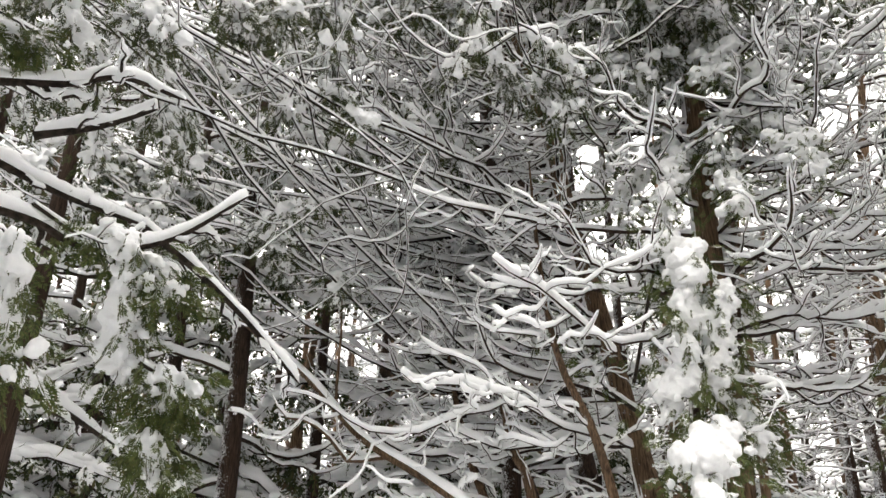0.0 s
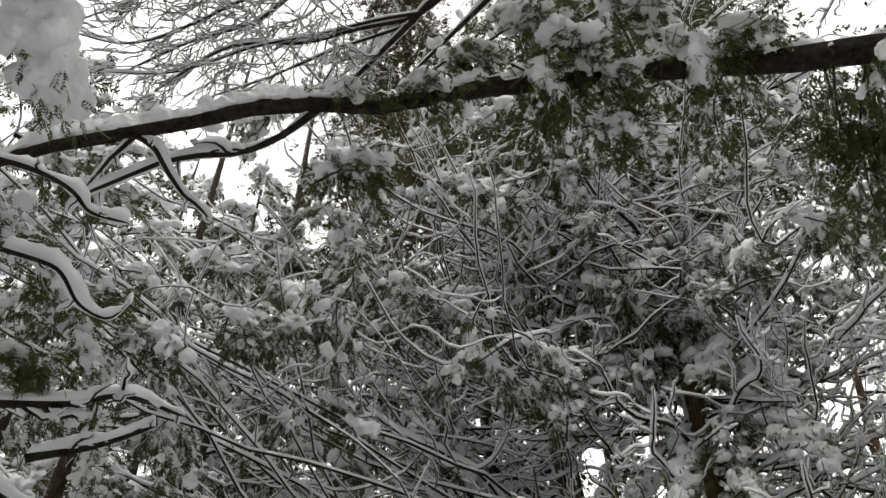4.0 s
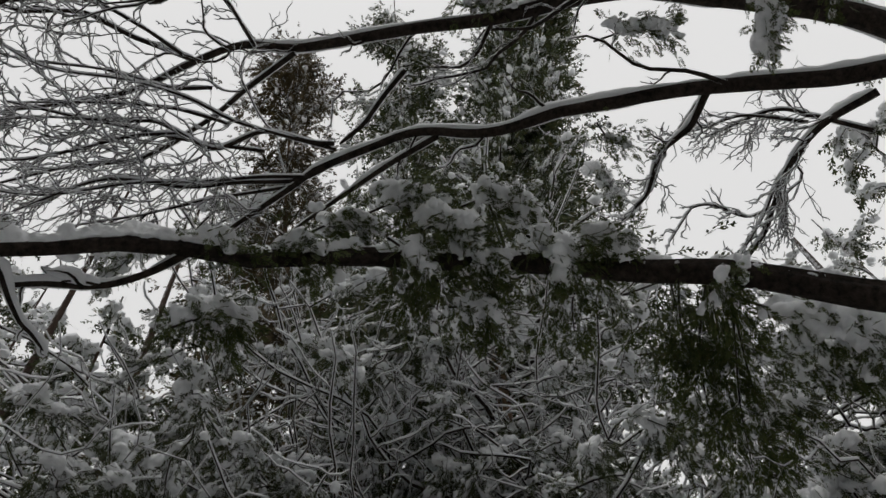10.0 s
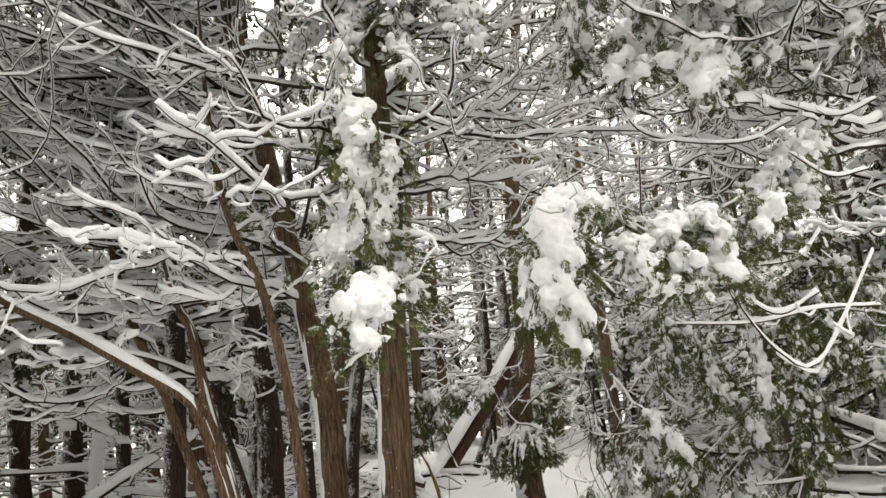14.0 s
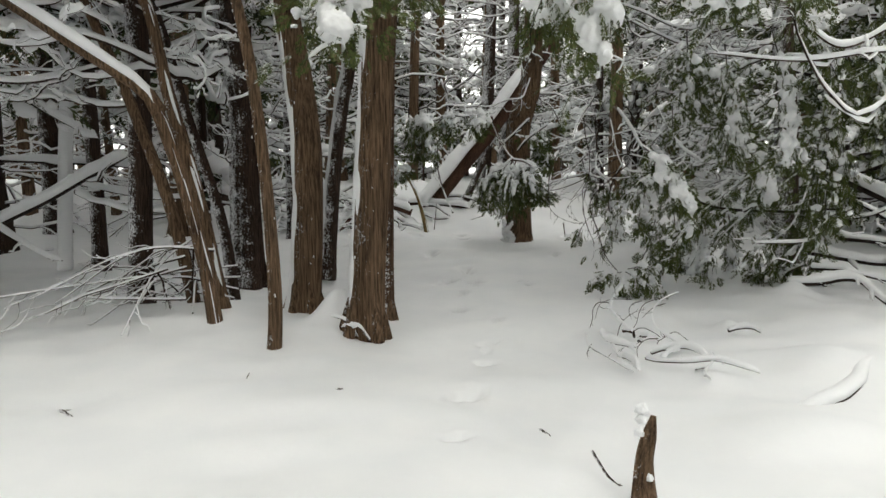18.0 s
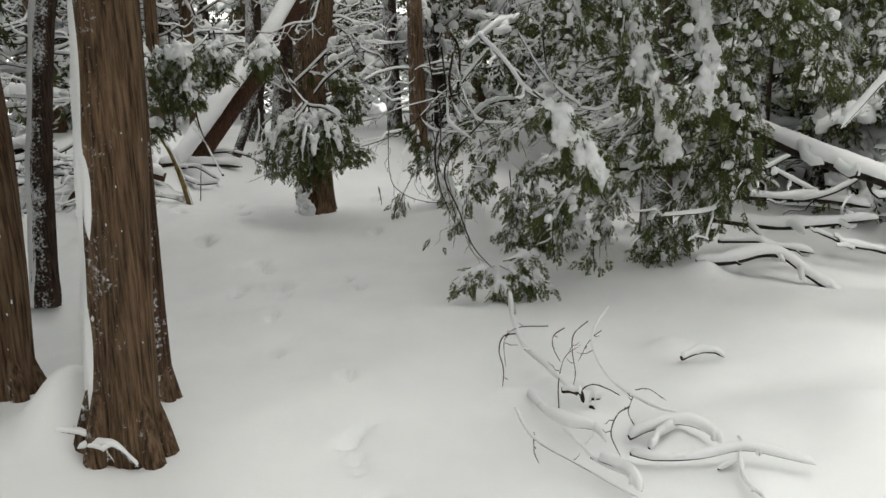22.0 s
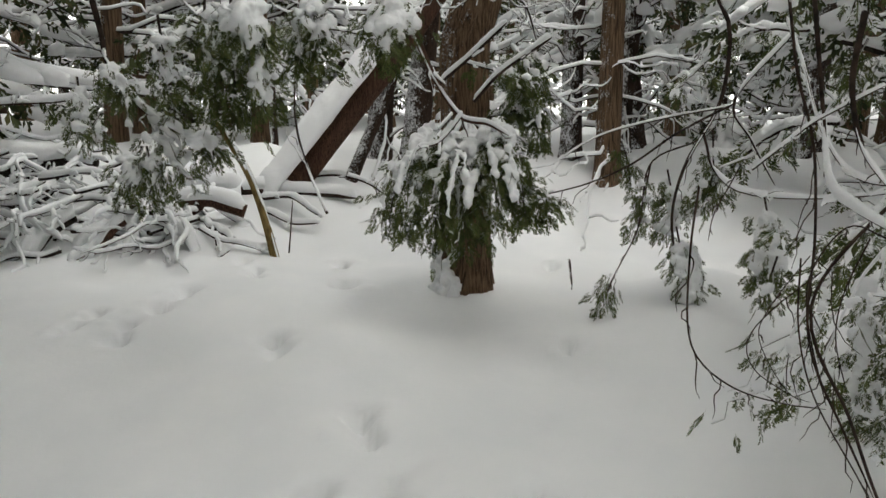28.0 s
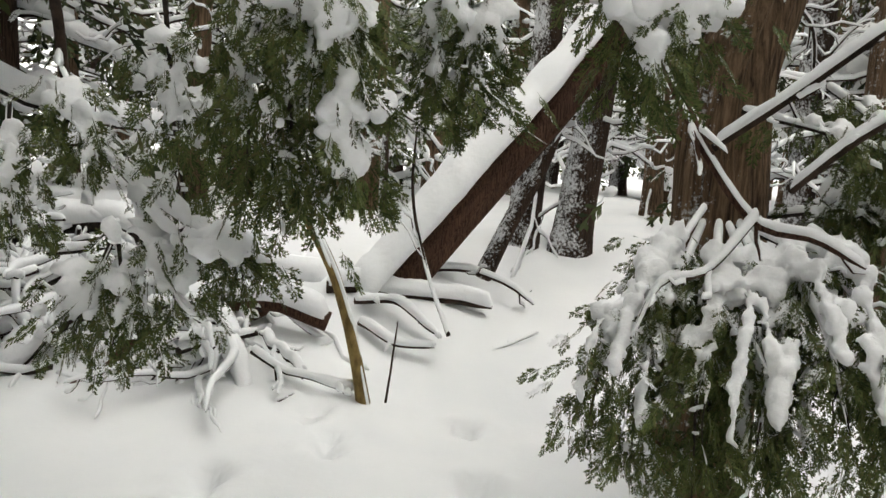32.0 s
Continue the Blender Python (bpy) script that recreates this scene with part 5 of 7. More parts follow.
DRIFTS = [((1.1, 4.85, 0), 0.14, 0.05), ((0.97, 5.23, 0), 0.10, 0.05), ((0.68, 5.53, 0), 0.09, 0.06), ((1.85, 5.23, 0), 0.25, 0.10), ((0.67, 5.92, 0.02), 0.09, 0.07), ((0.73, 5.72, 0.02), 0.10, 0.07), ((0.5, 5.71, 0.02), 0.14, 0.07), ((0.38, 5.81, 0.02), 0.10, 0.05), ((0.88, 5.68, 0.02), 0.09, 0.05), ((0.62, 6.1, 0.02), 0.07, 0.04), ((1.52, 6.36, 0.02), 0.10, 0.08)]
MOUNDS += [(p[0], p[1], r, h) for p, r, h in DRIFTS]
fallen("fallen_branch", [(0.66, 5.9, -0.03), (0.78, 5.77, -0), (0.87, 5.68, -0.03)], 0.03, 0.025, 0.03, "dark broken limb end poking out of snow", group="downed branch", kids=0, level=0)
fallen("stick", [(1.46, 6.11, 0), (1.56, 6.12, 0.03), (1.63, 6.09, 0.03), (1.69, 6.08, 0)], 0.015, 0.009, 0.03, "forked dark stick under a cap of snow", kids=2, level=1, category="stick", ratio=0.3)
fallen("log", [(1.45, 4.32, -0.06), (1.67, 4.51, 0), (1.88, 4.78, 0), (2.61, 5.8, -0.04)], 0.045, 0.05, 0.04, "half-buried log with a thick cover of snow", kids=0, level=0, category="log", sides=12)
for ctrl, r0, words in (
    ([(-2.55, 3.73, 0.02), (-2.42, 3.64, 0.02)], 0.010, "small dark twig lying on snow"),
    ([(-1.19, 4.22, 0.02), (-1.13, 4.25, 0.03)], 0.008, "tiny twig lying on fresh snow"),
    ([(-1.77, 4.35, 0.01), (-1.75, 4.4, 0.06)], 0.005, "thin twig poking out of the snow"),
    ([(0.01, 3.71, 0.03), (0.06, 3.67, 0.01)], 0.006, "thin twig stub in the snow"),
    ([(0.23, 3.26, 0.1), (0.29, 3.16, 0.04), (0.34, 3.11, 0.01)], 0.007, "thin bent twig sticking out of snow"),
    ([(0.3, 10.2, 0.48), (0.33, 10.2, 0.29)], 0.009, "short upright dark twig in the snow"),
    ([(1.9, 5.23, 0.08), (1.96, 5.06, 0.04)], 0.007, "pale twig tip above the snow"),
):
    fallen("twig", ctrl, r0, r0 * 0.6, 0.0, words, kids=1, level=1, category="twig", n=6, sides=5, bark=DARK_BARK, ratio=0.3)

# the broken stump beside the start of the path
stump = thing("stump", (0.42, 3.02, 0), "splintered rotten stump with a cap of snow", "stump")
trunk(stump, [down((0.42, 2.99, 0), 0.08), (0.42, 3.04, 0.14), (0.44, 3.06, 0.25), (0.46, 3.08, 0.33)], [0.038, 0.030, 0.026, 0.010], CEDAR_BARK, 24, 30, 111, 0.12, 0.4)
g = Local()
blobs_at(g, np.array([(0.41, 3.05, 0.32), (0.41, 3.06, 0.36), (0.4, 3.04, 0.27), (0.44, 3, 0.1)]), np.array([0.022, 0.018, 0.018, 0.015]), 3, 1.2)
tagged(g.part("snow", SNOW, stump, "cap of snow"), kind="stuff")

# fallen limbs west of the clump
HUG[0] = 0.6
for ctrl, r0, dep in (
    ([(-6.43, 7.4, 0.23), (-5.61, 7.4, 0.69), (-4.88, 7.5, 1.07), (-4.26, 7.6, 1.4)], 0.05, 0.10),
    ([(-6.89, 8.6, 1.38), (-6.01, 8.6, 1.33), (-5.15, 8.6, 1.29), (-4.45, 8.6, 1.22)], 0.045, 0.08),
    ([(-4.82, 7.6, 1.03), (-4.21, 7.4, 0.85), (-3.68, 7.3, 0.81)], 0.035, 0.06),
    ([(-5.46, 7.2, 0.68), (-4.96, 7, 0.48), (-4.6, 6.9, 0.38)], 0.03, 0.03),
    ([(-5.2, 8, 1.11), (-4.29, 7.9, 0.96), (-3.78, 7.9, 0.93)], 0.03, 0.06),
):
    fallen("fallen_limb", ctrl, r0, r0 * 0.6, dep, "fallen limb with thick snow along its top", kids=3, ratio=0.3, group="fallen limbs", category="limb")
HUG[0] = 0.0
for i in range(22):
    far_end = np.array([rnd(-4.5, -2.9), rnd(4.7, 7.2), 0])
    far_end[2] = ground_z(far_end[0], far_end[1]) + rnd(0.02, 0.35)
    root = np.array([rnd(-3.1, -2.5), rnd(5.7, 6.6), rnd(0.1, 0.75)])
    mid = (root + far_end) / 2 + [0, 0, rnd(-0.05, 0.25)]
    fallen("fallen_branch", [root, mid, far_end], rnd(0.006, 0.013), 0.004, rnd(0.006, 0.011), "thin dead branch fanned out over the snow", group="dead brush", kids=5, level=1, ratio=0.35, rise=0.1, bark=TWIG_BARK, n=12, sides=5)
LOT_E = (
    ([(2.3, 7.5, 0.17), (2.59, 7.4, 0.19), (2.88, 7.3, 0.24), (2.95, 7.1, 0.12), (3.02, 7.0, 0.05), (3.12, 6.94, 0.0)], 0.03, 0.06),
    ([(2.54, 7.6, 0.31), (2.84, 7.5, 0.28), (3.21, 7.4, 0.2)], 0.018, 0.04),
    ([(2.97, 8.2, 1.15), (3.22, 8.0, 1.0), (3.51, 7.8, 0.85), (3.94, 7.6, 0.67), (4.5, 7.3, 0.4)], 0.05, 0.09),
    ([(3.09, 8.4, 0.48), (3.51, 8.3, 0.47), (3.92, 8.2, 0.45), (4.25, 8.1, 0.39)], 0.03, 0.07),
    ([(2.65, 8.0, 0.41), (3.22, 7.9, 0.32), (3.66, 7.9, 0.29), (4.14, 7.9, 0.33)], 0.03, 0.06),
    ([(3.27, 8.6, 0.87), (3.65, 8.5, 0.65), (4.09, 8.4, 0.37)], 0.018, 0.04),
    ([(2.84, 8.4, 0.79), (2.2, 8.2, 0.8), (1.75, 8.0, 0.84), (1.51, 7.9, 0.92)], 0.025, 0.05),
    ([(3.92, 7.5, 0.14), (3.56, 7.5, 0.23), (3.35, 7.6, 0.32)], 0.015, 0.04),
)
for ctrl, r0, dep in LOT_E:
    fallen("fallen_branch", ctrl, r0, r0 * 0.7, dep, "thick fallen branch under a rounded ridge of snow", group="east brush", kids=4, level=1, ratio=0.3, rise=0.2, n=18, sides=8)
MOUNDS += [(2.36, 7.45, 0.16, 0.12), (2.33, 7.15, 0.12, 0.05), (3.3, 7.7, 0.5, 0.10)]
for i in range(30):
    x, y = rnd(3.5, 6.5), rnd(7.8, 12.5)
    p = wander((x, y, ground_z(x, y) + rnd(0.3, 0.9)), rnd(1.6, 4.8), rnd(-0.4, 0.2), rnd(-0.3, 0.3), rnd(0.8, 2.0), 10, 0.14)
    p[:, 2] = np.maximum(p[:, 2], height(p[:, 0], p[:, 1]) + 0.02)
    fallen("fallen_branch", p[::2], rnd(0.010, 0.026), 0.008, rnd(0.025, 0.05), "fallen branch with a ridge of snow", group="east brush", kids=4, level=1, ratio=0.4, rise=0.3, less=0.5, bark=LIMB_BARK, n=12, sides=6)

# twigs and boughs that hang beside the last stretch
near_twigs = tree_at("cedar_tree", (5.2, 7.6, 0), "bare bowed cedar twigs hanging beside the path", group="east cedars")
trunk(near_twigs, [(5.2, 7.6, -0.1), (5.0, 7.6, 1.2), (4.4, 7.7, 3.2), (3.2, 7.8, 4.6)], [0.07, 0.06, 0.05, 0.02], DARK_BARK, 20, 30, 121, 0.05, 0.3)
LOT_20 = (
    ([(0.1, 7.6, 1.26), (0.08, 7.57, 1.11), (0.08, 7.55, 0.92), (0.11, 7.53, 0.83), (0.2, 7.52, 0.76), (0.32, 7.52, 0.72), (0.43, 7.5, 0.71)], 0.0042, 0),
    ([(0.46, 7.65, 1.03), (0.33, 7.62, 0.94), (0.26, 7.6, 0.86), (0.27, 7.56, 0.79), (0.38, 7.52, 0.72)], 0.0026, 0),
    ([(0.41, 7.62, 1.08), (0.31, 7.6, 0.95), (0.29, 7.6, 0.86), (0.35, 7.55, 0.74), (0.4, 7.52, 0.72)], 0.0022, 0),
    ([(0.42, 7.9, 1.74), (0.44, 7.85, 1.54), (0.48, 7.8, 1.35), (0.46, 7.7, 1.11), (0.41, 7.6, 0.92), (0.42, 7.55, 0.8), (0.45, 7.45, 0.68), (0.52, 7.4, 0.52)], 0.0065, 0.004),
)
LOT_21 = (
    ([(0.53, 7.5, 1.15), (0.49, 7.6, 1.16), (0.41, 7.6, 1.05), (0.41, 7.6, 0.92), (0.43, 7.5, 0.72)], 0.0035, 0.002),
    ([(0.55, 7.6, 1.13), (0.5, 7.6, 0.99), (0.48, 7.58, 0.87), (0.51, 7.55, 0.73)], 0.003, 0),
    ([(0.36, 7.9, 1.27), (0.44, 7.85, 1.36), (0.49, 7.8, 1.42), (0.6, 7.7, 1.51)], 0.005, 0.010),
    ([(0.37, 8, 1.28), (0.32, 7.95, 1.22), (0.26, 7.9, 1.14), (0.23, 7.85, 1.07)], 0.003, 0.004),
    ([(0.58, 7.8, 1.7), (0.54, 7.75, 1.51), (0.56, 7.7, 1.35), (0.59, 7.6, 1.25)], 0.013, 0.006),
    ([(0.54, 8, 1.75), (0.55, 7.9, 1.43), (0.54, 7.8, 1.24), (0.57, 7.7, 1.18), (0.64, 7.6, 1.13)], 0.010, 0.022),
)
LOT_22 = (
    ([(1.17, 8.2, 1.85), (1.28, 8.1, 1.62), (1.39, 8, 1.45), (1.56, 7.9, 1.3)], 0.009, 0.020),
    ([(1.29, 8, 1.86), (1.29, 7.9, 1.59), (1.36, 7.85, 1.43), (1.49, 7.8, 1.33)], 0.011, 0.024),
    ([(0.74, 8.6, 1.75), (0.77, 8.5, 1.58), (0.81, 8.4, 1.36), (0.9, 8.3, 1.2), (1.1, 8.2, 1.18)], 0.009, 0.016),
    ([(0.43, 8.5, 1.34), (0.49, 8.5, 1.19), (0.61, 8.45, 1.12), (0.92, 8.4, 1.12), (1.15, 8.3, 1.19), (1.28, 8.2, 1.41)], 0.007, 0.012),
    ([(0.53, 7.9, 1.01), (0.52, 7.85, 0.81), (0.56, 7.8, 0.62), (0.59, 7.6, 0.48), (0.61, 7.4, 0.37), (0.72, 7.3, 0.29)], 0.0038, 0),
)
for pts, r0, dep in LOT_20 + LOT_21 + LOT_22:
    limb(near_twigs, spline(pts, 26), 0.75 * r0, r0 * 0.45, 1.3 * dep, 4 if r0 < 0.004 else 9, 1, TWIG_BARK, name="twig", ratio=0.15, fork=1.1, rise=0.3, thin=0.5)
# long twigs and hanging sprays to the right of the far cedar
for pts, r0, dep in (
    ([(1.14, 10, 1.41), (0.82, 9.95, 1.25), (0.58, 9.95, 1.08), (0.34, 9.95, 0.97), (0.09, 9.96, 0.9)], 0.008, 0.006),
    ([(1.15, 10.1, 1.39), (0.83, 10.2, 1.32), (0.42, 10.1, 1.22), (0.15, 10, 1.07)], 0.007, 0.008),
    ([(1.08, 10.2, 1.98), (1.16, 10.2, 1.8), (1.12, 10.15, 1.42), (0.93, 10.1, 1.07), (0.87, 10.1, 0.77), (0.91, 10.08, 0.47)], 0.014, 0.010),
    ([(1.05, 10.3, 1.18), (0.8, 10.35, 1.04), (0.71, 10.2, 0.69), (0.54, 10, 0.46), (0.48, 9.97, 0.33)], 0.006, 0.006),
    ([(1.33, 9.8, 1.77), (1.06, 9.8, 1.43), (1.17, 9.8, 1.22), (1.32, 9.8, 0.98)], 0.010, 0.02),
):
    limb(low_cedar, spline(pts, 22), r0, r0 * 0.5, dep, 5, 1, TWIG_BARK, name="twig", ratio=0.22, fork=0.7, rise=-0.4, thin=0.7)
LOT_23 = (
    ([(0.54, 10, 0.46), (0.5, 9.98, 0.38), (0.47, 9.97, 0.26)], 46, 3, 0),
    ([(0.9, 10.1, 0.7), (0.93, 10.08, 0.57), (0.97, 10.06, 0.41), (1, 10.05, 0.27)], 120, 8, 0.085),
    ([(0.8, 10.35, 1.04), (0.76, 10.3, 0.84), (0.71, 10.25, 0.61)], 90, 6, 0),
    ([(0.89, 10.3, 1.01), (0.92, 10.25, 0.81), (0.88, 10.2, 0.62)], 70, 6, 0.05),
    ([(1.26, 9.8, 0.95), (1.28, 9.75, 0.77), (1.25, 9.7, 0.56), (1.3, 9.7, 0.44)], 110, 8, 0.06),
    ([(1.07, 10.1, 1.26), (1.07, 10.05, 1.04), (1.03, 10, 0.85)], 70, 4, 0),
    ([(0.6, 10.3, 1.18), (0.64, 10.3, 1.08), (0.67, 10.3, 0.94)], 40, 2, 0),
)
LOT_24 = (
    ([(0.15, 9.96, 0.92), (0.09, 9.96, 0.89), (0.06, 9.96, 0.78)], 40, 2, 0),
    ([(1.3, 8.9, 0.74), (1.29, 8.8, 0.53), (1.31, 8.75, 0.27), (1.24, 8.7, 0.14)], 130, 10, 0.05),
    ([(1.47, 8.9, 0.82), (1.5, 8.8, 0.49), (1.51, 8.7, 0.16), (1.49, 8.7, 0.01)], 130, 8, 0),
    ([(1.79, 8.7, 0.74), (1.77, 8.6, 0.59), (1.76, 8.5, 0.33), (1.64, 8.5, 0.08)], 140, 10, 0.09),
    ([(2.02, 8.7, 0.79), (2.04, 8.6, 0.52), (2.03, 8.5, 0.21), (2.03, 8.5, -0.02)], 150, 8, 0.05),
    ([(1.71, 8.8, 0.54), (1.64, 8.7, 0.39), (1.57, 8.6, 0.14)], 90, 8, 0.06),
)
LOT_25 = (
    ([(1.18, 9.4, 0.68), (1.15, 9.4, 0.55), (1.13, 9.4, 0.42)], 50, 3, 0),
    ([(1.62, 9.6, 1.74), (1.56, 9.6, 1.58), (1.6, 9.6, 1.45)], 70, 2, 0),
)
for pts, count, lumps, slab in LOT_23 + LOT_24 + LOT_25:
    snow_bough(low_cedar, pts, 0.006, 0.058, int(count * 1.5), 0.04, lumps, 2, 2, 0.08, 1.0, TWIG_BARK, drape=slab, tips=3, kids=3)
# ---- the bare tree overhead ----
bare_tree = tree_at("bare_tree", (6.2, 1.6, 0), "bare broadleaf tree with long snow-topped limbs overhead")
trunk(bare_tree, [(6.2, 1.6, -0.1), (6.1, 1.6, 2.5), (5.6, 1.9, 6.0), (5.4, 2.0, 10.0)], [0.26, 0.22, 0.18, 0.1], DARK_BARK, 32, 50, 131, 0.05, 0.3)


HUG[:] = [0.0, 2.0, 2.3, 0.17]


def overhead(pts, r0, r1, depth, kids, level, n=40, sides=10, **more):
    p = spline(pts, n)
    knots = max(3, n // 5)
    bend = RNG.randn(knots, 3) * 0.03
    bend[0] = bend[-1] = 0
    p = p + np.column_stack([np.interp(np.linspace(0, 1, n + 1), np.linspace(0, 1, knots), bend[:, c]) for c in range(3)])
    limb(bare_tree, p, 0.7 * r0, 0.6 * r1, depth, kids, level, LIMB_BARK, sides=sides, longer=1.5, less=0.6, **more)


BIG = [(2.87, 2.88, 4.04), (2.02, 2.44, 4.44), (1.48, 2.17, 4.56), (0.94, 1.98, 4.8), (0.48, 1.89, 4.97), (0.01, 1.73, 5.12), (-0.63, 1.5, 5.22), (-1.03, 1.31, 5.24), (-1.44, 1.14, 5.2), (-1.78, 0.88, 5.17), (-2.12, 0.66, 5.09), (-2.44, 0.48, 4.95), (-2.74, 0.24, 4.8), (-3.07, 0.02, 4.56)]
_, BIG_LINE, BIG_R = trunk(bare_tree, BIG, [0.10, 0.082, 0.073, 0.064, 0.058, 0.053, 0.05, 0.047, 0.044, 0.042, 0.039, 0.036, 0.033, 0.024], LIMB_BARK, 20, 60, 133, 0.09, 0.0, name="great_limb")
g = Local()
fine = spline(BIG, 130)
snow_on(g, fine, np.interp(np.linspace(0, 1, 131), [0, 0.25, 1], [0.085, 0.058, 0.03]), 0.11, 9, 1.0)
pick = RNG.randint(4, 126, 90)
blobs_at(g, fine[pick] + np.column_stack([RNG.randn(90) * 0.02, RNG.randn(90) * 0.02, 0.075 + 0.02 * RNG.randn(90)]), 0.035 + 0.035 * RNG.rand(90), 2, 0.7)
heaped(g, bare_tree, 0.014, "thick snow along the great limb")
HUG[3] = 0.24
overhead([(-2.58, 0.34, 4.9), (-2.5, 0.47, 4.84), (-2.46, 0.62, 4.75), (-2.43, 0.78, 4.7), (-2.42, 0.91, 4.64)], 0.026, 0.012, 0.065, 3, 1, 20, 7, ratio=0.2)
overhead([(-2.55, 0.42, 4.89), (-2.66, 0.42, 4.74), (-2.76, 0.4, 4.6)], 0.02, 0.01, 0.05, 3, 1, 14, 6, ratio=0.2)
overhead([(-1.71, 0.93, 5.18), (-1.98, 0.9, 5.06), (-2.21, 0.81, 4.97), (-2.44, 0.66, 4.88), (-2.89, 0.42, 4.61)], 0.034, 0.014, 0.07, 4, 1, 24, 7, ratio=0.2)
overhead([(-2.88, -0.02, 4.47), (-2.75, 0.16, 4.48), (-2.67, 0.3, 4.43), (-2.67, 0.42, 4.39), (-2.58, 0.59, 4.39)], 0.024, 0.012, 0.075, 3, 1, 20, 7, ratio=0.2)
overhead([(-2.97, 0.27, 4.15), (-2.82, 0.44, 4.08), (-2.82, 0.62, 3.99), (-2.76, 0.75, 3.97), (-2.69, 0.79, 4.03)], 0.02, 0.01, 0.065, 3, 1, 20, 6, ratio=0.2)
HUG[3] = 0.17
overhead([(2.97, 2.17, 6.6), (2.52, 2.13, 6.74), (1.66, 2.01, 7.02), (1.14, 1.94, 7.18), (0.65, 1.91, 7.27), (-0.09, 1.83, 7.35), (-0.66, 1.62, 7.4), (-1.23, 1.62, 7.31), (-1.66, 1.67, 7.18), (-2.31, 1.71, 6.93)], 0.10, 0.028, 0.04, 6, 3, 60, 12, ratio=0.22, fork=0.42, thin=0.52, keep_up=0.2)
overhead([(-0.41, 1.75, 7.37), (-0.84, 1.78, 7.26), (-1.28, 1.85, 7.14), (-1.76, 1.91, 6.99)], 0.04, 0.022, 0.035, 3, 1, 24, 8, ratio=0.2)
overhead([(3.34, 2.23, 6.86), (2.86, 1.97, 7.26), (2.32, 1.72, 7.61), (1.73, 1.47, 7.9), (1.03, 1.3, 8.11), (0.33, 1.23, 8.2), (-0.68, 1.02, 8.24), (-1.29, 0.87, 8.19), (-1.73, 0.66, 8.14), (-2.17, 0.59, 8.02), (-2.81, 0.55, 7.78), (-3.51, 0.31, 7.46)], 0.145, 0.014, 0.05, 11, 3, 70, 14, ratio=0.22, fork=0.42, thin=0.52, keep_up=0.1)
overhead([(0.97, 1.3, 8.11), (0.62, 0.78, 8.3), (0.22, 0.23, 8.43), (0.06, -0.15, 8.47), (-0.15, -0.63, 8.5)], 0.06, 0.03, 0.04, 6, 3, 30, 9, ratio=0.40, fork=0.42, thin=0.52)
overhead([(1.34, -0.05, 7.92), (0.03, -0.12, 8.07), (-0.82, -0.26, 8.03), (-1.53, -0.44, 7.92), (-2.04, -0.47, 7.78), (-2.48, -0.58, 7.62), (-2.96, -0.62, 7.41), (-3.46, -0.8, 7.13)], 0.085, 0.035, 0.045, 11, 3, 50, 12, ratio=0.27, fork=0.42, thin=0.52)
overhead([(-0.78, -0.24, 8.04), (-1.21, -0.09, 7.96), (-1.8, -0.01, 7.81), (-2.09, -0.01, 7.72), (-2.25, -0.24, 7.69), (-2.64, -0.35, 7.54), (-3.06, -0.35, 7.34), (-3.33, -0.21, 7.18), (-3.65, -0.22, 6.98)], 0.055, 0.03, 0.04, 10, 3, 44, 9, ratio=0.30, fork=0.42, thin=0.52)
overhead([(3.97, 1.4, 7.6), (2.99, 1.16, 8.21), (2.15, 0.9, 8.59), (1.26, 0.68, 8.85), (0.43, 0.39, 9), (0.22, 0.08, 9.05)], 0.10, 0.05, 0.045, 9, 3, 44, 10, ratio=0.27, fork=0.42, thin=0.52)
overhead([(1.69, 2.08, 7.09), (1.46, 2.29, 7.04), (1.13, 2.54, 6.98), (0.77, 2.81, 6.87)], 0.045, 0.016, 0.03, 9, 3, 26, 8, ratio=0.40, fork=0.42, thin=0.52)
overhead([(2.93, 2.51, 6.94), (2.45, 2.74, 7.03), (2.14, 3.01, 6.98), (1.85, 3.35, 6.84), (1.59, 3.58, 6.75)], 0.05, 0.02, 0.035, 12, 3, 26, 8, ratio=0.40, fork=0.42, thin=0.52)
overhead([(2.9, 2.87, 6.99), (2.37, 2.65, 7.37), (1.7, 2.73, 7.55)], 0.03, 0.012, 0.03, 11, 3, 20, 7, ratio=0.40, fork=0.42, thin=0.52)
overhead([(-1.23, 1.62, 7.31), (-1.62, 1.59, 7.23), (-2.04, 1.42, 7.16), (-2.41, 1.28, 7.07), (-2.89, 0.96, 6.95), (-3.44, 0.83, 6.66)], 0.03, 0.012, 0.032, 12, 3, 30, 7, ratio=0.38, fork=0.42, thin=0.52)
overhead([(-1.23, 1.51, 7.41), (-1.39, 1.42, 7.41), (-1.69, 1.18, 7.42), (-2.1, 1.11, 7.31), (-2.37, 0.86, 7.28), (-2.68, 0.63, 7.21), (-3.18, 0.18, 7.04)], 0.03, 0.012, 0.032, 14, 3, 34, 7, ratio=0.38, fork=0.42, thin=0.52)
overhead([(-0.48, 1.23, 7.67), (-0.68, 1.34, 7.61), (-0.9, 1.46, 7.49), (-1.18, 1.51, 7.36)], 0.03, 0.03, 0.03, 3, 1, 16, 7, ratio=0.2)
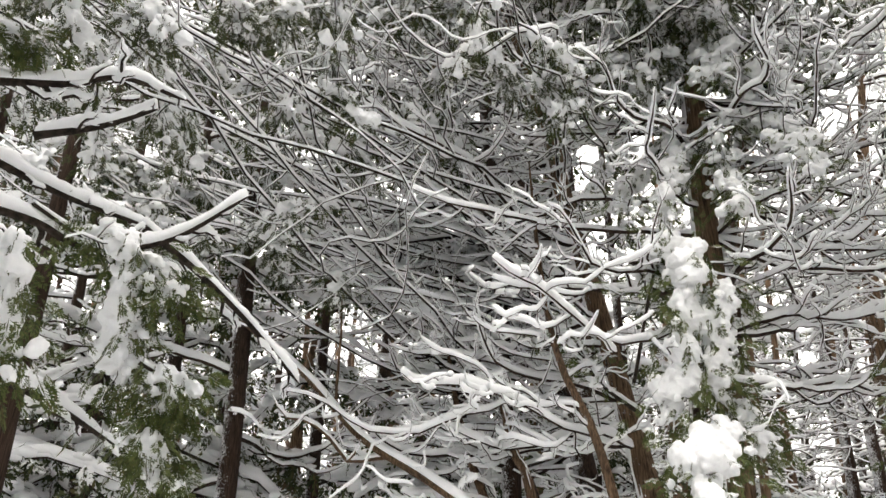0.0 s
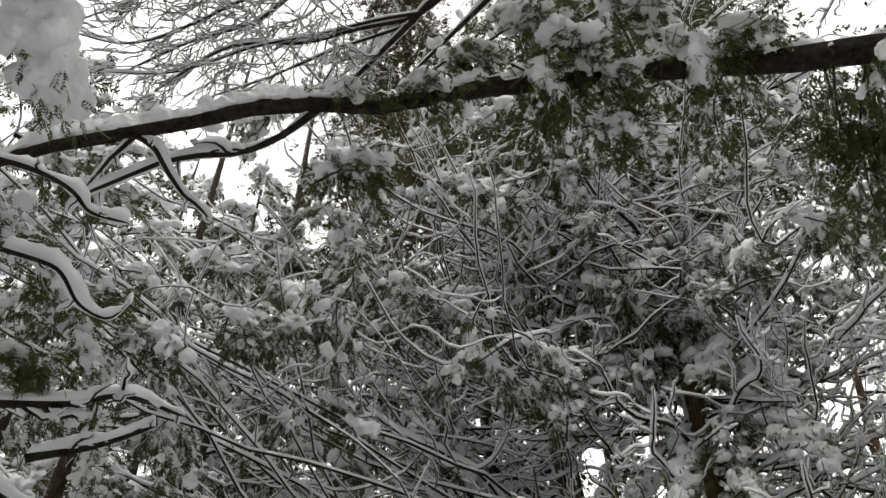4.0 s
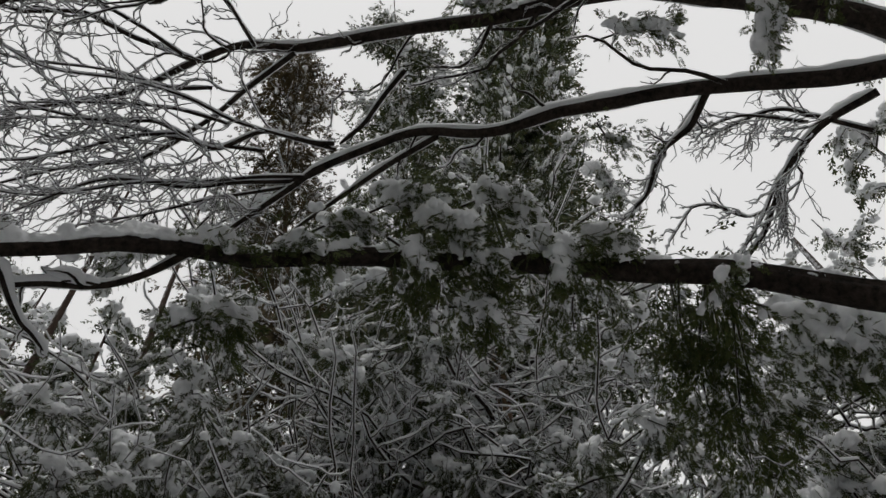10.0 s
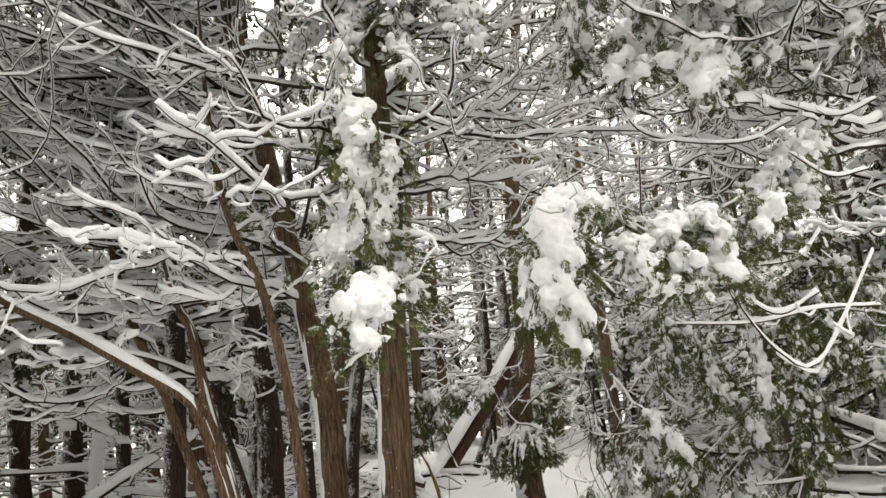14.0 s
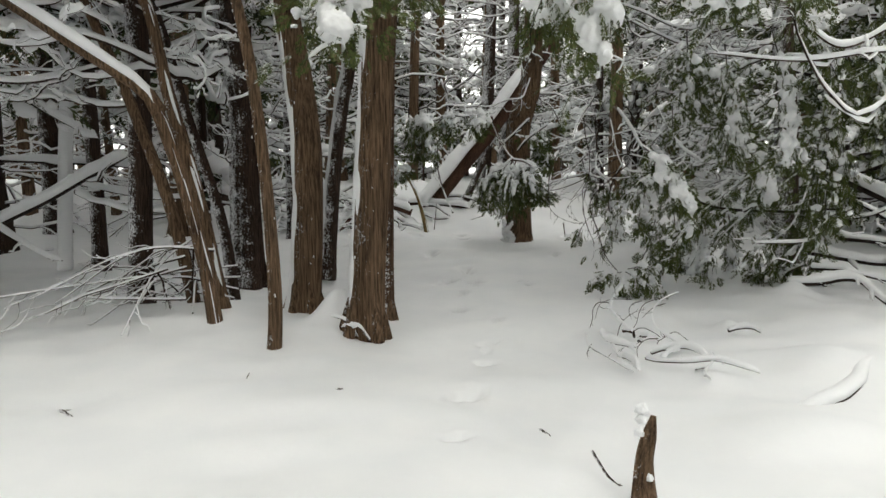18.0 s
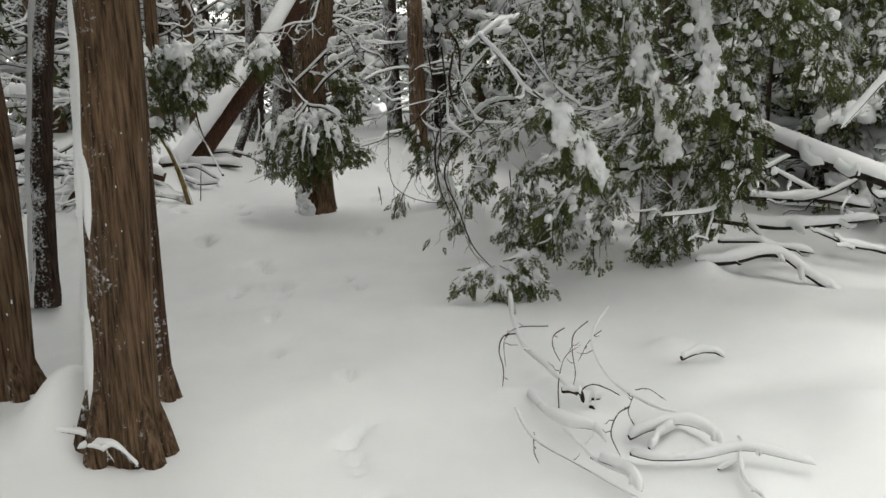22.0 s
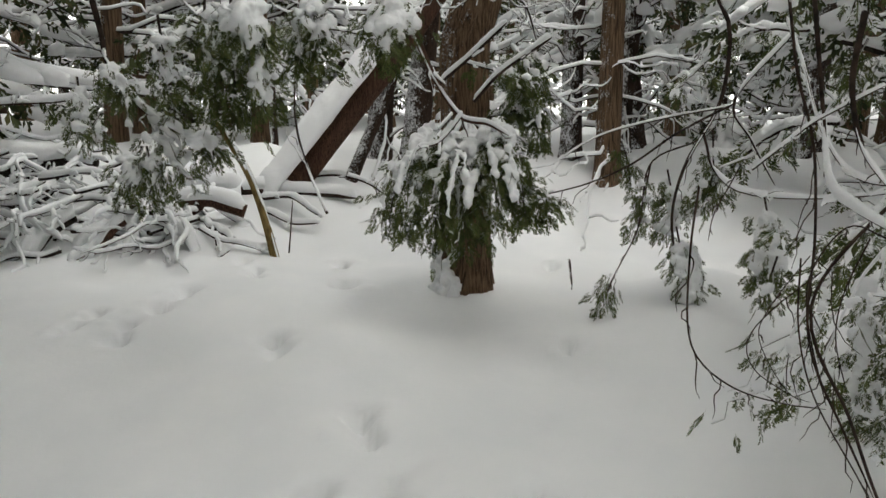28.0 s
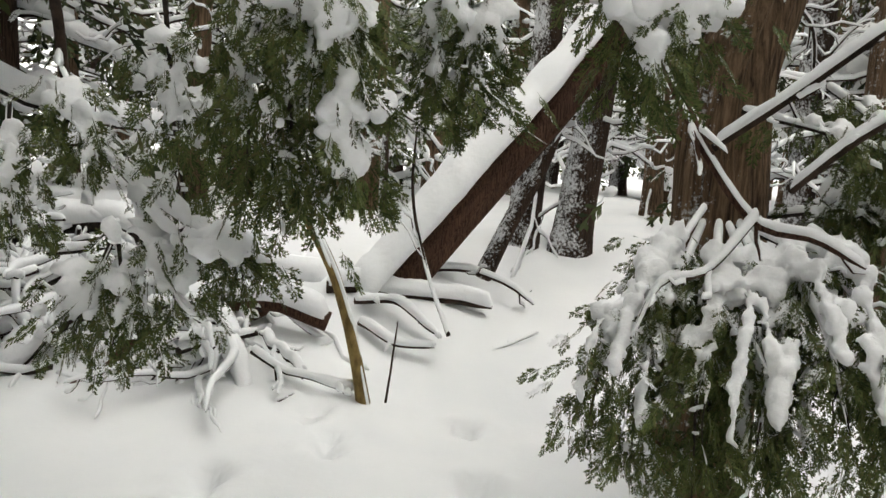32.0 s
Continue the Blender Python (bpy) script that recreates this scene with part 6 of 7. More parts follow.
overhead([(-1.35, 0.9, 8.17), (-1.78, 1, 8.04), (-2.2, 1.1, 7.88), (-2.67, 1.1, 7.7), (-3.3, 0.91, 7.45), (-3.86, 0.72, 7.16)], 0.035, 0.012, 0.032, 14, 3, 34, 7, ratio=0.38, fork=0.42, thin=0.52)
overhead([(-2.13, 0.61, 8.03), (-2.46, 0.22, 7.98), (-2.77, -0.11, 7.9), (-3.3, -0.46, 7.67), (-3.69, -0.63, 7.46)], 0.03, 0.014, 0.032, 12, 3, 30, 7, ratio=0.38, fork=0.42, thin=0.52)
overhead([(-1.65, 0.68, 8.26), (-1.74, 0.2, 8.32), (-1.87, -0.29, 8.34), (-2.04, -0.73, 8.31), (-1.98, -1.1, 8.32)], 0.022, 0.010, 0.028, 12, 3, 24, 6, ratio=0.40, fork=0.42, thin=0.52)
overhead([(-2.4, -0.34, 8.18), (-2.55, -0.68, 8.13), (-2.73, -1.02, 8.06), (-2.9, -1.39, 7.96), (-3.03, -1.59, 7.88)], 0.03, 0.014, 0.028, 12, 3, 24, 7, ratio=0.40, fork=0.42, thin=0.52)
overhead([(1.44, 1.42, 8.2), (1.51, 1.09, 8.29), (1.15, 0.85, 8.42), (0.76, 0.8, 8.49), (0.29, 0.87, 8.51)], 0.022, 0.010, 0.028, 12, 3, 24, 6, ratio=0.40, fork=0.42, thin=0.52)
# slender branches that fan out from the limbs
LOT_26 = (
    [(-1.49, 1.64, 7.24), (-1.83, 1.48, 7.21), (-2.24, 1.31, 7.13), (-2.7, 1.07, 7.01), (-3.25, 0.83, 6.79), (-3.61, 0.5, 6.64)],
    [(-1.69, 1.63, 7.19), (-2.14, 1.51, 7.09), (-2.71, 1.3, 6.92), (-3.17, 1.12, 6.74)],
    [(-1.77, 1.35, 7.39), (-2.15, 1.08, 7.35), (-2.64, 0.68, 7.27), (-3.11, 0.36, 7.1), (-3.58, 0.16, 6.85)],
    [(-1.96, 1.08, 7.53), (-2.32, 0.77, 7.49), (-2.8, 0.47, 7.35), (-3.25, 0.22, 7.17)],
    [(-2.13, 0.5, 7.84), (-2.36, 0.16, 7.82), (-2.66, -0.19, 7.74), (-3.14, -0.48, 7.53), (-3.52, -0.69, 7.33)],
    [(-1.61, 0.72, 8.05), (-1.65, 0.37, 8.11), (-1.68, 0.03, 8.15), (-1.92, -0.31, 8.12)],
)
LOT_27 = (
    [(-2.12, 0.05, 7.81), (-2.44, -0.19, 7.72), (-2.92, -0.33, 7.52), (-3.26, -0.49, 7.36)],
    [(-1.25, 1.57, 7.44), (-1.63, 1.27, 7.45), (-1.92, 1.02, 7.45), (-2.17, 0.72, 7.45), (-2.5, 0.42, 7.39), (-2.9, 0.11, 7.26), (-3.08, -0.2, 7.21)],
    [(-2, 0.8, 7.7), (-2.34, 0.65, 7.62), (-2.67, 0.34, 7.55), (-3.1, 0.01, 7.4), (-3.28, -0.21, 7.32)],
    [(-2.29, 0.95, 7.34), (-2.6, 0.8, 7.25), (-3, 0.68, 7.09), (-3.42, 0.48, 6.89), (-3.64, 0.21, 6.8)],
    [(-3.13, -1.82, 7.46), (-2.87, -1.36, 7.64), (-2.64, -1.04, 7.77), (-2.42, -0.61, 7.86)],
    [(-3.52, -1.22, 7.31), (-3.24, -1.03, 7.48), (-2.83, -0.72, 7.69), (-2.61, -0.62, 7.78)],
)
LOT_28 = (
    [(-0.42, 0.14, 8.63), (-0.7, -0.22, 8.65), (-1.01, -0.48, 8.63), (-1.39, -0.99, 8.57)],
    [(1.72, 2.24, 7.35), (1.29, 2.59, 7.27), (0.94, 2.92, 7.13), (0.7, 3.01, 7.1)],
    [(2.35, 2.84, 7.01), (2.09, 3.06, 6.96), (1.91, 3.26, 6.89), (1.61, 3.51, 6.79)],
    [(2.51, 2.75, 7.25), (2.12, 2.6, 7.49), (1.77, 2.63, 7.59), (1.43, 2.67, 7.66)],
    [(2.16, 3.3, 7.03), (1.82, 3.35, 7.11), (1.58, 3.25, 7.26), (1.16, 3.44, 7.22)],
    [(0.94, 1.26, 8.34), (0.61, 0.8, 8.5), (0.18, 0.54, 8.58), (-0.35, 0.45, 8.59), (-0.7, 0.22, 8.6)],
)
for pts in LOT_26 + LOT_27 + LOT_28:
    overhead(pts, 0.022, 0.006, 0.03, 9, 2, 24, 6, ratio=0.34, fork=0.38, thin=0.5, keep_up=0.05)
# cedar sprays and snow that rest along the great limb
LOT_29 = (
    ([(-0.87, 1.31, 5.62), (-0.68, 1.32, 5.66), (-0.52, 1.36, 5.66), (-0.39, 1.47, 5.56)], 0.055, 22, 120),
    ([(-0.35, 1.48, 5.61), (-0.17, 1.49, 5.62), (-0.02, 1.55, 5.59), (0.03, 1.64, 5.42)], 0.06, 24, 130),
    ([(-0.57, 1.41, 5.4), (-0.4, 1.43, 5.35), (-0.29, 1.53, 5.24)], 0.055, 16, 110),
    ([(-0.75, 1.33, 5.29), (-0.64, 1.45, 5.19), (-0.59, 1.56, 5.06)], 0.055, 16, 90),
    ([(-0.42, 1.51, 5.24), (-0.3, 1.6, 5.14), (-0.18, 1.68, 5.09)], 0.055, 16, 90),
    ([(-0.01, 1.61, 5.26), (0.13, 1.68, 5.15), (0.17, 1.8, 5)], 0.055, 18, 90),
    ([(0.21, 1.71, 5.13), (0.39, 1.73, 5.1), (0.49, 1.82, 5.02)], 0.055, 18, 90),
)
LOT_30 = (
    ([(-1.43, 1.14, 5.2), (-1.2, 1.16, 5.27), (-1.11, 1.28, 5.18)], 0.045, 14, 90),
    ([(-1.7, 0.98, 5.17), (-1.59, 0.96, 5.23), (-1.51, 1.08, 5.18)], 0.045, 12, 60),
    ([(-1.2, 1.22, 5.47), (-0.99, 1.24, 5.52), (-0.89, 1.35, 5.49)], 0.05, 14, 90),
    ([(-0.57, 1.82, 5.14), (-0.42, 1.84, 5.08), (-0.34, 1.92, 4.96)], 0.055, 18, 100),
    ([(-2.04, 1.28, 5.08), (-1.86, 1.34, 5.15), (-1.72, 1.48, 5.13)], 0.06, 20, 120),
    ([(0.9, 1.93, 4.85), (0.93, 1.93, 4.77), (0.82, 2.11, 4.65)], 0.04, 12, 90),
    ([(2.16, 0.76, 6.88), (2.07, 1.12, 6.8), (2.07, 1.44, 6.68), (1.99, 1.72, 6.58)], 0.07, 24, 150),
)
LOT_31 = (
    ([(1.83, 0.7, 7.24), (1.8, 0.9, 7.19), (1.78, 1.06, 7.15)], 0.05, 12, 110),
    ([(2.6, 0.99, 6.84), (2.57, 1.29, 6.75), (2.54, 1.56, 6.65)], 0.06, 14, 110),
    ([(0.7, 1.04, 8.12), (0.47, 1.09, 8.13), (0.17, 1.06, 8.15)], 0.05, 14, 90),
    ([(1.03, 1.55, 7.59), (1.39, 1.55, 7.52), (1.65, 1.65, 7.41)], 0.05, 16, 120),
    ([(0.81, 2, 7.1), (0.87, 2.15, 7.01), (1.02, 2.24, 6.94)], 0.03, 8, 60),
    ([(1.08, 2.48, 5.13), (1.36, 2.59, 4.93), (1.64, 2.71, 4.69), (1.71, 2.81, 4.53)], 0.075, 34, 200),
    ([(1.09, 2.83, 5.09), (1.3, 2.88, 4.96), (1.54, 3, 4.73)], 0.07, 26, 160),
)
for pts, snow, lumps, count in LOT_29 + LOT_30 + LOT_31:
    snow_bough(bare_tree, pts, 0.008, 0.085, int(count * 1.1), snow * 1.1, int(lumps * 0.8), 2, 2, 0.15, 1.0, drape=1.1 * snow)
# dark green sprays that hang below the limb, away from the light
for pts in (
    [(0.83, 2.06, 4.89), (0.71, 2.35, 4.8), (0.64, 2.65, 4.66), (0.63, 2.93, 4.48)],
    [(0.94, 2.08, 4.85), (0.88, 2.37, 4.73), (0.79, 2.7, 4.56), (0.72, 3.06, 4.3)],
    [(0.82, 2.07, 4.89), (0.81, 2.45, 4.82), (0.77, 2.9, 4.65), (0.75, 3.24, 4.38)],
    [(0.93, 2.1, 4.83), (0.9, 2.57, 4.67), (0.9, 2.99, 4.5), (0.9, 3.32, 4.22)],
    [(0.66, 2, 4.98), (0.65, 2.24, 4.91), (0.64, 2.51, 4.8)],
    [(0.7, 2.03, 4.95), (0.65, 2.25, 4.9), (0.58, 2.57, 4.75)],
    [(0.84, 2.08, 4.87), (0.81, 2.35, 4.78), (0.73, 2.64, 4.65)],
    [(-0.66, 1.58, 5.28), (-0.68, 1.66, 5.23), (-0.74, 1.74, 5.16)],
    [(0.21, 1.9, 5.11), (0.11, 2, 5.04), (0.06, 2.14, 4.93)],
):
    snow_bough(bare_tree, pts, 0.008, 0.09, 110, 0.035, 5, 2, 2, 0.22, 1.2)

HUG[:] = [0.0, 1.0, 0.0, 0.26]


# ---- cedars all round ----
def cedar(name, label, base, tall, r, boughs, reach, lod=1, snow=0.12, lumps=9, count=30, low=0.15, group="", leaf=None, seed=0, twigs=3, snow_lod=2, size=0.30):
    x, y, z = base
    ob = tree_at(name, (x, y), label, "tree", group)
    z = ground_z(x, y)
    lean = RNG.randn(2) * 0.012 * tall
    _, line, rad = trunk(ob, [(x, y, z - 0.1), (x + lean[0] * 0.4, y + lean[1] * 0.4, z + tall * 0.35), (x + lean[0], y + lean[1], z + tall)], [r, r * 0.75, 0.015], DARK_BARK, 18, 36, 200 + seed, 0.05, 0.25)
    g, sn, f = Local(), Local(), Local()
    for i in range(boughs):
        u = low + (0.98 - low) * (i + RNG.rand()) / boughs
        p0, _ = along(line, rad, u)
        size_ = reach * (1.12 - u) ** 0.75 * rnd(0.6, 1.15) + 0.15
        pit = rnd(-0.35, 0.2) + 0.35 * u
        p = wander(p0, rnd(0, 6.283), pit, pit - rnd(0.2, 0.7), size_, 5, 0.1)
        spread(g, sn, p, 0.008 + 0.012 * size_, 0.005, 0.04, twigs, 1 if twigs else 0, ratio=0.35, sides=3)
        leafy(f, sn, p[1:], size, count, lod, 0.9, snow, lumps, snow_lod, 0.16 + 0.06 * size_, 0.7, 0.12)
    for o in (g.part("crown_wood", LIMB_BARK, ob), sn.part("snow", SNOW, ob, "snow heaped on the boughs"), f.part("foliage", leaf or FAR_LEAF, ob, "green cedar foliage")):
        tagged(o, kind="stuff")
    return ob


def crown(ob, line, lo, hi, boughs, reach, count=34, snow=0.12, lumps=6, size=0.32, leaf=FAR_LEAF, taper=0.5):
    """The dense leafy crown on the upper part of a trunk, with its snow."""
    g, sn, f = Local(), Local(), Local()
    for i in range(boughs):
        z = lo + (hi - lo) * (i + RNG.rand()) / boughs
        k = int(np.argmin(np.abs(line[:, 2] - z)))
        u = (z - lo) / (hi - lo)
        size_ = reach * (1.03 - u) ** taper * rnd(0.5, 1.15) + 0.2
        pit = rnd(-0.3, 0.2) + 0.3 * u
        p = wander(line[k], rnd(0, 6.283), pit, pit - rnd(0.2, 0.7), size_, 6, 0.12)
        spread(g, sn, p, 0.010 + 0.010 * size_, 0.006, 0.03, 3, 1, ratio=0.4, sides=3)
        leafy(f, sn, p[1:], size, count, 0, 0.9, snow, lumps, 1, 0.25 + 0.10 * size_, 0.7, 0.06)
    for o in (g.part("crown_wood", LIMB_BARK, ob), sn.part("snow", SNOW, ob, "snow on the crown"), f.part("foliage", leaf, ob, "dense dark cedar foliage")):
        tagged(o, kind="stuff")


crown(big_cedar, A_LINE, 9.3, 25.0, 150, 3.1, 160, 0.11, 9, 0.29)
crown(leaning, C_LINE, 8.5, 22.2, 95, 2.7, 140, 0.08, 3, 0.26, BROWN_LEAF)
crown(twin, B_LINE, 10.0, 23.2, 70, 2.5, 140, 0.10, 7, 0.26)


def around(bearing, lift, far):
    """A point seen from the start of the path under a bearing and an elevation, in degrees."""
    b, e = radians(bearing), radians(lift)
    return np.array([far * math.cos(e) * math.sin(b), -0.78 + far * math.cos(e) * math.cos(b), 1.5 + far * math.sin(e)])


def boughs_to(tree, line, count, bearings, lifts, fars, size=0.13, snow=0.085, lumps=7, leaves=60):
    """Long drooping boughs from a trunk out into a part of the canopy."""
    for i in range(count):
        turn, far = rnd(*bearings), rnd(*fars)
        if -13 < turn < -6.5 or -23.5 < turn < -16.5:
            far = max(far, 8.0)
        end = around(turn, rnd(*lifts), far)
        k = int(np.argmin(np.abs(line[:, 2] - end[2] - rnd(-0.9, 0.5))))
        p0 = line[k]
        bend = np.array([rnd(-1.2, 1.2), rnd(-1.0, 1.0), rnd(-1.4, 0.3)])
        p = spline([p0, p0 + 0.35 * (end - p0) + bend, p0 + 0.72 * (end - p0) + 0.5 * np.roll(bend, 1), end], 18)
        p = p + np.cumsum(RNG.randn(19, 3) * 0.055, 0) * np.linspace(0, 1, 19)[:, None]
        limb(tree, p, rnd(0.010, 0.020), 0.006, 0.028, 7, 1, LIMB_BARK, ratio=0.28, sides=5, rise=0.6, fork=0.9)
        for q in range(2):
            at = p[int(rnd(11, 18))]
            out = wander(at, rnd(0, 6.283), rnd(-0.5, 0.1), rnd(-1.3, -0.5), rnd(0.6, 1.1), 8, 0.2)
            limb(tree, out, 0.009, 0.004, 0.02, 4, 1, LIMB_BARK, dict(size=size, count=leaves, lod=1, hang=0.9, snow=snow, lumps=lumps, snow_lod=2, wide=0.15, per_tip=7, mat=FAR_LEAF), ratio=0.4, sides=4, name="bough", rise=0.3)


boughs_to(dark_tree, DK_LINE, 14, (-68, -42), (36, 52), (6.0, 9.5))
boughs_to(dark_tree, DK_LINE, 12, (-88, -56), (36, 50), (5.5, 9.0))
boughs_to(leaning, C_LINE, 12, (-62, -25), (48, 61), (6.0, 9.0))
boughs_to(leaning, C_LINE, 15, (-48, -18), (38, 56), (6.0, 10.0))
boughs_to(big_cedar, A_LINE, 18, (-24, 4), (40, 57), (6.0, 10.0))
boughs_to(big_cedar, A_LINE, 14, (-14, 8), (32, 50), (5.5, 9.0))
boughs_to(big_cedar, A_LINE, 6, (-20, 12), (50, 62), (8.0, 10.5), snow=0.11)
boughs_to(dark_tree, DK_LINE, 16, (-80, -46), (22, 40), (7.0, 10.5))
boughs_to(east_cedar, EAST_LINE, 9, (2, 12), (24, 40), (6.5, 9.5))
boughs_to(east_cedar, EAST_LINE, 22, (10, 34), (26, 46), (5.5, 9.0))
BRIGHT = [cedar("cedar_tree", "cedar buried in bright snow pillows", spot, tall, 0.12, 60, 2.0, 0, 0.15, 9, 30, 0.06, "east cedars", seed=80 + k, twigs=0, size=0.24, snow_lod=1) for k, (spot, tall) in enumerate((((5.6, 10.6, 0), 9.0), ((7.6, 9.2, 0), 10.5)))]
for x, y, turn, k in ((6.6, 12.8, 80, 1), (8.8, 11.6, 200, 0), (10.2, 9.0, 140, 1), (8.2, 6.4, 20, 0)):
    copy_thing(BRIGHT[k], pose(x, y, ground_z(x, y), 0, 0, turn))
NEAR = []
for i, (bearing, far, tall, low) in enumerate(((64, 8.5, 13, 0.35), (57, 10.5, 15, 0.4), (50, 9.0, 13, 0.4), (46, 13, 16, 0.4), (40, 10.0, 14, 0.42), (35, 13.5, 16, 0.4), (29, 10.5, 14, 0.42), (23, 14, 16, 0.38), (17, 12.0, 15, 0.4), (11, 17.5, 17, 0.1), (4, 20.0, 17, 0.1), (-3, 21.0, 17, 0.1), (-6, 16.0, 16, 0.18), (-15, 13.2, 15, 0.22), (-22, 11.5, 14, 0.2), (-30, 12, 15, 0.18), (-37, 9.5, 14, 0.25), (-46, 10.5, 15, 0.25), (74, 9, 14, 0.4), (60, 12.5, 16, 0.16), (68, 11.5, 15, 0.18), (52.5, 13.5, 16, 0.14), (43, 15.5, 16, 0.14), (78, 12, 16, 0.2))):
    spot = (-math.sin(radians(bearing)) * far, -0.8 + math.cos(radians(bearing)) * far, 0)
    last = cedar("cedar_tree", "snow-laden cedar standing close behind the thicket", spot, tall, 0.09, 54, 2.3, 0, 0.115, 7, 28, low, "near cedars", seed=10 + i, twigs=0, size=0.25, snow_lod=1)
    NEAR.append(last)
# the two snow-plastered bough tips west of the viewpoint
west_bough = tree_at("cedar_tree", (-6.0, 2.6, 0), "young cedar with thick snow pillows on its boughs", group="near cedars")
trunk(west_bough, [(-6.0, 2.6, -0.1), (-5.9, 2.6, 2.5), (-5.8, 2.6, 6.0)], [0.12, 0.1, 0.05], DARK_BARK, 20, 30, 141, 0.05, 0.3)
LOT_32 = (
    ([(-3.7, 1.23, 3.38), (-3.53, 1.44, 3.23), (-3.26, 1.51, 3.16), (-3.33, 1.6, 2.86), (-3.38, 1.67, 2.59), (-3.4, 1.7, 2.45)], 0.085, 50),
    ([(-3.26, 1.51, 3.16), (-3.21, 1.65, 3.05), (-3.15, 1.81, 2.9)], 0.075, 18),
    ([(-3.24, 1.69, 2.57), (-3.16, 1.83, 2.48), (-3.16, 1.89, 2.32)], 0.085, 22),
    ([(-3.26, 1.77, 2.31), (-3.23, 1.84, 2.18), (-3.22, 1.9, 1.97)], 0.075, 22),
    ([(-2.88, 0.55, 2.77), (-2.82, 0.68, 2.76), (-2.87, 0.76, 2.52), (-2.91, 0.84, 2.23)], 0.09, 44),
    ([(-3.29, 0.14, 5.16), (-3.25, 0.33, 5.15), (-3.22, 0.58, 5.09), (-3.11, 0.81, 5.1)], 0.09, 24),
    ([(-3.68, 0.37, 4.7), (-3.54, 0.59, 4.77), (-3.53, 0.89, 4.65), (-3.36, 1.09, 4.72)], 0.06, 18),
)
LOT_33 = (
    ([(-3.95, 0.74, 4.19), (-3.81, 0.88, 4.3), (-3.71, 1.11, 4.29)], 0.09, 18),
)
for pts, snow, lumps in LOT_32 + LOT_33:
    snow_bough(west_bough, pts, 0.014, 0.09, 150, snow * 0.55, int(lumps * 0.6), 2, 2, 0.16, 0.95, drape=0.085 if lumps > 40 else 0.055)
for pts in ([(-3.99, 0.86, 4.05), (-3.72, 1.26, 4.17), (-3.52, 1.47, 4.27), (-3.33, 1.78, 4.23)], [(-3.91, 1.25, 3.88), (-3.69, 1.5, 4.01), (-3.46, 1.69, 4.16)], [(-3.88, 0.93, 3.33), (-3.72, 1.26, 3.3), (-3.6, 1.53, 3.22), (-3.41, 1.88, 3.36), (-3.11, 2.16, 3.69)], [(-3.98, 1.3, 2.56), (-3.81, 1.66, 2.41), (-3.71, 2.04, 2.22)], [(-4.23, 1.2, 3.81), (-4.07, 1.62, 3.7), (-3.84, 2.03, 3.62)], [(-3.71, 1.9, 3.54), (-3.56, 2.24, 3.33), (-3.4, 2.56, 3.06), (-3.28, 2.94, 2.74)]):
    limb(west_bough, spline(pts, 26), 0.03, 0.012, 0.06, 7, 2, LIMB_BARK, ratio=0.25, sides=7)

snow_bough(west_bough, [(-2.09, -0.87, 4.57), (-1.95, -0.7, 4.54), (-1.92, -0.55, 4.55), (-2.03, -0.41, 4.47), (-2.15, -0.23, 4.34), (-2.24, -0.05, 4.24)], 0.016, 0.10, 90, 0.06, 30, 1, 2, 0.12, 0.85, drape=0.13)
# cedars added behind the start of the path, mostly unseen, to block skylight
BACK_SHADE = [cedar("cedar_tree", "snow-covered cedar added behind the start to shade the path", (9.5 + k, -6.0 - 3 * k, 0), 15 + k, 0.14, 52, 3.3, 0, 0.2, 4, 26, 0.27, "near cedars", seed=60 + k, twigs=0, size=0.5, snow_lod=1) for k in range(2)]
for k, (bearing, far, turn) in enumerate(((95, 6.5, 40), (112, 8.0, 110), (128, 4.6, 200), (150, 5.5, 300), (170, 4.4, 20), (192, 5.5, 90), (212, 4.5, 170), (234, 5.5, 250), (244, 6.5, 330), (256, 8.0, 60), (120, 11, 77), (160, 11, 130), (200, 11, 205), (240, 11, 280), (85, 10, 15))):
    x, y = math.sin(radians(bearing)) * far, -0.8 + math.cos(radians(bearing)) * far
    copy_thing(BACK_SHADE[k % 2], pose(x, y, ground_z(x, y) - 0.03, 0, 0, turn))

# the woods beyond: a few kinds of tree, each standing many times
KINDS = [cedar("cedar_tree", "snow-covered forest cedar among bare branches", (8.0 + 2.2 * i, 19.0 + 1.5 * i, 0), 11.0 + 1.5 * i, 0.13, 36, 1.9, 0, 0.18, 5, 20, 0.12 + 0.05 * i, "forest", seed=30 + i, snow_lod=1, twigs=0, size=0.35) for i in range(4)]


def bare_stem(i):
    x, y = -7.5 - 1.4 * i, 16.0 + 1.2 * i
    ob = tree_at("bare_tree", (x, y), "dark bare forest trunk with snowy dead twigs", "tree", "forest")
    z = ground_z(x, y)
    _, line, rad = trunk(ob, [(x, y, z - 0.15), (x + rnd(-0.3, 0.3), y, z + 3), (x + rnd(-0.8, 0.8), y, z + 8)], [rnd(0.09, 0.15), 0.09, 0.03], DARK_BARK if i % 2 else CEDAR_BARK, 14, 24, 300 + i, 0.05, 0.25)
    g, sn = Local(), Local()
    for k in range(20):
        p0, _ = along(line, rad, rnd(0.08, 0.9))
        pit = rnd(-0.5, 0.3)
        spread(g, sn, wander(p0, rnd(0, 6.283), pit, pit + rnd(0, 0.6), rnd(0.8, 2.2), 6, 0.14), 0.012, 0.005, 0.026, 4, 1, ratio=0.45, sides=3)
    for o in (g.part("crown_wood", TWIG_BARK, ob), sn.part("snow", SNOW, ob)):
        tagged(o, kind="stuff")
    return ob


STEMS = [bare_stem(i) for i in range(4)]


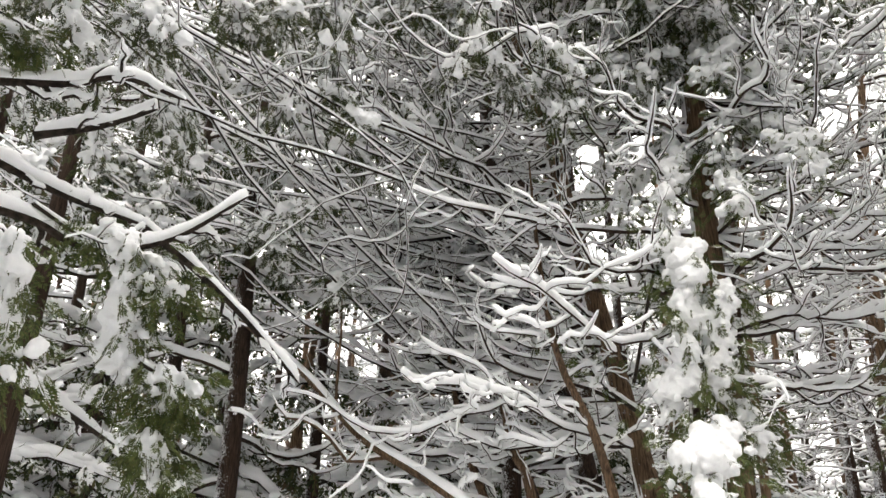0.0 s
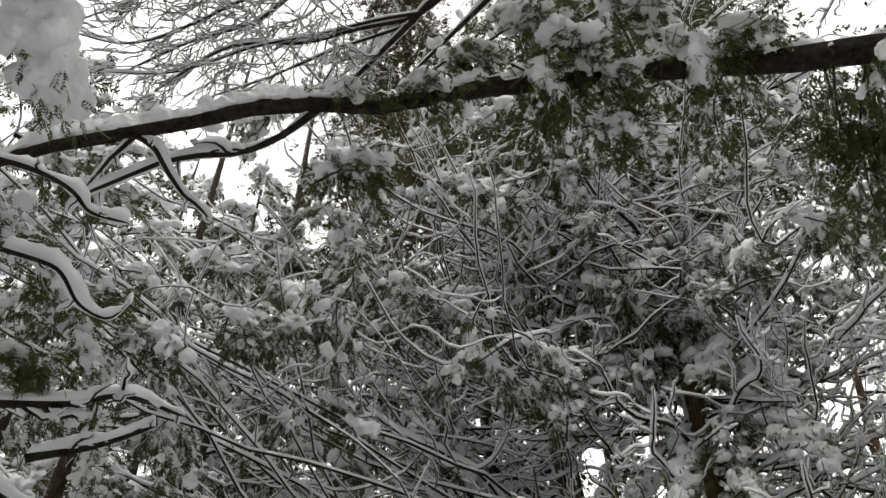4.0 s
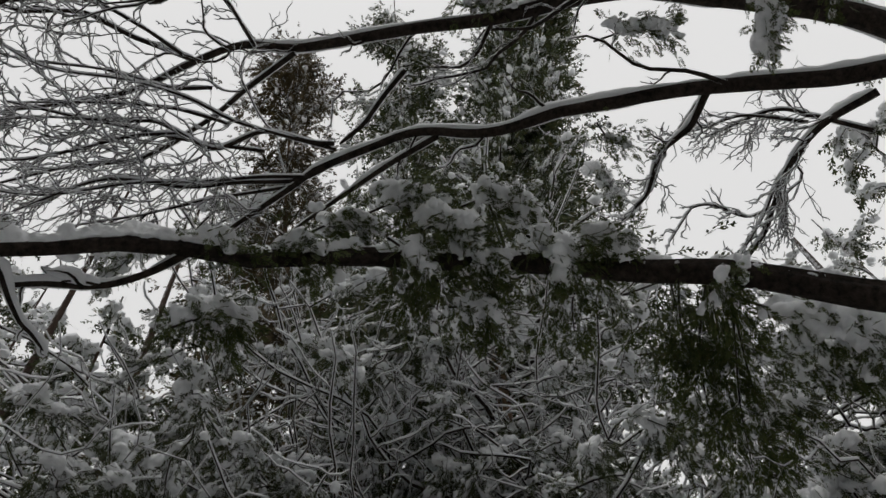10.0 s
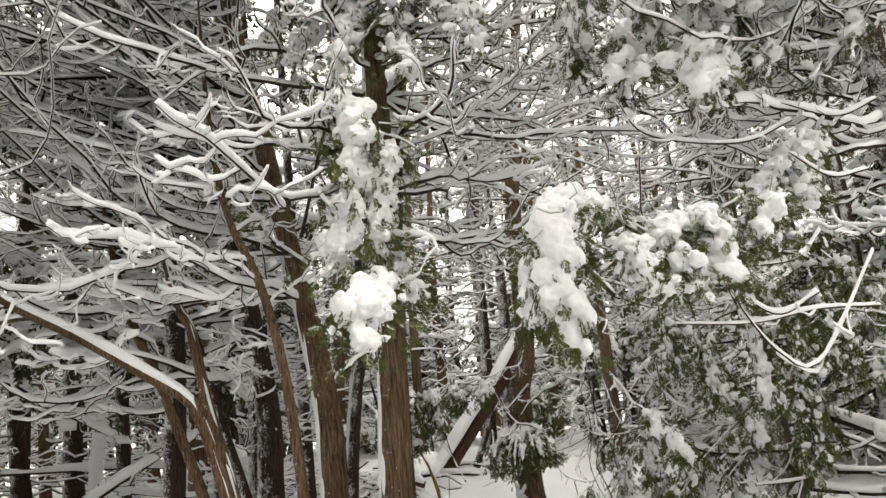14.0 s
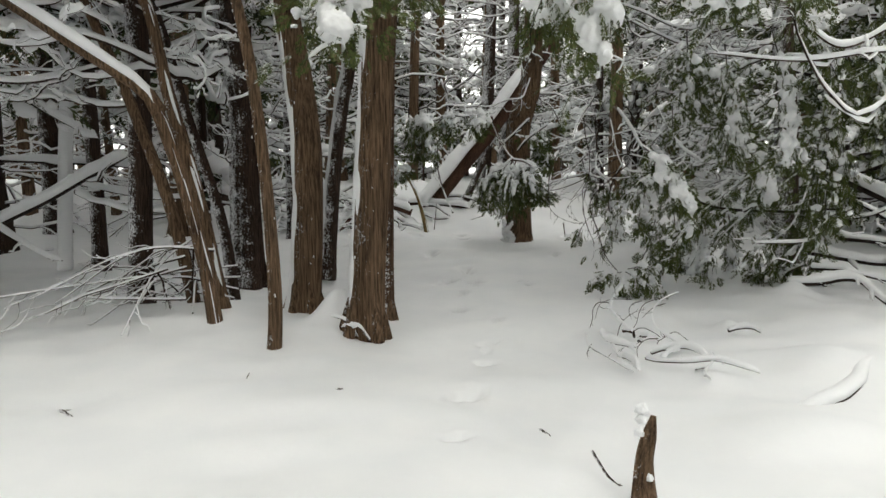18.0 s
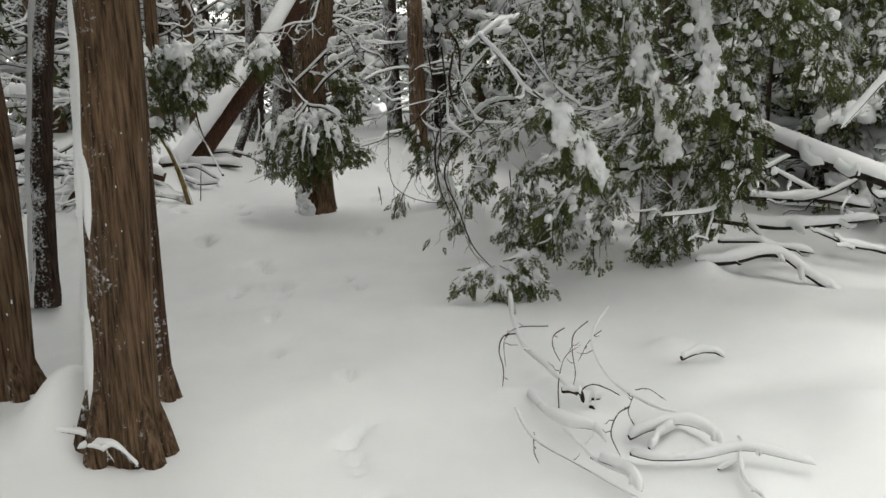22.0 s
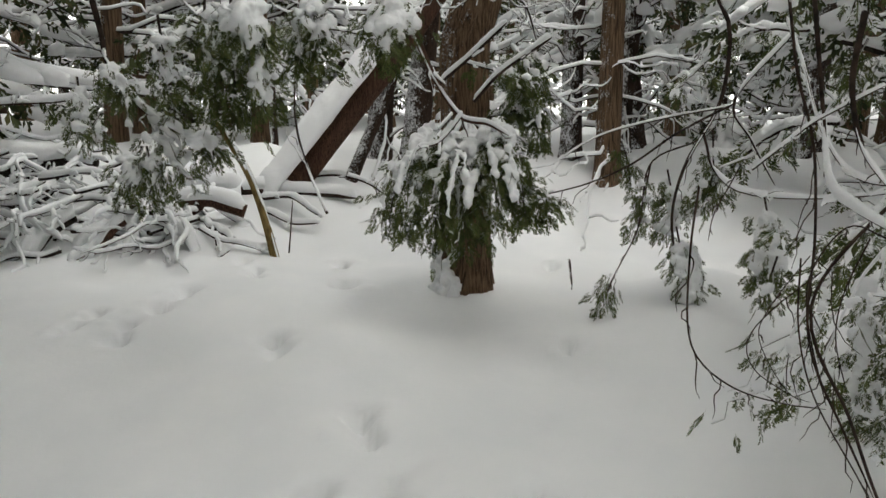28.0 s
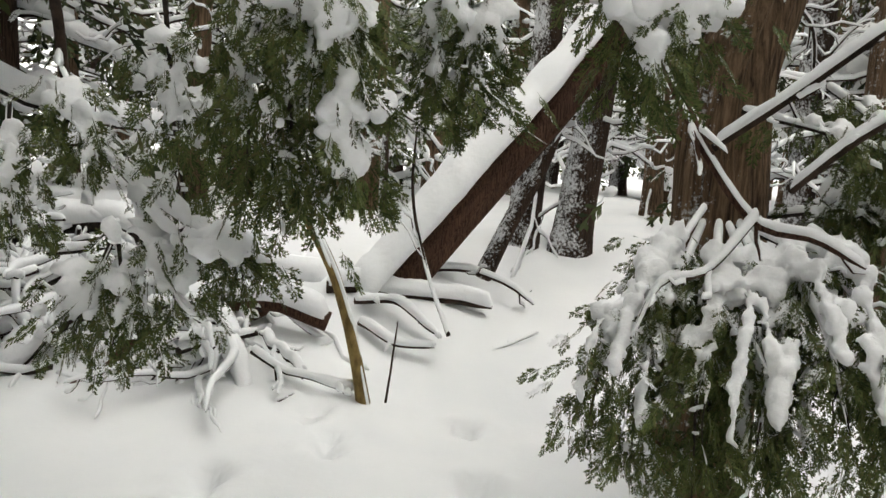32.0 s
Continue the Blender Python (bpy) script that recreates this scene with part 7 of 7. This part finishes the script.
def tangle(i):
    """A young tree whose dead, crossing branches all carry snow."""
    x, y = -13.0 - 1.7 * i, 19.0 + 1.3 * i
    ob = tree_at("bare_tree", (x, y), "dead-limbed forest cedar, a tangle of snowy branches", "tree", "forest")
    z = ground_z(x, y)
    _, line, rad = trunk(ob, [(x, y, z - 0.15), (x + rnd(-0.2, 0.2), y, z + 3), (x + rnd(-0.5, 0.5), y + rnd(-0.5, 0.5), z + 9)], [rnd(0.08, 0.12), 0.07, 0.02], DARK_BARK if i % 2 else CEDAR_BARK, 12, 20, 340 + i, 0.05, 0.25)
    g, sn = Local(), Local()
    for k in range(60):
        u = 0.13 + 0.82 * (k + RNG.rand()) / 60
        p0, _ = along(line, rad, u)
        pit = rnd(-0.5, 0.1)
        spread(g, sn, wander(p0, rnd(0, 6.283), pit, pit + rnd(0.2, 0.9), rnd(1.0, 2.4) * (1.15 - 0.6 * u), 7, 0.16), 0.014, 0.006, 0.03, 4, 1, ratio=0.45, fork=0.9, rise=0.5, sides=4)
    for o in (g.part("crown_wood", TWIG_BARK, ob), sn.part("snow", SNOW, ob, "ridges of snow on the branches")):
        tagged(o, kind="stuff")
    return ob


TANGLES = [tangle(i) for i in range(3)]
WOODS = np.random.RandomState(5)
taken = [(-1.3, 5.7), (-0.1, 10.6), (3.4, 6.0), (2.7, 8.9), (-4.1, 10.2), (6.2, 1.6), (1.9, 8.1), (-6, 2.6)]


def plant(kinds, count, near, wide, gap, keep):
    made = 0
    for _ in range(count * 30):
        if made >= count:
            return
        a, d = WOODS.uniform(0, 2 * np.pi), WOODS.uniform(*near)
        x, y = d * math.sin(a), 4 + d * math.cos(a)
        if not keep(x, y) or math.hypot(x, y + 0.8) < 4.6 or any((x - u) ** 2 + (y - v) ** 2 < gap**2 for u, v in taken):
            continue
        taken.append((x, y))
        src = kinds[WOODS.randint(len(kinds))]
        s = WOODS.uniform(0.8, 1.3)
        m = pose(x, y, ground_z(x, y) - 0.03, 0, 0, WOODS.uniform(0, 360))
        ob = copy_thing(src, m)
        ob.scale = (s, s, s)
        made += 1


# boughs that fill the east side beyond the low cedar
for i in range(22):
    x, y, z = rnd(0.9, 4.6), rnd(8.6, 12.2), rnd(1.0, 3.8)
    p = wander((x + 0.7, y, z + 0.15), WEST + rnd(-0.9, 0.9), rnd(-0.3, 0.3), rnd(-1.4, -0.7), rnd(0.8, 1.5), 10, 0.1)
    limb(low_cedar, p, 0.014, 0.005, 0.03, 5, 1, TWIG_BARK, dict(size=0.16, count=46, lod=1, hang=0.8, snow=0.06, lumps=9, wide=0.13), ratio=0.35, name="bough")


def off_path(x, y):
    return not (-5.2 < x < -2 and 8.5 < y < 14.5) and not (abs(x + 0.3) < 2.6 and y < 16) and not (-2 < x < 3 and 9 < y < 18)


for k, (x, y) in enumerate(((-4.3, 16.6), (-6.2, 15.2), (-2.9, 18.6), (-7.8, 17.4), (-5.6, 19.6), (0.4, 20.5), (2.6, 19.4), (5.2, 17.2), (-1.2, 22.0), (4.2, 22.5), (-9.5, 14.6), (-8.6, 20.5))):
    taken.append((x, y))
    copy_thing((KINDS[k % 4] if k % 3 else TANGLES[k % 2]), pose(x, y, ground_z(x, y) - 0.03, 0, 0, 77 * k))
plant(TANGLES, 60, (10.5, 20), 0, 1.1, lambda x, y: (off_path(x, y) or y > 18) and y > 3 and abs(x) < 15)
plant(STEMS, 54, (8.5, 21), 0, 0.9, lambda x, y: off_path(x, y) and y > 7 and abs(x) < 16)
plant(KINDS, 20, (10.5, 22), 0, 1.6, lambda x, y: off_path(x, y) and y > 5)
plant(KINDS, 40, (17, 32), 0, 1.7, lambda x, y: y > 4)
# unseen cedars south of the start, added to hold back light from there
plant(KINDS, 8, (8, 14), 0, 2.4, lambda x, y: y < -1.8)
for base, words in (((1.23, 13.2, 0.85), 0), ((1.81, 14.47, 0.85), 1), ((2.95, 16.44, 0.85), 2), ((13.2, 35.97, 0.85), 3), ((-0.65, 13.67, 0.8), 1), ((3.04, 18.97, 0.85), 2), ((1, 13.89, 0.8), 3)):
    copy_thing(STEMS[words], pose(base[0], min(base[1], 24), ground_z(base[0], min(base[1], 24)), 0, 0, base[0] * 70))


for k, (bearing, far) in enumerate(((-9, 16), (-4, 14.5), (1, 17), (6, 15), (10, 18), (14, 15.5), (18, 17), (22, 14), (-14, 17))):
    x, y = math.sin(radians(bearing)) * far, -0.8 + math.cos(radians(bearing)) * far
    copy_thing(STEMS[k % 4], pose(x, y, ground_z(x, y), 0, 0, 50 * k)).scale = (0.85, 0.85, 1.3)


# ---- the ground: one sheet of snow ----
PRINTS = (
    ((-0.38, 4.4), 0.09), ((-0.47, 4.28), 0.07), ((-0.35, 5.06), 0.09), ((-0.37, 5.4), 0.06), ((-0.36, 5.68), 0.09), ((-0.34, 6.31), 0.08), ((-0.4, 3.6), 0.08), ((-0.72, 6.9), 0.08), ((-0.74, 7.5), 0.07), ((-0.66, 8.0), 0.06),
    ((-0.85, 8.85), 0.13), ((-0.7, 8.36), 0.13), ((-1.03, 8.28), 0.12), ((-1.37, 9.7), 0.12), ((-1.09, 10.6), 0.14), ((-1.16, 11.3), 0.10), ((-1.85, 11.17), 0.10), ((-1.71, 10.86), 0.10),
)
LONG_PRINTS = (
    ((-2.27, 9.85), 0.12), ((-2.17, 10.25), 0.12), ((-2.08, 10.5), 0.12), ((-2.5, 10.09), 0.08), ((-2.57, 9.88), 0.08), ((0.19, 9.57), 0.06), ((0.37, 11.17), 0.08), ((-0.19, 8.28), 0.06), ((-0.11, 8.06), 0.06),
)
DENTS += [(*p, s) for p, s in PRINTS + LONG_PRINTS]
MOUNDS += [(-1.75, 12.55, 0.45, 0.16), (-2.05, 12.9, 0.6, 0.26), (-2.6, 12.4, 0.7, 0.16), (-1.9, 5.2, 0.35, -0.07), (-1.33, 5.55, 0.3, -0.07), (-1.56, 5.98, 0.22, 0.28), (-1.62, 5.82, 0.13, 0.10), (-2.9, 6.0, 0.6, 0.10), ((2.26, 5.31, 0)[0], (2.26, 5.31, 0)[1], 0.45, 0.10), ((1.26, 3.92, 0)[0], (1.26, 3.92, 0)[1], 0.35, 0.06), (0.9, 9.7, 0.35, 0.10), (1.25, 10.4, 0.3, 0.14), (2.0, 8.3, 0.5, 0.1), (2.7, 6.6, 0.6, 0.10)]


def axis(lo, hi, step, reach):
    mid = np.arange(lo, hi, step)
    out = step * 1.25 ** np.arange(1, 60)
    out = np.cumsum(out)
    out = out[out < reach]
    return np.concatenate([lo - out[::-1], mid, hi + out])


def build_ground():
    xs, ys = axis(-5.5, 4.0, 0.034, 400), axis(1.6, 13.0, 0.034, 400)
    x, y = np.meshgrid(xs, ys, indexing="ij")
    z = height(x, y)
    rs = np.random.RandomState(9)
    near = np.exp(-(((x + 0.5) / 12) ** 4) - ((y - 8) / 14) ** 4)
    for k in range(26):
        a, f = rs.uniform(0, np.pi), rs.uniform(3, 16)
        z += near * 0.006 / (f / 4) * np.sin(f * (x * np.cos(a) + y * np.sin(a)) + rs.uniform(0, 6.3))
    for dx, dy, s in DENTS:
        a = rs.uniform(1.2, 1.95)
        for q in range(7):
            along_, over, k = rs.uniform(-1, 1) * s * 1.15, rs.uniform(-1, 1) * s * 0.35, s * rs.uniform(0.26, 0.5)
            cx, cy = dx + along_ * math.cos(a) - over * math.sin(a), dy + along_ * math.sin(a) + over * math.cos(a)
            z -= (0.034 if dy < 8.1 else 0.055) * np.exp(-((((x - cx) ** 2 + (y - cy) ** 2) / k**2) ** 1.25))
        for q in range(6):
            w = rs.uniform(0, 6.3)
            cx, cy = dx + s * 1.3 * math.cos(w), dy + s * 1.3 * math.sin(w)
            z += rs.uniform(0.004, 0.014) * np.exp(-((x - cx) ** 2 + (y - cy) ** 2) / (s * 0.3) ** 2)
    n, m = x.shape
    i, j = np.meshgrid(np.arange(n - 1), np.arange(m - 1), indexing="ij")
    a = (i * m + j).ravel()
    quads = np.stack([a, a + m, a + m + 1, a + 1], -1)
    ob = new("ground", mesh_of("ground", np.stack([x, y, z], -1).reshape(-1, 3), quads, [], GROUND_SNOW))
    return tagged(ob, "deep fresh snow with faint old footprints", "snow", "", "structure")


build_ground()
